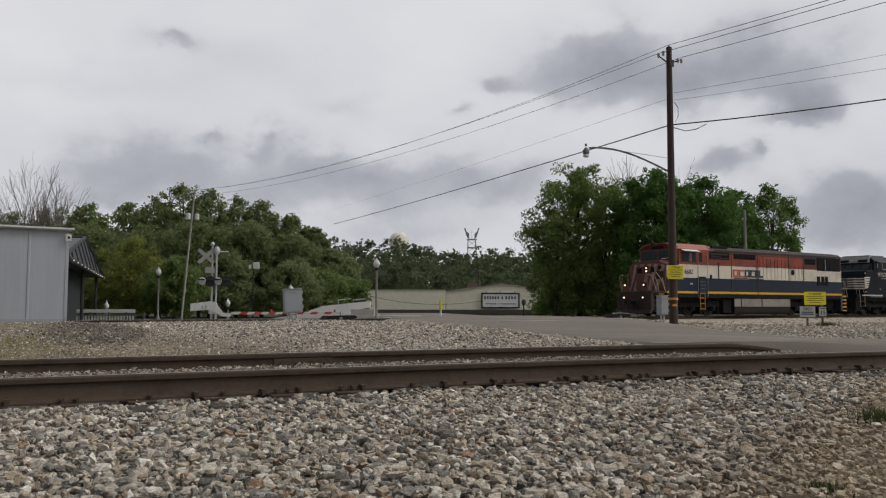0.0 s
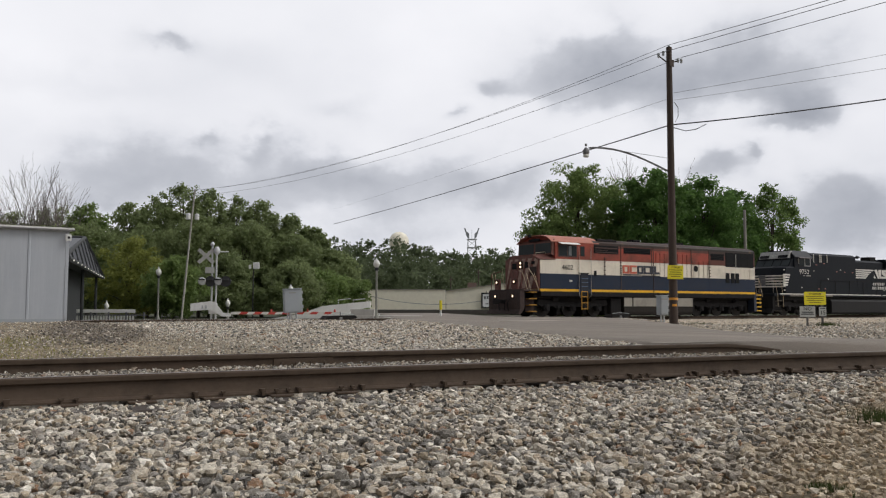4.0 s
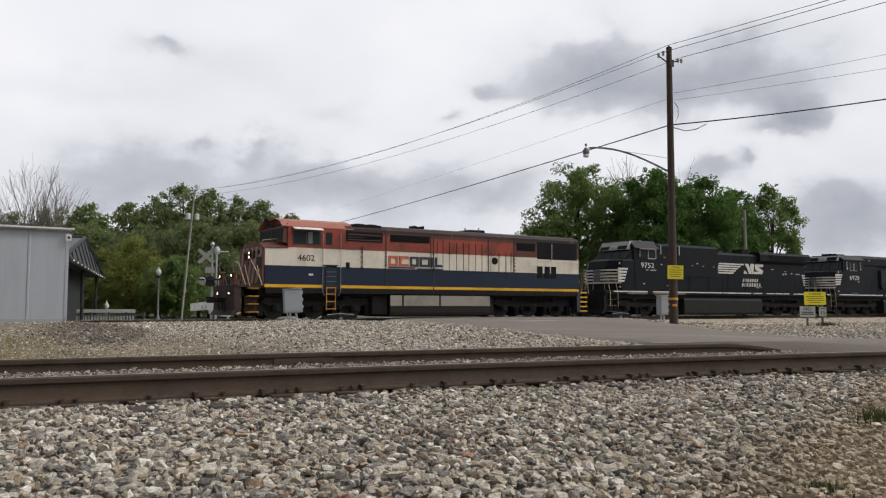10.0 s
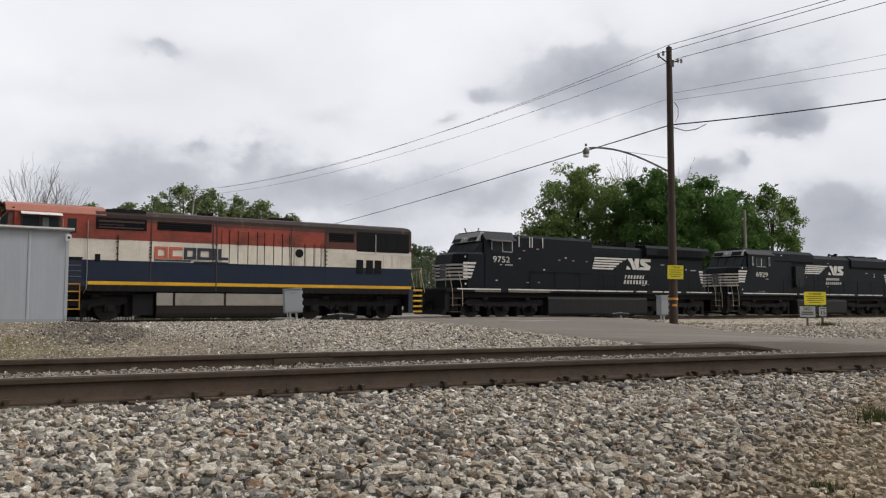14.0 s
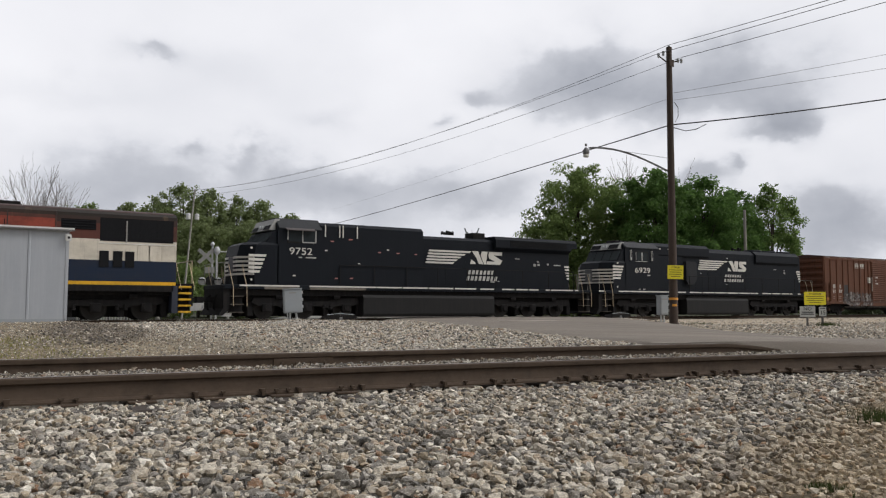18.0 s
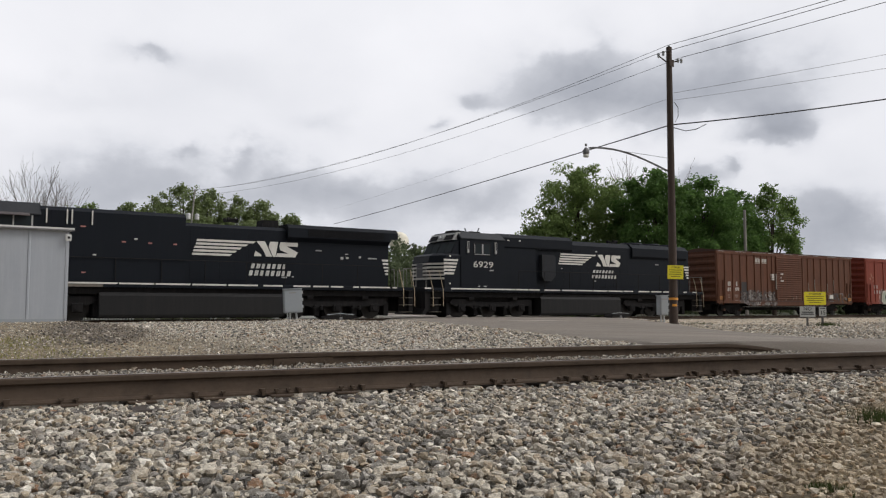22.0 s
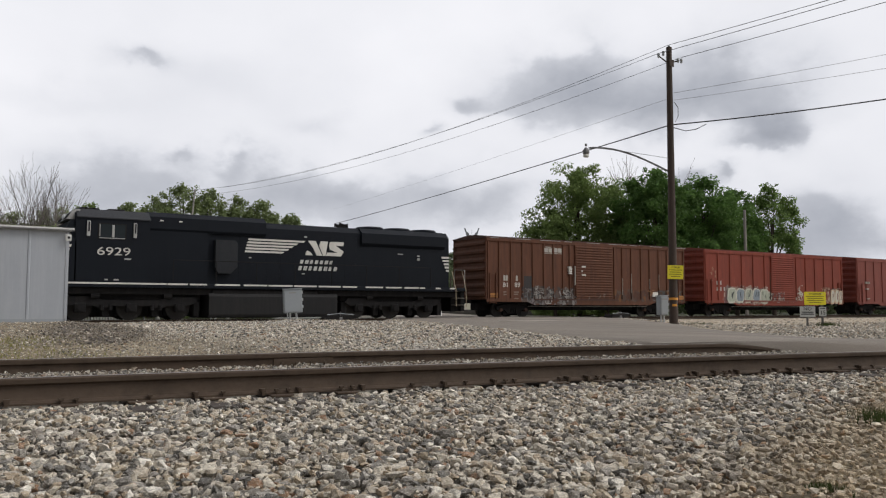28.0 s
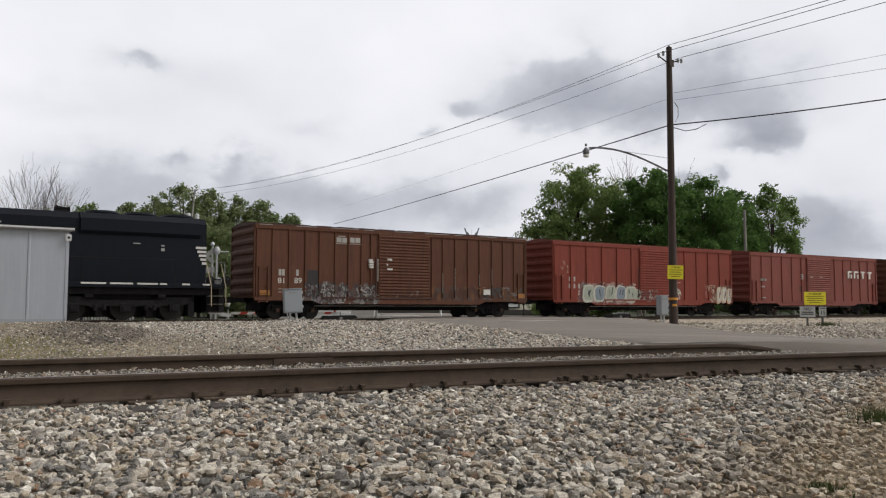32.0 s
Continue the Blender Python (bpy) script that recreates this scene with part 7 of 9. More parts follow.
for i, (x0, x1) in enumerate(((11.69, 12.23), (12.49, 13.1), (13.45, 13.96), (14.35, 14.91))):
    xm = (x0 + x1) / 2
    if i < 2:
        m_ = Shape().box(x0, x0 + 0.17, -1.605, -1.54, 2.78, 3.32).box(x0 + 0.17, x1, -1.605, -1.54, 3.2, 3.32).box(x1 - 0.17, x1, -1.605, -1.54, 2.78, 3.08)
    else:
        m_ = Shape().box(xm - 0.1, xm + 0.1, -1.605, -1.54, 2.76, 3.2).box(x0, x1, -1.605, -1.54, 3.2, 3.32)
    part("letter_mark", m_, M_WHITE, CAR_3, "white letter-sized mark")
for x, z, w, h in ((1.2, 2.4, 0.12, 0.16), (1.42, 2.4, 0.08, 0.16), (1.6, 2.4, 0.12, 0.16), (1.25, 1.95, 0.3, 0.1), (1.3, 1.2, 0.35, 0.08), (5.8, 2.86, 0.14, 0.1), (5.84, 2.72, 0.16, 0.1), (5.82, 2.58, 0.14, 0.09), (6.84, 2.74, 0.3, 0.06), (8.0, 2.76, 0.34, 0.05)):
    part("stencil", Shape().box(x, x + w, -1.65, -1.54, z, z + h), M_SPRAY_PALE, CAR_3)
part("rust_patch", Shape().box(5.66, 6.04, -1.548, -1.54, 1.7, 2.1), M_OXIDE_DARK, CAR_3, "dark rusty repair patch")
boxcar(114.932, 15.75, "dark brown boxcar at the end of the visible string", M_OXIDE, M_OXIDE_DARK, 6.4, 3.0, posts(0.2, 5.6, 7) + posts(9.8, 15.55, 8), 4)

# ---- beside the tracks ----
FRONT = -math.degrees(YAW)


def gz(x, y):
    return float(ground_height(x, y))


def relay_house():
    g = thing("relay_house", "grey metal signal relay house with white roof rim", "equipment shed")
    x0, x1, y0, y1, zb, zt = -0.9, 3.62, 23.86, 26.1, 0.1, 2.52
    part("wall", Shape().box(x0, x1, y0, y1, zb, zt, 0.01), M_RELAY, g)
    part("base_rail", Shape().box(x0 + 0.02, x1 - 0.02, y0 - 0.015, y1 + 0.015, zb - 0.05, zb + 0.07), M_GREY, g)
    for x in (-0.3, 0.42, 1.12, 1.88, 2.68):
        part("panel_seam", Shape().prism([(x - 0.035, y0), (x - 0.02, y0 - 0.02), (x + 0.02, y0 - 0.02), (x + 0.035, y0)], zb + 0.07, zt - 0.05, "z"), M_RELAY, g)
    part("corner_trim", Shape().box(x1 - 0.06, x1 + 0.015, y0 - 0.015, y0 + 0.05, zb + 0.03, zt), M_RELAY, g)
    roof = part("roof", Shape().prism([(y0 - 0.13, zt + 0.01), (y0 - 0.13, zt + 0.06), ((y0 + y1) / 2, zt + 0.14), (y1 + 0.13, zt + 0.06), (y1 + 0.13, zt + 0.01)], x0 - 0.1, x1 + 0.12, "x"), M_WHITE_STEEL, g, "white metal roof with thin rim")
    part("drip_edge", Shape().box(x0 - 0.11, x1 + 0.13, y0 - 0.14, y0 - 0.125, zt - 0.02, zt + 0.015), M_STEEL_DARK, roof)
    for z in (zt - 0.2,):
        lug = part("lifting_lug", Shape().box(x1 - 0.1, x1 + 0.05, y0 - 0.16, y0 - 0.135, z - 0.09, z + 0.09, 0.02), M_WHITE_STEEL, g, "white lifting lug")
        part("lug_hole", Shape().lathe(x1 - 0.02, y0 - 0.162, z, [(0.035, 0.0), (0.035, -0.004)], 12, "y"), M_INK, lug)


# the second, lighter colour streaks the wall to paint in its sheen
M_RELAY = paint("pale_grey_sheet_metal", (0.35, 0.37, 0.405), (0.45, 0.47, 0.5), 0.4, 0.5, 4, 0.1, True, 0.03, 0.5)


def equipment_box(x, y, w, d, h, leg, tilt, label):
    zb = gz(x, y)
    g = thing("junction_box", label, "junction box", at=pose(x, y, zb, 0, tilt, FRONT * 0.55))
    part("cabinet", Shape().box(-w / 2, w / 2, 0, d, leg, leg + h, 0.015), M_GREY, g)
    part("door", Shape().box(-w / 2 + 0.03, w / 2 - 0.03, -0.02, 0.0, leg + 0.04, leg + h - 0.05, 0.008), M_GREY, g, "flat grey door")
    part("nameplate", Shape().box(-0.13, 0.1, -0.026, -0.02, leg + h - 0.14, leg + h - 0.1), M_TREAD, g)
    part("top_cap", Shape().box(-w / 2 - 0.02, w / 2 + 0.02, -0.03, d + 0.02, leg + h, leg + h + 0.03, 0.008), M_GREY, g)
    for i in range(3):
        part("hinge", Shape().tube([(w / 2 + 0.015, -0.01, leg + h * (0.2 + 0.3 * i)), (w / 2 + 0.015, -0.01, leg + h * (0.2 + 0.3 * i) + 0.09)], 0.018, 6), M_STEEL, g)
    for dx in (-w * 0.2, w * 0.2):
        part("leg", Shape().tube([(dx, d / 2, -0.15), (dx * 0.8, d / 2, leg)], 0.035, 8), M_STEEL, g)
    part("conduit", Shape().tube([(-w * 0.35, d * 0.3, -0.1), (-w * 0.3, d * 0.3, leg)], 0.022, 6), M_STEEL, g)


def utility_pole(x, y, top, r0, r1, mat, label, lean=(0.0, 0.0)):
    zb = gz(x, y)
    g = thing("utility_pole", label, "utility pole")
    n = 9
    part("pole", Shape().tube([(x + lean[0] * i / n, y + lean[1] * i / n, zb - 0.3 + (top - zb + 0.3) * i / n) for i in range(n + 1)], r0, 14, r1), mat, g, "", 50)
    return g


def wire(a, b, sag, r, mat, label, n=18):
    pts = []
    for i in range(n + 1):
        u = i / n
        p = Vector(a).lerp(Vector(b), u)
        p.z -= 4 * sag * u * (1 - u)
        pts.append(p)
    ob = part("overhead_wire", Shape().tube(pts, r, 5), mat)
    tagged(ob, label=label, category="wire", group="overhead wires")


def pole_line():
    px, py = 21.7, 19.1
    g = utility_pole(px, py, 9.41, 0.15, 0.095, M_POLE, "tall dark creosoted wooden utility pole at the crossing")
    # short arms, pins and insulators near the top
    rx, ry = math.cos(YAW), -math.sin(YAW)
    for side, z0, dz in ((-1, 8.78, 0.32), (1, 8.82, 0.12)):
        part("brace", Shape().tube([(px, py, z0 + 0.05), (px + 0.34 * side * rx, py + 0.34 * side * ry, z0 + dz)], 0.022, 6), M_POLE, g)
    for k, (off, z) in enumerate(((-0.36, 9.05), (-0.2, 9.12), (0.0, 9.32), (0.3, 8.88), (0.42, 8.86))):
        part("insulator", Shape().lathe(px + off * rx, py + off * ry, z, [(0.02, 0), (0.05, 0.03), (0.03, 0.07), (0.055, 0.09), (0.03, 0.16)], 10), M_GREY, g)
    part("pin_plate", Shape().box(px - 0.12, px + 0.12, py - 0.12, py - 0.09, 8.72, 8.95, 0.01), M_POLE, g)
    part("ground_wire", Shape().tube([(px + 0.1, py - 0.1, 7.5), (px + 0.2, py - 0.18, 7.3), (px + 0.2, py - 0.18, 7.0), (px + 0.11, py - 0.11, 6.8)], 0.012, 5), M_WIRE, g)
    # bands and tags low down
    for z0, z1, half in ((0.74, 0.82, 1.0), (0.53, 0.61, 0.35)):
        s = Shape()
        k = 14
        vs = []
        for j in range(k):
            a = -math.pi * (0.5 + 0.5 * half) + math.pi * half * j / (k - 1) + math.radians(-33)
            vs += [(px + 0.152 * math.cos(a), py + 0.152 * math.sin(a), z0), (px + 0.152 * math.cos(a), py + 0.152 * math.sin(a), z1)]
        s.add(vs, [(2 * j, 2 * j + 1, 2 * j + 3, 2 * j + 2) for j in range(k - 1)])
        part("reflective_band", s, M_ORANGE_BAND, g, "orange reflective band")
    # street lamp on a curved arm
    arm = []
    for i in range(11):
        u = i / 10
        arm.append((px - 0.05 - u * 2.38, py + 0.08 + u * 1.35, 5.12 + 0.78 * math.sin(u * 1.75)))
    lamp = thing("street_lamp", "grey cobra-arm street lamp mounted on the wooden pole", "street lamp")
    part("arm", Shape().tube(arm, 0.032, 8), M_STEEL_DARK, lamp)
    hx, hy, hz = arm[-1]
    part("stay_wire", Shape().tube([(px, py, 5.55), (px - 1.2, py + 0.7, 5.75), (hx + 0.3, hy - 0.15, hz)], 0.008, 5), M_WIRE, lamp)
    part("head", Shape().lathe(hx - 0.08, hy + 0.05, hz - 0.12, [(0.09, -0.1), (0.115, -0.06), (0.115, 0.03), (0.06, 0.1), (0.03, 0.14)], 14), M_STEEL_DARK, lamp, smooth=40)
    part("globe", Shape().lathe(hx - 0.08, hy + 0.05, hz - 0.32, [(0.08, 0.0), (0.105, 0.04), (0.09, 0.1)], 14), M_LAMP_GLASS, lamp, "clear refractor glass", 40)
    part("photocell", Shape().lathe(hx - 0.08, hy + 0.05, hz + 0.06, [(0.04, 0), (0.04, 0.08)], 10), M_STEEL_DARK, lamp)
    # yellow notice on the pole
    notice = thing("notice_sign", "yellow attention notice fixed to the wooden pole", "sign", "attention notices", at=pose(px - 0.08, py - 0.17, 1.44, 0, 1.5, FRONT))
    sign_board(notice, 0.53, 0.46, 0.0, M_SIGN_YELLOW, "ATTENTION")
    # main wires run to the pole down the line and to one behind the viewer
    lp = (17.4, 59.75)
    for off, z, zl, dxl in ((-0.36, 9.2, 8.85, -0.4), (0.0, 9.5, 8.95, 0.0), (0.42, 9.06, 8.6, 0.4)):
        a = (px + off * rx, py + off * ry, z)
        wire(a, (lp[0] + dxl, lp[1], zl), 0.97 if off == 0.0 else 0.85, 0.0075, M_WIRE, "long dark power line sagging between poles", 26)
        wire(a, (21.5 + off * 2, -36.0, 9.45 if off > 0 else 9.3), 0.7, 0.01, M_WIRE, "long dark power line sagging between poles", 26)
    wire((px, py, 6.71), (34.6, 72.5, 8.5), 0.12, 0.022, M_WIRE, "thick dark communication cable")
    wire((px, py, 6.71), (28.3, 12.3, 7.56), 0.1, 0.022, M_WIRE, "thick dark communication cable")
    part_loop = Shape().tube([(px + 0.1, py - 0.06, 6.62), (px + 0.4, py - 0.3, 6.5), (px + 0.7, py - 0.5, 6.55), (px + 0.95, py - 0.75, 6.72)], 0.014, 6)
    part("drip_loop", part_loop, M_WIRE, g)
    for z, e in ((7.8, 9.4), (7.55, 8.75)):
        wire((px, py, z), (30.0, 8.0, e), 0.1, 0.006, M_WIRE_ALU, "thin pale service wire")
    wire((px, py, 7.64), (40.0, 84.0, 11.4), 0.1, 0.005, M_WIRE_ALU, "thin pale service wire", 24)


M_BLADE = paint("weathered_blade_metal", (0.36, 0.36, 0.34), (0.15, 0.14, 0.13), 0.7, 0.5, 9)
M_ORANGE_BAND = paint("orange_reflective_band", (0.7, 0.3, 0.03), (0.3, 0.15, 0.05), 0.5, 0.2, 10)
M_STEEL_DARK = paint("dull_steel", (0.16, 0.16, 0.165), (0.1, 0.09, 0.08), 0.6, 0.3, 12, 0.3)
M_LAMP_GLASS = paint("frosted_lamp_glass", (0.62, 0.62, 0.58), (0.4, 0.38, 0.33), 0.25, 0.2, 8)
M_POST = paint("tarnished_sign_post", (0.11, 0.105, 0.1), (0.06, 0.05, 0.045), 0.7, 0.3, 12)


def sign_board(g, w, h, z, mat, head="", lines=4, ink=None):
    """A flat plate that faces -y with its writing; lines that nobody could read are bars."""
    ink = ink or M_INK
    p = part("plate", Shape().box(-w / 2, w / 2, -0.006, 0.004, z, z + h, 0.002), mat, g)
    if head:
        lettering(head, h * 0.17, ink, p, pose(0, -0.0075, z + h * 0.84) @ FACE, "heading", 0.003, min(1.0, w * 5.2 / (h * len(head))))
    for i in range(lines):
        lw = w * (0.82, 0.7, 0.78, 0.55)[i % 4]
        zz = z + h * (0.66 - 0.155 * i)
        part("text_line", Shape().box(-lw / 2, lw / 2, -0.0085, -0.006, zz - h * 0.019, zz + h * 0.019), ink, p)
    return p


def track_signs():
    sx, sy = 22.04, 14.4
    zb = gz(sx, sy)
    rx, ry = math.cos(YAW), -math.sin(YAW)
    a = thing("notice_sign", "yellow attention notice and white no-entry plate on a steel post", "sign", "attention notices", at=pose(sx, sy, zb, 0, 0, FRONT))
    part("post", Shape().box(-0.025, 0.025, 0.006, 0.04, -0.2, 0.95), M_POST, a)
    sign_board(a, 0.45, 0.31, 0.24 - zb - 0.02, M_SIGN_GREY, "", 0)
    lettering("NO", 0.15, M_INK, a, pose(0, -0.009, 0.455 - zb) @ FACE, "heading", 0.005)
    for i, w in enumerate((0.38, 0.34)):
        part("text_line", Shape().box(-w / 2, w / 2, -0.0085, -0.006, 0.30 - zb + 0.055 * i - 0.01, 0.33 - zb + 0.055 * i - 0.01), M_INK, a)
    b = thing("speed_sign", "small white speed plate on a thin steel post", "sign", at=pose(sx + 0.44 * rx, sy + 0.44 * ry, gz(sx + 0.44 * rx, sy + 0.44 * ry), 0, 0, FRONT))
    part("post", Shape().box(-0.025, 0.025, 0.006, 0.04, -0.2, 0.9), M_POST, b)
    sign_board(b, 0.21, 0.27, 0.24 - zb, M_SIGN_GREY, "", 0)
    lettering("15", 0.17, M_INK, b, pose(0, -0.009, 0.34 - zb) @ FACE, "number", 0.006)
    part("text_line", Shape().box(-0.07, 0.07, -0.0085, -0.006, 0.455 - zb, 0.48 - zb), M_INK, b)
    c = thing("notice_sign", "yellow attention notice above the smaller white plates", "sign", "attention notices", at=pose(sx + 0.21 * rx, sy + 0.21 * ry - 0.02, zb, 0, 0, FRONT))
    sign_board(c, 0.63, 0.38, 0.57 - zb, M_SIGN_YELLOW, "ATTENTION")
    for x in (-0.2, 0.2):
        part("bolt", Shape().lathe(x, -0.006, 0.9 - zb, [(0.012, 0), (0.012, -0.008)], 8, "y"), M_STEEL, c)
    part("backing_rail", Shape().box(-0.25, 0.25, 0.004, 0.03, 0.72 - zb, 0.76 - zb), M_STEEL, c)


def rail_greaser(x, y):
    """A low trackside plate with two thin arms and a marker stub."""
    z = -0.11
    down = gz(x, y) - z - 0.05
    g = thing("rail_greaser", "low dark trackside device with thin steel arms", "track device", "rail greasers", at=pose(x, y, z, 0, 0, 4))
    part("pan", Shape().prism([(-0.75, 0.08), (-0.6, 0.2), (0.75, 0.22), (0.9, 0.12), (0.6, 0.04), (-0.6, 0.04)], -0.3, 0.3), M_BLACK_DULL, g)
    for s in (-1, 1):
        part("arm", Shape().tube([(0.0, -0.25, 0.3), (0.7 * s, -0.3, 0.25)], 0.016, 6), M_GREY, g, "grey steel arm")
    part("stub", Shape().tube([(0.0, -0.25, 0.0), (0.0, -0.25, 0.38)], 0.024, 8), M_STEEL_DARK, g)
    part("foot", Shape().box(-0.08, 0.08, -0.34, -0.16, down, 0.14, 0.01), M_STEEL_DARK, g)
    for s in (-0.6, 0.6):
        part("leg", Shape().box(s - 0.04, s + 0.04, -0.2, 0.2, down, 0.1), M_BLACK_DULL, g)


def crossing_gate():
    x, y = 14.4, 45.5
    z = gz(x, y)
    g = thing("crossing_gate", "crossing signal with crossbuck, lamps and lowered red-white gate arm", "crossing signal", at=pose(x, y, z, 0, 0, FRONT + 8))
    part("base", Shape().box(-0.3, 0.3, -0.3, 0.3, -0.2, 0.12, 0.02), M_CONCRETE, g)
    for dx in (-0.09, 0.14):
        part("mast", Shape().tube([(dx, 0, 0.1), (dx, 0, 4.3 if dx < 0 else 4.05)], 0.055, 10), M_STEEL, g, "silver signal mast", 40)
    part("bell", Shape().lathe(-0.09, 0, 4.3, [(0.03, 0), (0.07, 0.06), (0.12, 0.1), (0.12, 0.14), (0.03, 0.28)], 12), M_STEEL, g)
    part("cross_bracket", Shape().tube([(-0.35, 0.05, 4.0), (0.8, -0.05, 4.02)], 0.03, 6), M_WHITE_STEEL, g)
    part("bell_housing", Shape().lathe(0.16, -0.05, 4.05, [(0.08, -0.2), (0.16, -0.1), (0.16, 0.1), (0.08, 0.24)], 12), M_STEEL, g, smooth=40)
    for a in (-42, 42):
        ca, sa = math.cos(radians(a)), math.sin(radians(a))
        b = Shape()
        L, h = 0.55, 0.1
        cx, cz = -0.42, 3.76
        pts = [(cx + L * ca - h * sa, cz + L * sa + h * ca), (cx + L * ca + h * sa, cz + L * sa - h * ca), (cx - L * ca + h * sa, cz - L * sa - h * ca), (cx - L * ca - h * sa, cz - L * sa + h * ca)]
        part("crossbuck_blade", b.prism(pts, -0.1 - (0.012 if a > 0 else 0), -0.09 - (0.012 if a > 0 else 0)), M_BLADE, g, "pale crossbuck blade")
    part("track_plate", Shape().box(-0.45, 0.05, -0.1, -0.085, 2.8, 3.15, 0.01), M_BLADE, g)
    part("lamp_bar", Shape().tube([(-0.85, 0.04, 2.35), (0.95, 0.04, 2.4)], 0.03, 8), M_STEEL, g)
    for lx, col in ((-0.6, True), (0.26, True), (-0.16, False), (0.66, False)):
        h = part("signal_lamp", Shape().lathe(lx, -0.12, 2.36, [(0.3, 0.0), (0.3, 0.03), (0.12, 0.06)] if not col else [(0.17, -0.1), (0.22, 0.02), (0.12, 0.22)], 18, "y"), M_INK if not col else M_STEEL, g, "round signal lamp", 40)
        part("hood", Shape().prism([(lx - 0.15, 2.5), (lx + 0.15, 2.5), (lx + 0.17, 2.42), (lx - 0.17, 2.42)], -0.36, -0.1), M_INK, h)
    # drive, counterweight and arm
    part("gate_drive", Shape().box(-0.2, 0.25, -0.35, 0.0, 0.55, 1.15, 0.03), M_WHITE_STEEL, g)
    part("counterweight", Shape().prism([(-1.15, 0.72), (-1.15, 1.12), (-0.15, 1.25), (0.15, 1.22), (0.6, 0.62), (1.0, 0.58), (1.0, 0.42), (0.55, 0.42), (-0.1, 0.78)], -0.42, -0.36), M_WHITE_STEEL, g, "white counterweight support")
    for wx in (-0.55, -0.35):
        part("weight_bolt", Shape().box(wx, wx + 0.06, -0.45, -0.42, 0.85, 1.02), M_GREY, g)
    x0 = 0.95
    i = 0
    while x0 < 6.8:
        w = 0.39 if i % 2 else (0.5 if i == 0 else 0.38)
        x1 = min(x0 + w, 6.9)
        part("arm_segment", Shape().prism([(x0, 0.53), (x1, 0.53), (x1 + 0.12, 0.67), (x0 + 0.12, 0.67)], -0.43, -0.39), M_RED if i % 2 else M_WHITE, g, "red arm stripe" if i % 2 else "white arm stripe")
        x0 += w
        i += 1
    for lx in (3.2, 5.2, 6.7):
        part("arm_light", Shape().lathe(lx, -0.41, 0.66, [(0.06, 0), (0.05, 0.12), (0.02, 0.16)], 10), M_RED, g, "red arm lamp")


def lamp_post(x, y, h, globe=0.2, label="ornamental grey lamp post with white acorn globe"):
    z = gz(x, y)
    g = thing("lamp_post", label, "lamp post", "park lamps", at=pose(x, y, z))
    part("post", Shape().lathe(0, 0, 0, [(0.16, -0.1), (0.16, 0.25), (0.1, 0.4), (0.075, 0.6), (0.062, h - 0.75), (0.1, h - 0.7), (0.06, h - 0.62)], 12), M_LAMP_POST, g, "", 40)
    part("collar", Shape().lathe(0, 0, h - 0.62, [(0.09, -0.15), (0.12, 0.0), (0.1, 0.05)], 12), M_INK, g)
    part("globe", Shape().lathe(0, 0, h - 0.58, [(0.09, 0.0), (globe, 0.16), (globe * 1.02, 0.28), (globe * 0.7, 0.44), (globe * 0.35, 0.5)], 14), M_LAMP_GLASS, g, "white acorn globe", 50)
    part("finial", Shape().lathe(0, 0, h - 0.08, [(globe * 0.4, 0.0), (0.04, 0.05), (0.02, 0.14)], 10), M_WHITE_STEEL, g)


M_LAMP_POST = paint("pale_grey_lamp_post", (0.27, 0.265, 0.235), (0.15, 0.145, 0.125), 0.6, 0.2, 10)

relay_house()
equipment_box(11.1, 26.3, 0.62, 0.36, 0.8, 0.22, -3.2, "grey metal junction box leaning on short legs in gravel")
equipment_box(23.95, 21.52, 0.34, 0.3, 0.72, 0.28, 0, "narrow grey junction box on legs beside the pole")
pole_line()
track_signs()
rail_greaser(16.55, 34.2)
rail_greaser(33.9, 34.0)
crossing_gate()
lamp_post(15.49, 61.75, 3.95)
lamp_post(25.44, 46.88, 4.05, 0.22)
lamp_post(12.36, 63.79, 1.45, 0.17, "short lamp post with white globe behind the fence")
lamp_post(20.4, 60.92, 1.75, 0.18, "short lamp post with white globe beside the gate")
lamp_post(35.51, 84.62, 3.9, 0.25)
lamp_post(23.5, 56.3, 2.75, 0.18, "ornamental lamp post with white globe behind the gate arm")

# ---- beyond the train ----
M_BEIGE = paint("beige_metal_siding", (0.9, 0.83, 0.69), (0.8, 0.73, 0.6), 0.7, 0.12, 6)
M_BEIGE_ROOF = paint("beige_roof_trim", (0.4, 0.36, 0.31), (0.22, 0.2, 0.18), 0.7, 0.3, 6)
M_PLINTH = paint("dark_wall_plinth", (0.09, 0.08, 0.07), (0.05, 0.045, 0.04), 0.9, 0.3, 8)
M_POLE_PALE = paint("bleached_pole_wood", (0.42, 0.4, 0.36), (0.12, 0.1, 0.09), 0.9, 0.5, 30)
M_SLATE = paint("black_metal_roof", (0.045, 0.048, 0.06), (0.03, 0.03, 0.035), 0.55, 0.2, 8)
M_DARK_WALL = paint("dark_pavilion_wall", (0.03, 0.033, 0.034), (0.02, 0.02, 0.02), 0.8, 0.2, 8)
M_BULB = lamp_material("warm_white_bulb", (1.0, 0.95, 0.85), 0.9)
M_SIGN_GREYINK = paint("grey_sign_lettering", (0.075, 0.075, 0.085), (0.12, 0.12, 0.12), 0.6, 0.2, 8)
M_WHITE_WALL = paint("white_painted_concrete", (0.82, 0.81, 0.78), (0.5, 0.48, 0.45), 0.8, 0.2, 8)
M_SIGN_BOARD = paint("bright_white_signboard", (0.92, 0.93, 0.95), (0.8, 0.8, 0.82), 0.6, 0.1, 8)
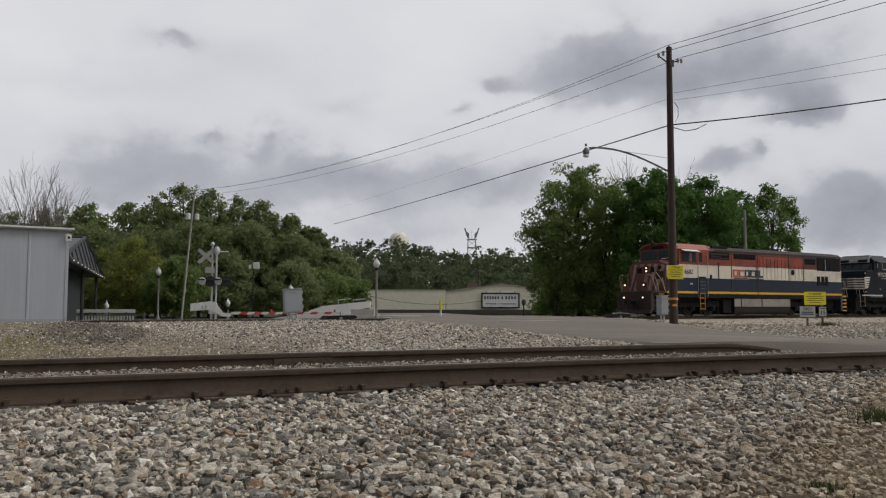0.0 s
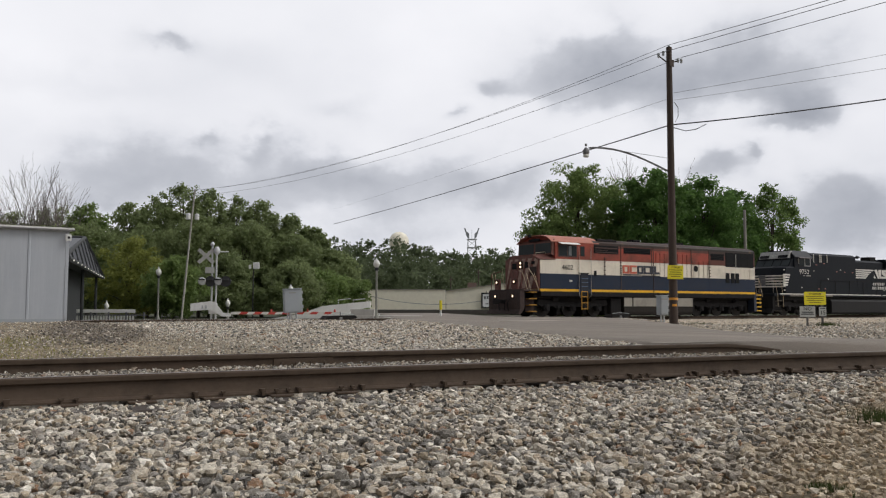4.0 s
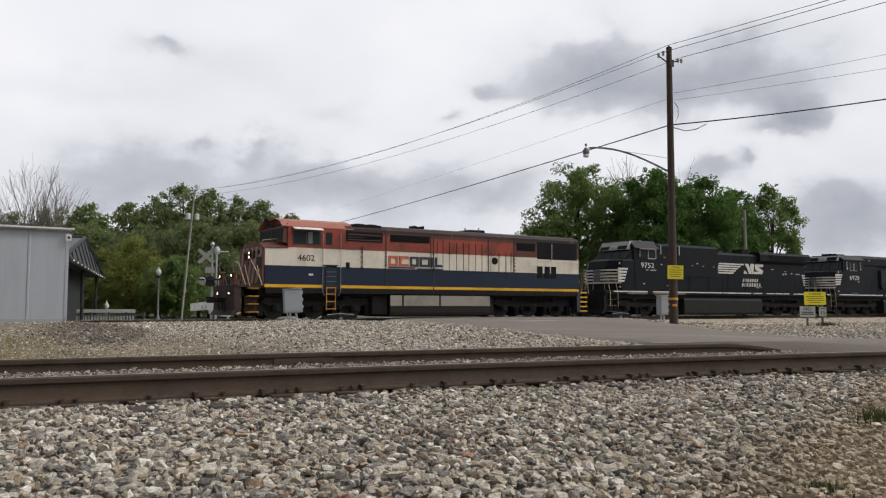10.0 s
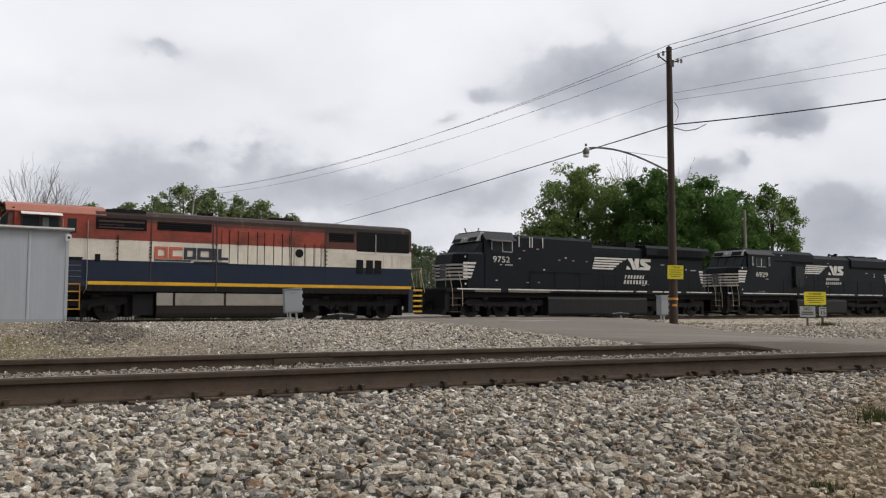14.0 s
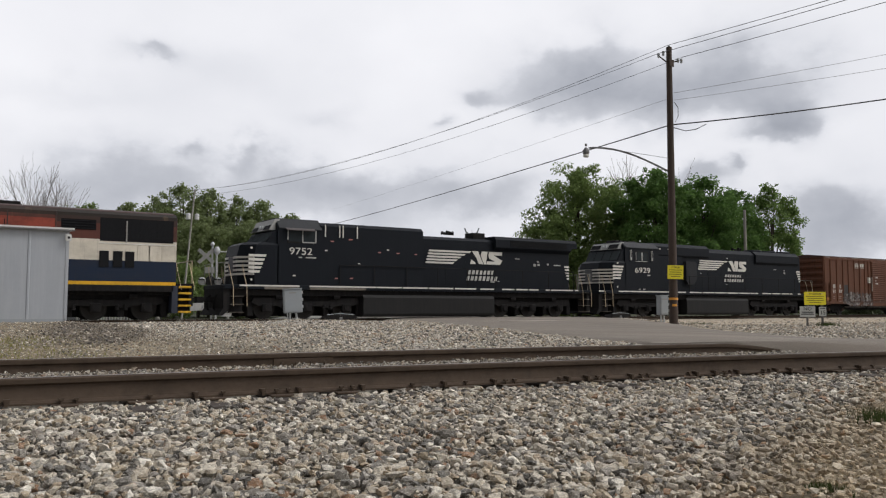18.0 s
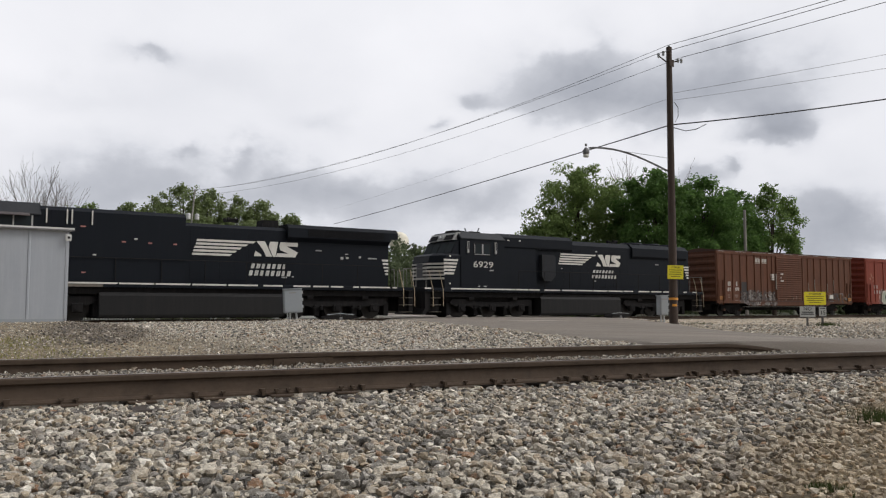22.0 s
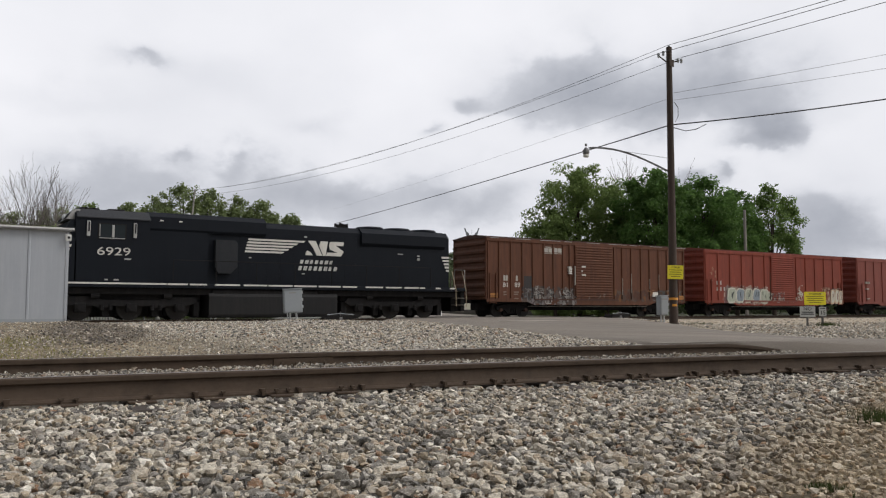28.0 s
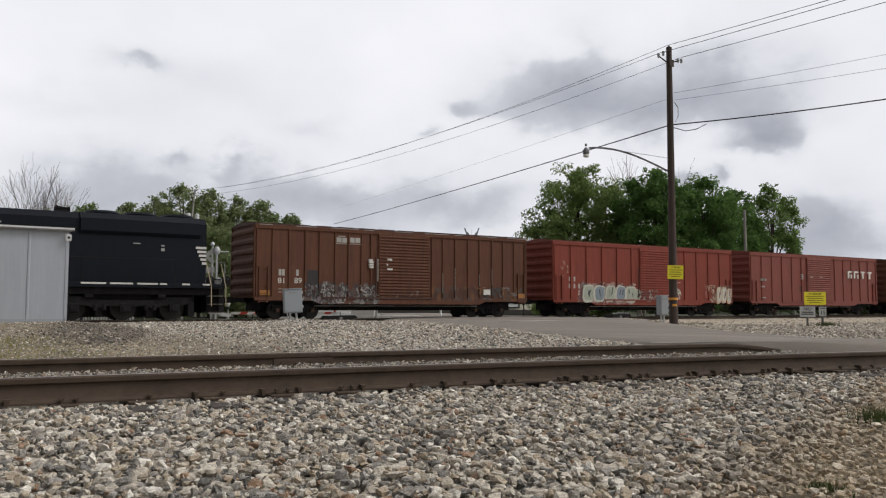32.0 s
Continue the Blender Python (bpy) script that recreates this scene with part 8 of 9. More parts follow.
M_TOWER_CREAM = paint("cream_tank_paint", (0.88, 0.82, 0.68), (0.7, 0.65, 0.52), 0.6, 0.2, 2)
M_BRICK_RED = paint("sooty_brick", (0.15, 0.1, 0.085), (0.08, 0.06, 0.05), 0.9, 0.3, 8)


def store_building():
    """Long beige metal building with a low gable and a framed sign; x runs along its front."""
    g = thing("store_building", "long low beige metal-sided store building with framed sign", "building", at=pose(58.6, 111.3, -0.55, 0, 0, FRONT))
    part("wall", Shape().box(-1.2, 12.0, 0, 8, 0.55, 3.55, 0.02), M_BEIGE, g)
    part("wall", Shape().prism([(12.0, 0.55), (12.0, 3.4), (20.6, 4.5), (29.0, 3.5), (33.5, 2.5), (33.5, 0.55)], 0.25, 14), M_BEIGE, g)
    part("plinth", Shape().box(-1.3, 33.6, -0.06, 0.2, 0.0, 0.62), M_PLINTH, g)
    part("end_wall", Shape().box(-1.55, -1.2, -0.02, 8, 0.3, 3.6), M_PLINTH, g)
    part("coping", Shape().box(-1.5, 12.05, -0.08, 8.1, 3.55, 3.68), M_BEIGE_ROOF, g)
    part("roof", Shape().prism([(11.6, 3.3), (11.6, 3.42), (20.6, 4.62), (29.2, 3.62), (33.8, 2.62), (33.8, 2.5), (29.2, 3.5), (20.6, 4.5)], 0.05, 14.1), M_BEIGE_ROOF, g, "low gable roof edge")
    for i in range(60):
        x = -0.8 + i * 0.55
        if x < 11.8:
            part("siding_rib", Shape().box(x, x + 0.04, -0.006, 0.0, 0.64, 3.54), M_BEIGE, g)
        elif x < 33:
            z = np.interp(x, (12.0, 20.6, 29.0, 33.5), (3.3, 4.4, 3.4, 2.4))
            part("siding_rib", Shape().box(x, x + 0.05, 0.23, 0.25, 0.64, float(z)), M_BEIGE, g)
    s = part("signboard", Shape().box(17.6, 23.1, 0.0, 0.12, 0.98, 3.1), M_SIGN_BOARD, g, "white framed signboard")
    for a in ((17.45, 23.25, 3.0, 3.2), (17.45, 23.25, 0.85, 1.05)):
        part("sign_frame", Shape().box(a[0], a[1], -0.06, 0.0, a[2], a[3]), M_INK, s, "black frame")
    for a in (17.45, 23.05):
        part("sign_frame", Shape().box(a, a + 0.2, -0.06, 0.0, 1.05, 3.0), M_INK, s, "black frame")
    # two rows of plain bars for the lettering
    for x0, n, w, z0, h in ((17.9, 6, 0.4, 2.14, 0.6), (20.5, 1, 0.4, 2.14, 0.55), (21.1, 4, 0.44, 2.14, 0.6), (18.1, 7, 0.24, 1.4, 0.24), (20.0, 1, 0.2, 1.4, 0.22), (20.4, 10, 0.23, 1.4, 0.24)):
        for k in range(n):
            x = x0 + k * w
            part("text_bar", Shape().box(x, x + w * 0.6, -0.02, 0.0, z0 + h * 0.15, z0 + h * 0.85), M_SIGN_GREYINK, s)
    for x in (18.2, 20.3, 22.5):
        part("sign_lamp", Shape().tube([(x, 0.1, 3.2), (x, -0.5, 3.4), (x, -0.6, 3.25)], 0.05, 6), M_INK, s)
    part("wall_light", Shape().lathe(27.3, 0.1, 3.05, [(0.2, 0), (0.12, 0.25)], 10), M_LAMP_GLASS, g)
    part("chimney", Shape().box(15.6, 17.0, 6, 7, 3.6, 4.9), M_BRICK_RED, g, "sooty brick chimney block")
    part("downpipe", Shape().tube([(12.1, 0.1, 0.6), (12.1, 0.1, 3.4)], 0.06, 6), M_BEIGE_ROOF, g)


def pavilion():
    """A black hip-roofed shelter: a seamed end slope above an eave strung with bulbs, its ridge running away behind the relay house."""
    g = thing("pavilion", "large black hip-roofed pavilion with string of bulbs along eave", "pavilion")
    ev, gl = 3.0, -0.55
    near, far, apex = Vector((6.5, 43.4, ev)), Vector((13.5, 71.8, ev)), Vector((10.42, 62.0, 5.27))
    along = (far - near).normalized()
    back = Vector((-along.y, along.x, 0)) * 13.0
    down = Vector((0, 0, -0.16))
    top = [near, far, apex, apex + back, near + back, far + back]
    pts = top + [p + down for p in (near, far, far + back, near + back)]
    roof = part("roof", Shape().add(pts, [(0, 1, 2), (0, 2, 3, 4), (1, 5, 3, 2), (4, 3, 5), (0, 6, 7, 1), (1, 7, 8, 5), (5, 8, 9, 4), (4, 9, 6, 0), (6, 9, 8, 7)]), M_SLATE, g, "black seamed metal roof")
    foot = near + along * (apex - near).dot(along)
    up = apex - foot
    n = Vector((0.03, 0, 0.03))
    span, mid = (far - near).length, (foot - near).length
    for k in range(1, 9):
        d = span * k / 9.0
        h = d / mid if d < mid else (span - d) / (span - mid)
        a = near + along * d
        part("roof_seam", Shape().tube([a + n, a + up * h + n], 0.055, 5), M_DARK_WALL, roof)
    for a, b in ((near, apex), (far, apex), (apex, apex + back)):
        part("hip_cap", Shape().tube([a + n, b + n], 0.13, 6), M_DARK_WALL, roof)
    out = Vector((along.y, -along.x, 0))
    part("fascia", Shape().tube([near + out * 0.06 + down, far + out * 0.06 + down], 0.16, 6), M_DARK_WALL, g)
    for k in range(12):
        p = near.lerp(far, (k + 0.6) / 12.0) + out * 0.22
        part("bulb", Shape().lathe(p.x, p.y, ev - 0.2, [(0.012, 0.036), (0.036, 0.0), (0.012, -0.036)], 8), M_BULB, g, "small lit bulb")
    for d in (0.03, 0.5, 0.95):
        p = near.lerp(far, d) - out * 0.35
        part("post", Shape().tube([(p.x, p.y, gl - 0.2), (p.x, p.y, ev - 0.1)], 0.11, 8), M_DARK_WALL, g)
    c = [near.lerp(far, 0.08) - out * 0.9, near.lerp(far, 0.7) - out * 0.9, near.lerp(far, 0.7) - out * 9, near.lerp(far, 0.08) - out * 9]
    part("service_core", Shape().prism([(p.x, p.y) for p in c], gl - 0.2, ev - 0.1, "z"), M_DARK_WALL, g)


def park_fence():
    g = thing("fence", "white rail fence with low pickets along the park", "fence", at=pose(8.6, 61.4, -0.52, 0, 0, FRONT))
    part("top_board", Shape().box(0, 5.4, 0.1, 0.16, 0.58, 0.82, 0.01), M_WHITE_WALL, g)
    part("mid_rail", Shape().box(0, 6.3, -0.03, 0.0, 0.4, 0.47), M_STEEL_DARK, g)
    for i in range(27):
        part("picket", Shape().box(0.05 + 0.2 * i, 0.17 + 0.2 * i, 0.0, 0.03, 0.0, 0.42), M_WHITE_WALL, g)
    for i in range(6):
        part("fence_post", Shape().box(0.0 + 1.2 * i, 0.09 + 1.2 * i, -0.04, 0.05, -0.1, 0.62), M_STEEL_DARK, g)


def ramp_walls():
    g = thing("ramp_wall", "white concrete ramp walls rising beside the road", "ramp", at=pose(22.7, 56.9, -0.5, 0, 0, FRONT))
    part("lower_wall", Shape().prism([(-0.6, 0.1), (2.2, 0.55), (5.3, 0.68), (5.3, 0.2), (2.0, 0.0), (-0.6, 0.0)], 0.0, 0.25), M_WHITE_WALL, g)
    part("upper_wall", Shape().prism([(1.6, 0.55), (3.0, 1.05), (6.6, 1.42), (6.6, 0.95), (5.1, 0.72), (5.1, 0.6)], 2.0, 2.3), M_WHITE_WALL, g)
    part("side_block", Shape().box(5.25, 7.0, 0.6, 2.0, 0.0, 0.82, 0.02), M_CONCRETE, g, "grey concrete block")
    part("floor_slab", Shape().box(4.9, 10.5, 0.2, 3.0, 0.0, 0.34, 0.02), M_CONCRETE, g)
    for x in (4.2, 5.3):
        part("rail_pipe", Shape().tube([(x, 2.0, 1.15), (x, 2.0, 1.5), (x + 0.9, 2.0, 1.6)], 0.03, 6), M_WHITE_STEEL, g)


def far_marks():
    # spherical water tank over the woods
    g = thing("water_tower", "cream spherical water tower rising over the trees", "water tower")
    part("tank", Shape().lathe(299.7, 518.7, 36.5, [(1.2, 2.0), (4.2, 4.2), (6.8, 7.6), (7.3, 10.6), (6.8, 13.8), (5.1, 16.4), (2.6, 17.9), (0.4, 18.4)], 28), M_TOWER_CREAM, g, "", 60)
    part("stem", Shape().lathe(299.7, 518.7, -1, [(3.2, 0), (1.6, 8), (1.4, 37.5)], 16), M_TOWER_CREAM, g)
    # lattice mast with two horn-shaped heads
    g = thing("lattice_mast", "grey lattice mast with two horn-shaped heads", "mast", at=pose(258.25, 367.67, -0.6, 0, 0, FRONT))
    for x in (-2.0, 2.0):
        for y in (-2.0, 2.0):
            part("leg", Shape().tube([(x * 1.9, y * 1.9, 0), (x, y, 38)], 0.22, 5), M_STEEL, g)
    for i in range(12):
        z0, z1 = 3.0 * i + 1, 3.0 * i + 4
        w0, w1 = 3.8 - 1.8 * z0 / 38, 3.8 - 1.8 * z1 / 38
        part("lattice_bar", Shape().tube([(-w0, -w0, z0), (w1, -w1, z1)], 0.1, 4), M_STEEL, g)
        part("lattice_bar", Shape().tube([(w0, -w0, z0), (-w1, -w1, z1)], 0.1, 4), M_STEEL, g)
    for z in (33.0, 37.5):
        part("platform", Shape().box(-2.7, 2.7, -2.4, 2.4, z, z + 0.5), M_STEEL, g)
    for s in (-1, 1):
        part("horn_head", Shape().prism([(1.4 * s, 38.2), (2.6 * s, 39.0), (4.2 * s, 44.0), (3.4 * s, 43.8), (2.8 * s, 42.0), (1.5 * s, 41.0)], -1.0, 1.0), M_GREY, g)
    part("whip", Shape().tube([(0, 0, 38), (0, 0, 43)], 0.08, 4), M_STEEL, g)


def background_poles():
    # leaning pole with transformer cans
    g = utility_pole(16.9, 60.84, 9.0, 0.075, 0.06, M_POLE_PALE, "leaning grey wooden utility pole with transformer cans", (0.5, -1.1))
    for dx in (-0.42, 0.42):
        part("transformer", Shape().lathe(17.3 + dx * 0.75, 59.8, 6.75, [(0.05, 0), (0.16, 0.05), (0.16, 0.42), (0.08, 0.48)], 12), M_WHITE_STEEL, g, "pale transformer can", 40)
    g = utility_pole(59.7, 44.6, 8.7, 0.15, 0.11, M_POLE_GREY, "pale wooden pole standing among the trees")
    part("cap", Shape().lathe(59.7, 44.6, 8.65, [(0.15, 0), (0.1, 0.12)], 10), M_POLE_GREY, g)
    for (x, y, top) in ((70.9, 98.6, 6.6), (67.3, 101.2, 5.4)):
        g = utility_pole(x + 6, y + 9, top, 0.1, 0.08, M_POLE, "distant utility pole with short crossarm")
        part("crossarm", Shape().box(x + 5.6, x + 6.4, y + 8.9, y + 9.1, top - 0.6, top - 0.5), M_POLE, g)
    wire((51.24, 98.09, 2.17), (64.45, 89.55, 1.29), 0.85, 0.035, M_WIRE_ALU, "thin cable drooping along the store front", 16)
    # floodlight on a thin mast
    g = thing("floodlight", "white floodlight box on a thin dark mast", "floodlight", at=pose(24.81, 67.65, -0.5, 0, 0, FRONT))
    part("mast", Shape().tube([(0, 0, -0.1), (0, 0, 4.3)], 0.05, 8), M_INK, g)
    part("head", Shape().box(-0.02, 0.5, -0.1, 0.15, 4.2, 4.75, 0.03), M_WHITE_STEEL, g)
    part("side_lamp", Shape().box(-0.38, -0.18, -0.1, 0.1, 4.2, 4.55, 0.03), M_WHITE_STEEL, g)
    # yellow-topped marker and dark lamp by the store, low bollards
    g = thing("marker_post", "white marker post with yellow upper sleeve", "post", at=pose(38.17, 58.94, -0.5))
    part("post", Shape().tube([(0, 0, -0.1), (0, 0, 1.35)], 0.09, 8), M_WHITE_STEEL, g)
    part("sleeve", Shape().tube([(0, 0, 0.75), (0, 0, 1.55)], 0.12, 8), M_SIGN_YELLOW, g, "yellow sleeve")
    g = thing("lamp_post", "dark small lantern post beside the store", "lamp post", at=pose(62.95, 78.69, -0.5))
    part("post", Shape().lathe(0, 0, 0, [(0.14, -0.1), (0.1, 0.4), (0.07, 1.2)], 10), M_INK, g)
    part("lantern", Shape().lathe(0, 0, 1.2, [(0.12, 0), (0.26, 0.15), (0.28, 0.5), (0.1, 0.75)], 8), M_PLINTH, g)
    g = thing("bollard", "short white slanted bollard near the road", "bollard", at=pose(33.9, 62.2, -0.5))
    part("post", Shape().tube([(0, 0, -0.1), (0.12, 0, 0.42)], 0.1, 8), M_WHITE_STEEL, g)


store_building()
pavilion()
park_fence()
ramp_walls()
far_marks()
background_poles()


# ---- trees ----
def leaf_material(name, dark, light):
    m, t, b = nodes_of(name)
    g = t.nodes.new("ShaderNodeNewGeometry")
    v = coords(t)
    col = ramp(t, g.outputs["Random Per Island"], [(0.0, dark), (0.6, tuple((a + c) / 2 for a, c in zip(dark, light))), (1.0, light)])
    col = mix(t, math_node(t, "MULTIPLY", noise_node(t, v, 0.35, 4, 0.6), 0.7), col, tuple(c * 0.7 for c in dark))
    link(t, col, b.inputs["Base Color"])
    b.inputs["Roughness"].default_value = 0.7
    b.inputs["Specular IOR Level"].default_value = 0.2
    tr = t.nodes.new("ShaderNodeBsdfTranslucent")
    link(t, mix(t, 0.5, col, tuple(min(1, c * 1.5) for c in light)), tr.inputs["Color"])
    ms = t.nodes.new("ShaderNodeMixShader")
    ms.inputs[0].default_value = 0.48
    link(t, b.outputs[0], ms.inputs[1])
    link(t, tr.outputs[0], ms.inputs[2])
    link(t, ms.outputs[0], t.nodes["Material Output"].inputs["Surface"])
    return m


M_LEAF = leaf_material("maple_leaves", (0.056, 0.104, 0.029), (0.14, 0.25, 0.066))
M_LEAF_MID = leaf_material("fresh_green_leaves", (0.07, 0.115, 0.035), (0.2, 0.29, 0.09))
M_LEAF_SPRING = leaf_material("olive_spring_leaves", (0.105, 0.15, 0.05), (0.235, 0.315, 0.105))
M_LEAF_YELLOW = leaf_material("yellow_spring_leaves", (0.12, 0.14, 0.035), (0.3, 0.32, 0.085))
M_GRASS = leaf_material("dry_spring_grass", (0.14, 0.14, 0.04), (0.32, 0.3, 0.1))
M_WEED = leaf_material("weed_leaves", (0.03, 0.042, 0.012), (0.07, 0.09, 0.03))
# paled and greyed: the haze over the park woods is put into the leaf colour
M_LEAF_HAZED = leaf_material("haze_paled_leaves", (0.142, 0.174, 0.077), (0.255, 0.308, 0.138))
# low contrast between both tones paints in the haze of distance
M_LEAF_FAR = leaf_material("distant_leaves", (0.078, 0.098, 0.052), (0.14, 0.172, 0.09))


def leaf_cloud(rng, clumps, per, size, spread):
    """Quads of leaves scattered round clump centres; arrays of points and faces."""
    count = np.clip(per * (clumps[:, 3] / clumps[:, 3].mean()) ** 1.6, 5, per * 2.5).astype(int)
    n = int(count.sum())
    c = np.repeat(clumps[:, :3], count, 0)
    r = np.repeat(clumps[:, 3], count)
    d = rng.normal(0, 1, (n, 3))
    d /= np.linalg.norm(d, axis=1)[:, None] + 1e-6
    rad = r * spread * rng.uniform(0.15, 1.0, n) ** 0.6
    p = c + d * rad[:, None] * (1, 1, 0.8)
    nrm = d + rng.normal(0, 0.8, (n, 3)) + (0, 0, 0.6)
    nrm /= np.linalg.norm(nrm, axis=1)[:, None] + 1e-6
    a = np.cross(nrm, rng.normal(0, 1, (n, 3)))
    a /= np.linalg.norm(a, axis=1)[:, None] + 1e-6
    b = np.cross(nrm, a)
    s = size * rng.uniform(0.55, 1.35, n)
    u, w = a * (s * 0.62)[:, None], b * s[:, None]
    fold = nrm * (s * 0.15)[:, None]
    pts = np.stack([p - w, p + u - fold, p + w * 0.9, p - u - fold], 1).reshape(-1, 3)
    f = np.arange(n * 4).reshape(n, 4)
    return pts, f


def crown_clumps(rng, cx, cy, z0, z1, rx, n, lobes, clump):
    """Clump centres of an uneven crown: boughs, a loose inner mass and thin sprays at its edge; and the ends of the main limbs."""
    ph = rng.uniform(0, 6.28, 6)
    H = z1 - z0
    lob = []

    def reach(a, h):
        prof = max(0.12, 1 - abs(2 * (0.06 + 0.94 * h) - 0.95) ** 2.6) ** 0.55
        return rx * prof * (1 + 0.13 * math.sin(2 * a + ph[0] + 3 * h) + 0.1 * math.sin(3 * a + ph[1] - 6 * h) + 0.08 * math.sin(5 * a + ph[2] + 9 * h))
    count = max(12, int(lobes * 2.6))
    for i in range(count):
        a, h = 2.4 * i + rng.uniform(-0.6, 0.6), (i + 0.6) / count
        r = rx * rng.uniform(0.2, 0.42) * (1.0 if h < 0.8 else 0.75)
        q = max(0.0, reach(a, h) - r * rng.uniform(0.5, 1.0))
        lob.append((cx + q * math.cos(a), cy + q * math.sin(a), min(z0 + h * H, z1 - 0.6 * r), r))
    L = np.array(lob)
    pick = rng.integers(0, count, n)
    d = rng.normal(0, 1, (n, 3)) + (0, 0, 0.3)
    d /= np.linalg.norm(d, axis=1)[:, None] + 1e-6
    kind = rng.random(n)
    f = np.where(kind < 0.72, rng.uniform(0.35, 1.0, n), rng.uniform(1.0, 1.32, n))
    p = L[pick, :3] + d * (L[pick, 3] * f)[:, None] * (1, 1, 0.85)
    r = clump * np.where(kind < 0.72, rng.uniform(0.45, 1.0, n), rng.uniform(0.2, 0.5, n))
    inner = int(n * 0.38)
    a, h = rng.uniform(0, 6.28, inner), rng.uniform(0.04, 0.88, inner)
    q = np.array([reach(a[k], h[k]) for k in range(inner)]) * rng.uniform(0.05, 0.9, inner) ** 0.6
    p[:inner] = np.stack([cx + q * np.cos(a), cy + q * np.sin(a), z0 + h * H], 1)
    r[:inner] = clump * rng.uniform(0.8, 1.3, inner)
    p[:, 2] = np.maximum(p[:, 2], z0)
    return np.concatenate([p, r[:, None]], 1), [(x, y, z, 1.0) for x, y, z, _ in lob[::2]]


def tree(x, y, top, rx, low, seed, mat, label, n=170, per=70, leaf=0.2, lobes=11, category="tree"):
    rng = np.random.default_rng(seed)
    zb = gz(x, y)
    g = thing("tree", label, category, "trees")
    clumps, lob = crown_clumps(rng, x, y, max(low, zb + 0.3), top, rx, n, lobes, 0.36 + rx * 0.085)
    s = Shape()
    th = top - zb
    r0 = 0.035 * th * 0.55
    s.tube([(x, y, zb - 0.3), (x + 0.1, y, zb + th * 0.2), (x - 0.1, y + 0.1, zb + th * 0.42), (x, y, zb + th * 0.75)], r0, 9, r0 * 0.3)
    for lx, ly, lz, lr in lob:
        hz = zb + (lz - zb) * 0.5
        s.tube([(x, y, hz), ((x + lx) / 2, (y + ly) / 2, hz + (lz - hz) * 0.6), (lx, ly, lz)], r0 * 0.4, 6, r0 * 0.08)
    part("trunk", s, M_BARK, g, "", 50)
    pts, f = leaf_cloud(rng, clumps, per, leaf, 1.3)
    part("crown", raw_mesh("crown", pts, f, mat), None, g, "leafy spring crown")
    return g


def bare_tree(x, y, top, spread, seed, label, stems=5):
    """A leafless crown: several stems that fan out and fork into fine twigs."""
    rng = random.Random(seed)
    zb = gz(x, y)
    g = thing("tree", label, "tree", "trees")
    s = Shape()
    h = top - zb

    def grow(p, d, ln, r, depth):
        q = p + d * ln
        bend = p.lerp(q, 0.5) + Vector((rng.uniform(-0.07, 0.07), rng.uniform(-0.07, 0.07), 0)) * ln
        s.tube([p, bend, q], r, 5 if depth < 2 else 3, r * 0.6)
        if depth < 4:
            for k in range(4 if depth < 3 else 3):
                turn = Vector((rng.uniform(-1, 1), rng.uniform(-1, 1), rng.uniform(-0.1, 0.4))) * (0.22 if k == 0 else 0.6)
                grow(p.lerp(q, 1.0 if k == 0 else rng.uniform(0.45, 0.95)), (d + turn).normalized(), ln * rng.uniform(0.55, 0.8), max(0.016, r * (0.7 if k == 0 else 0.45)), depth + 1)
    for i in range(stems):
        a = 2 * math.pi * i / stems + rng.uniform(-0.4, 0.4)
        d = Vector((math.cos(a) * spread * rng.uniform(0.3, 1.0), math.sin(a) * spread * rng.uniform(0.3, 1.0), 1)).normalized()
        grow(Vector((x, y, zb - 0.2)) + Vector((math.cos(a), math.sin(a), 0)) * 0.3, d, h * rng.uniform(0.34, 0.42), h * 0.0075, 0)
    part("trunk", s, M_BARK_PALE, g, "bare grey branches")


# trees right of the road
tree(52.9, 57.9, 13.7, 4.6, -0.6, 11, M_LEAF_SPRING, "broad spring-green tree beside the crossing", 430, 90, 0.125, 13)
tree(50.4, 58.4, 9.4, 2.5, -0.4, 18, M_LEAF_SPRING, "smaller spring-green tree beside the broad one", 170, 80, 0.125, 9)
tree(54.0, 55.4, 10.8, 2.7, 0.2, 19, M_LEAF_SPRING, "leafy spring-green tree between two broader ones", 200, 80, 0.125, 9)
tree(55.4, 50.6, 12.4, 3.7, 1.6, 12, M_LEAF, "dense dark green tree behind the train", 420, 95, 0.13, 12)
tree(60.4, 49.4, 12.0, 4.0, 0.6, 13, M_LEAF, "rounded green tree behind the train", 420, 95, 0.13, 12)
tree(65.8, 50.2, 11.5, 3.0, 1.0, 15, M_LEAF, "green tree in the roadside row", 260, 85, 0.13, 10)
tree(70.0, 49.2, 12.1, 3.0, 1.0, 14, M_LEAF_MID, "airy green tree with gaps in its crown", 230, 80, 0.13, 11)
bare_tree(67.5, 64.0, 17.4, 0.07, 3, "bare thin tree behind the green row", 3)
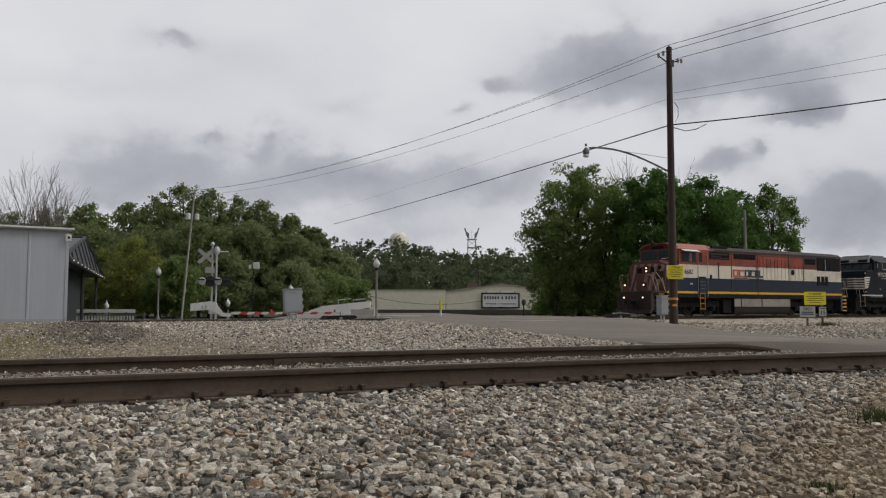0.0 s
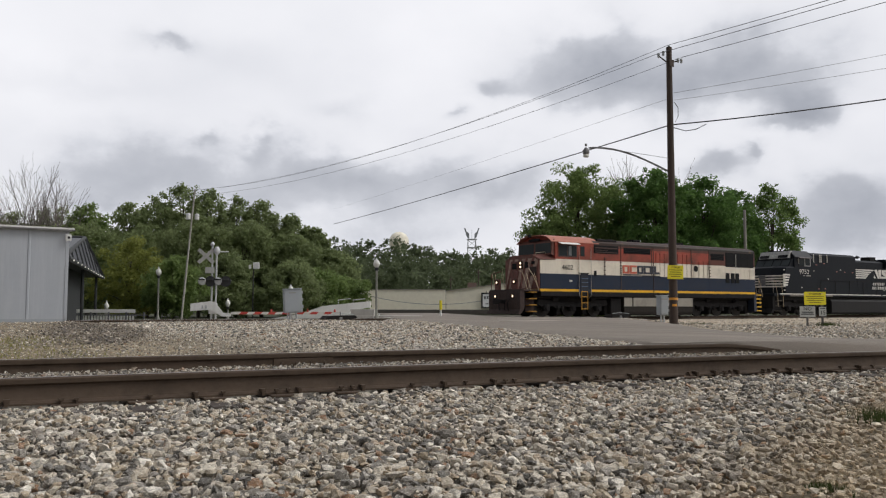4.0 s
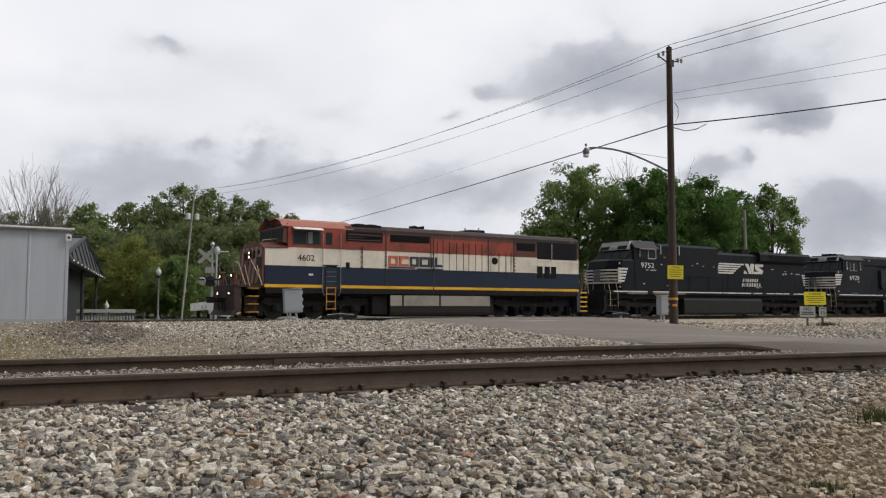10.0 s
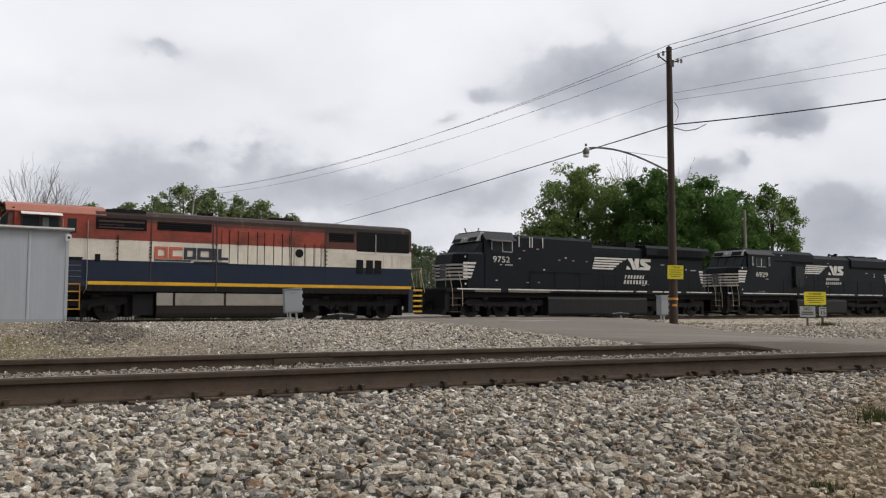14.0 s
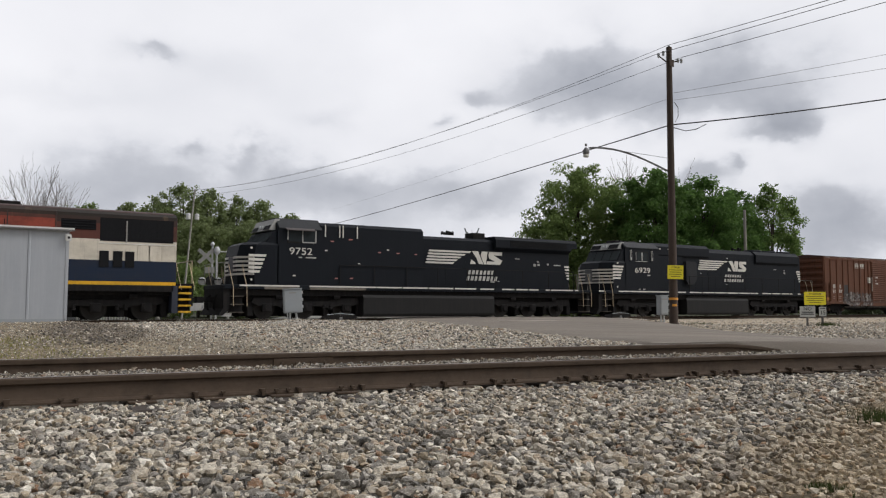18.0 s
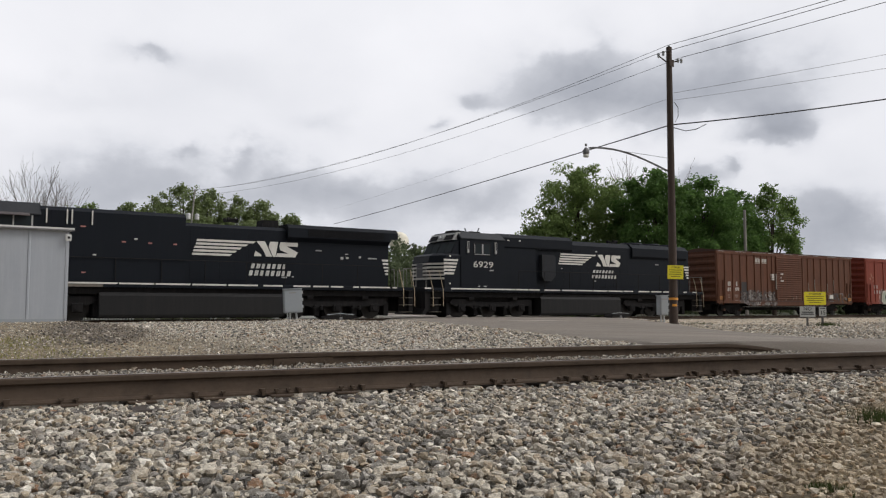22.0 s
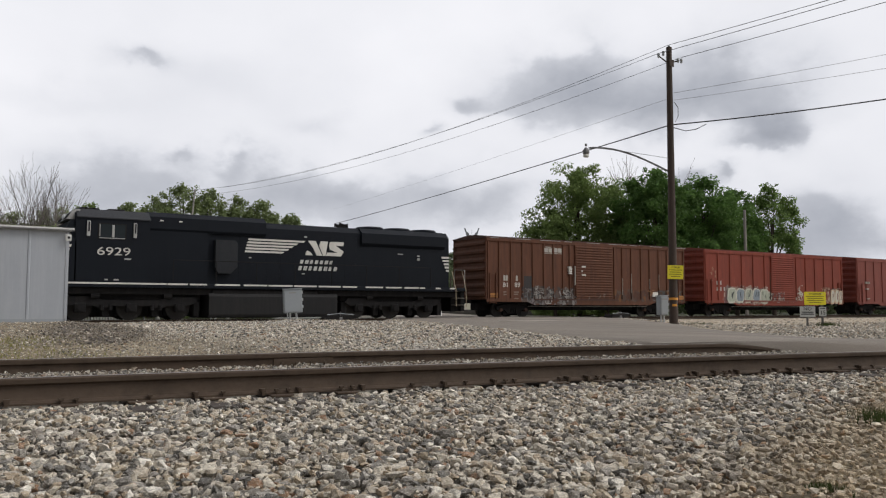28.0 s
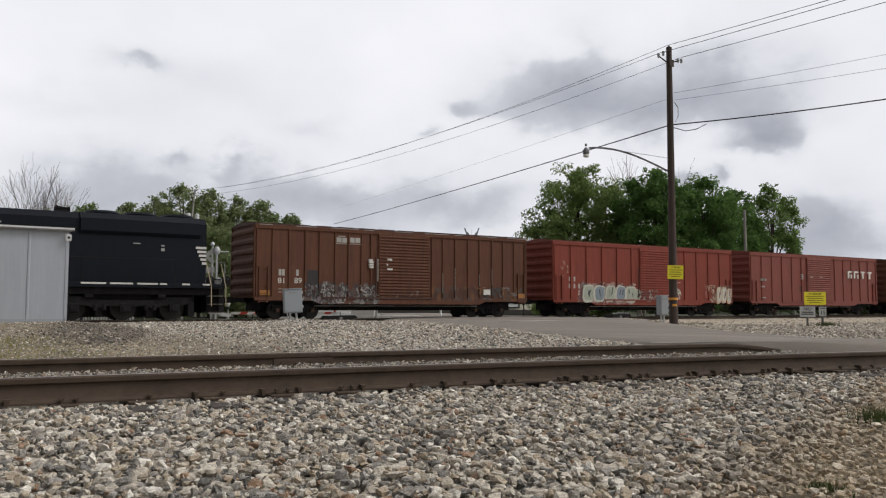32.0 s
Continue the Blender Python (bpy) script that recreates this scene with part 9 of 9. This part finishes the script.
# woods by the park
WOODS = [(11.3, 116.0, 12.2, 4.6, M_LEAF_HAZED), (15.6, 112.0, 12.5, 4.2, M_LEAF_HAZED), (18.6, 107.5, 12.9, 3.6, M_LEAF_SPRING), (22.0, 101.0, 12.7, 3.2, M_LEAF_HAZED), (24.2, 97.0, 13.5, 3.4, M_LEAF_HAZED),
         (26.2, 93.6, 13.9, 3.8, M_LEAF_HAZED), (29.0, 93.0, 13.7, 3.6, M_LEAF_HAZED), (31.8, 92.2, 12.9, 3.3, M_LEAF_HAZED), (34.6, 91.5, 12.6, 3.2, M_LEAF_HAZED), (37.2, 89.2, 10.9, 2.9, M_LEAF_HAZED), (39.2, 87.6, 9.4, 2.2, M_LEAF_HAZED),
         (21.0, 88.0, 8.8, 3.6, M_LEAF_HAZED), (25.5, 85.5, 9.6, 3.8, M_LEAF_HAZED), (30.2, 84.5, 9.4, 3.8, M_LEAF_HAZED), (34.8, 83.0, 8.2, 3.4, M_LEAF_HAZED), (38.4, 81.0, 6.4, 2.8, M_LEAF_HAZED), (41.4, 86.0, 6.4, 2.8, M_LEAF_HAZED), (16.5, 92.0, 9.0, 3.6, M_LEAF_HAZED), (13.0, 96.0, 8.6, 3.8, M_LEAF_HAZED)]
for i, (x, y, top, r, m) in enumerate(WOODS):
    tree(x, y, top, r, 0.3, 40 + i, m, "tall leafy tree at the edge of the park", 400, 34, 0.165, 13)
for i, (x, y, top, r, m) in enumerate(((16.5, 75.2, 6.3, 3.4, M_LEAF_YELLOW), (18.5, 69.0, 4.4, 2.4, M_LEAF_SPRING), (29.5, 70.5, 4.4, 3.0, M_LEAF_HAZED), (33.6, 73.0, 4.0, 2.8, M_LEAF_SPRING), (24.5, 73.5, 5.0, 2.8, M_LEAF_HAZED), (37.5, 75.0, 3.4, 2.4, M_LEAF_SPRING))):
    tree(x, y, top, r, -0.2, 60 + i, m, "low yellowish-green understory tree" if m is M_LEAF_YELLOW else "low leafy understory tree", 150, 75, 0.14, 9)
bare_tree(13.6, 106.0, 15.3, 0.2, 5, "bare leafless tree behind the relay house", 6)
bare_tree(10.8, 108.0, 15.0, 0.17, 17, "bare leafless tree behind the relay house", 4)
# shrubs by the store
for i, (x, y, top, r) in enumerate(((62.0, 73.0, 1.6, 1.5), (58.7, 69.1, 1.5, 1.2), (58.5, 63.3, 0.9, 0.95), (65.0, 74.5, 1.2, 1.3))):
    tree(x, y, top, r, -0.3, 80 + i, M_LEAF_SPRING, "low trimmed green shrub", 60, 50, 0.13, 6, "shrub")


def far_woods():
    rng = np.random.default_rng(21)
    pts_all, f_all, n0 = [], [], 0
    rows = []
    # the wooded ridge: its height in degrees above the level of the eye, by azimuth
    ridge = ((-6, 4.2), (18, 4.6), (23.6, 4.9), (25.9, 4.5), (28.6, 4.4), (29.3, 4.5), (30.4, 4.5), (31.2, 4.1), (32.1, 4.3), (32.9, 3.7), (34.9, 3.65), (36.1, 4.0), (37.6, 3.75), (41.5, 3.4), (46, 3.0), (48, 1.7), (72, 1.6))
    for dist, share, step, az0, az1 in ((150.0, 0.62, 1.25, -6, 72), (200.0, 0.82, 1.0, 4, 50), (255.0, 1.0, 0.8, 18, 49)):
        az = az0
        while az < az1:
            az += step * rng.uniform(0.6, 1.4)
            up = share * float(np.interp(az, [p[0] for p in ridge], [p[1] for p in ridge])) * rng.uniform(0.98, 1.06)
            d = dist * rng.uniform(0.92, 1.1)
            rows.append((d * math.sin(radians(az)), d * math.cos(radians(az)), 0.5 + d * math.tan(radians(up)), d * 0.019))
    for x, y, h, r in rows:
        cl, _ = crown_clumps(rng, x, y, -0.4, h, r * 1.35, 78, 5, r * 0.34)
        p, f = leaf_cloud(rng, cl, 18, 0.0021 * math.hypot(x, y), 1.25)
        pts_all.append(p)
        f_all.append(f + n0)
        n0 += len(p)
    ob = new("far_woods", raw_mesh("far_woods", np.concatenate(pts_all), np.concatenate(f_all), M_LEAF_FAR))
    tagged(ob, label="distant mixed green woods along the horizon", category="woods", kind="stuff")


far_woods()


# ---- weeds ----
def weeds():
    rng = np.random.default_rng(77)
    spots = []
    for _ in range(60):
        a = rng.normal(0, 0.14, 2)
        spots.append((5.5 + a[0] * 0.4, 3.1 + a[1] * 0.4, 0.1))
    for _ in range(60):
        a = rng.normal(0, 0.09, 2)
        spots.append((3.32 + a[0] * 0.6, 2.13 + a[1] * 0.6, 0.03))
    for _ in range(160):
        a = rng.normal(0, 0.3, 2)
        spots.append((22.42 + a[0] * 0.4, 14.05 + a[1] * 0.4, 0.13))
    for _ in range(120):
        a = rng.normal(0, 0.3, 2)
        spots.append((22.6 + a[0], 19.0 + a[1], 0.08))
    vs, fs = [], []
    for x, y, h in spots:
        z = gz(x, y)
        for _ in range(5):
            a = rng.uniform(0, 6.28)
            l = h * rng.uniform(0.5, 1.2)
            dx, dy = math.cos(a) * l * 0.5, math.sin(a) * l * 0.5
            w = 0.004 + h * 0.03
            k = len(vs)
            vs += [(x - dy * w / l, y + dx * w / l, z - 0.01), (x + dy * w / l, y - dx * w / l, z - 0.01), (x + dx, y + dy, z + l)]
            fs.append((k, k + 1, k + 2))
    ob = new("weeds", raw_mesh("weeds", vs, fs, M_WEED))
    tagged(ob, label="sparse green weeds and grass tufts in gravel", category="weeds", kind="stuff")


weeds()


def grass_strip():
    """Thin dry grass beside the far rail of the close track."""
    rng = np.random.default_rng(31)
    n = 2600
    x, y = rng.uniform(0.3, 2.6, n), rng.uniform(8.7, 13.4, n)
    keep = rng.random(n) < np.exp(-((x - 1.0) / 0.7) ** 2)
    x, y = x[keep], y[keep]
    z, a, h = ground_height(x, y), rng.uniform(0, 6.28, len(x)), rng.uniform(0.025, 0.06, len(x))
    w = np.stack([np.cos(a), np.sin(a), 0 * a], 1) * 0.006
    foot = np.stack([x, y, z - 0.01], 1)
    tip = foot + np.stack([rng.normal(0, 0.02, len(x)), rng.normal(0, 0.02, len(x)), h + 0.01], 1)
    pts = np.stack([foot - w, foot + w, tip], 1).reshape(-1, 3)
    ob = new("grass", raw_mesh("grass", pts, np.arange(len(pts)).reshape(-1, 3), M_GRASS))
    tagged(ob, label="thin yellowish grass along the edge of the track bed", category="grass", kind="stuff")


grass_strip()

build_stones()


def motions():
    times = [0.5 * i for i in range(65)]
    for ob, x in ROLLING:
        walk(ob, [(t, pose(x - travelled(t), TRAIN_Y, TRAIN_Z)) for t in times])
    for w, x, r in WHEELSETS:
        walk(w, [(t, pose(x, 0, r, 0, -math.degrees((travelled(t) - travelled(0)) / r), 0)) for t in [0.2 * i for i in range(161)]])
    # the clouds drift slowly
    side = Vector((math.cos(YAW), -math.sin(YAW), 0))
    walk(SKY, [(0.0, pose(0, 0, 0)), (32.0, Matrix.Rotation(radians(-1.6), 4, side) @ pose(0, 0, 0, 0, 0, 2.3))])


motions()
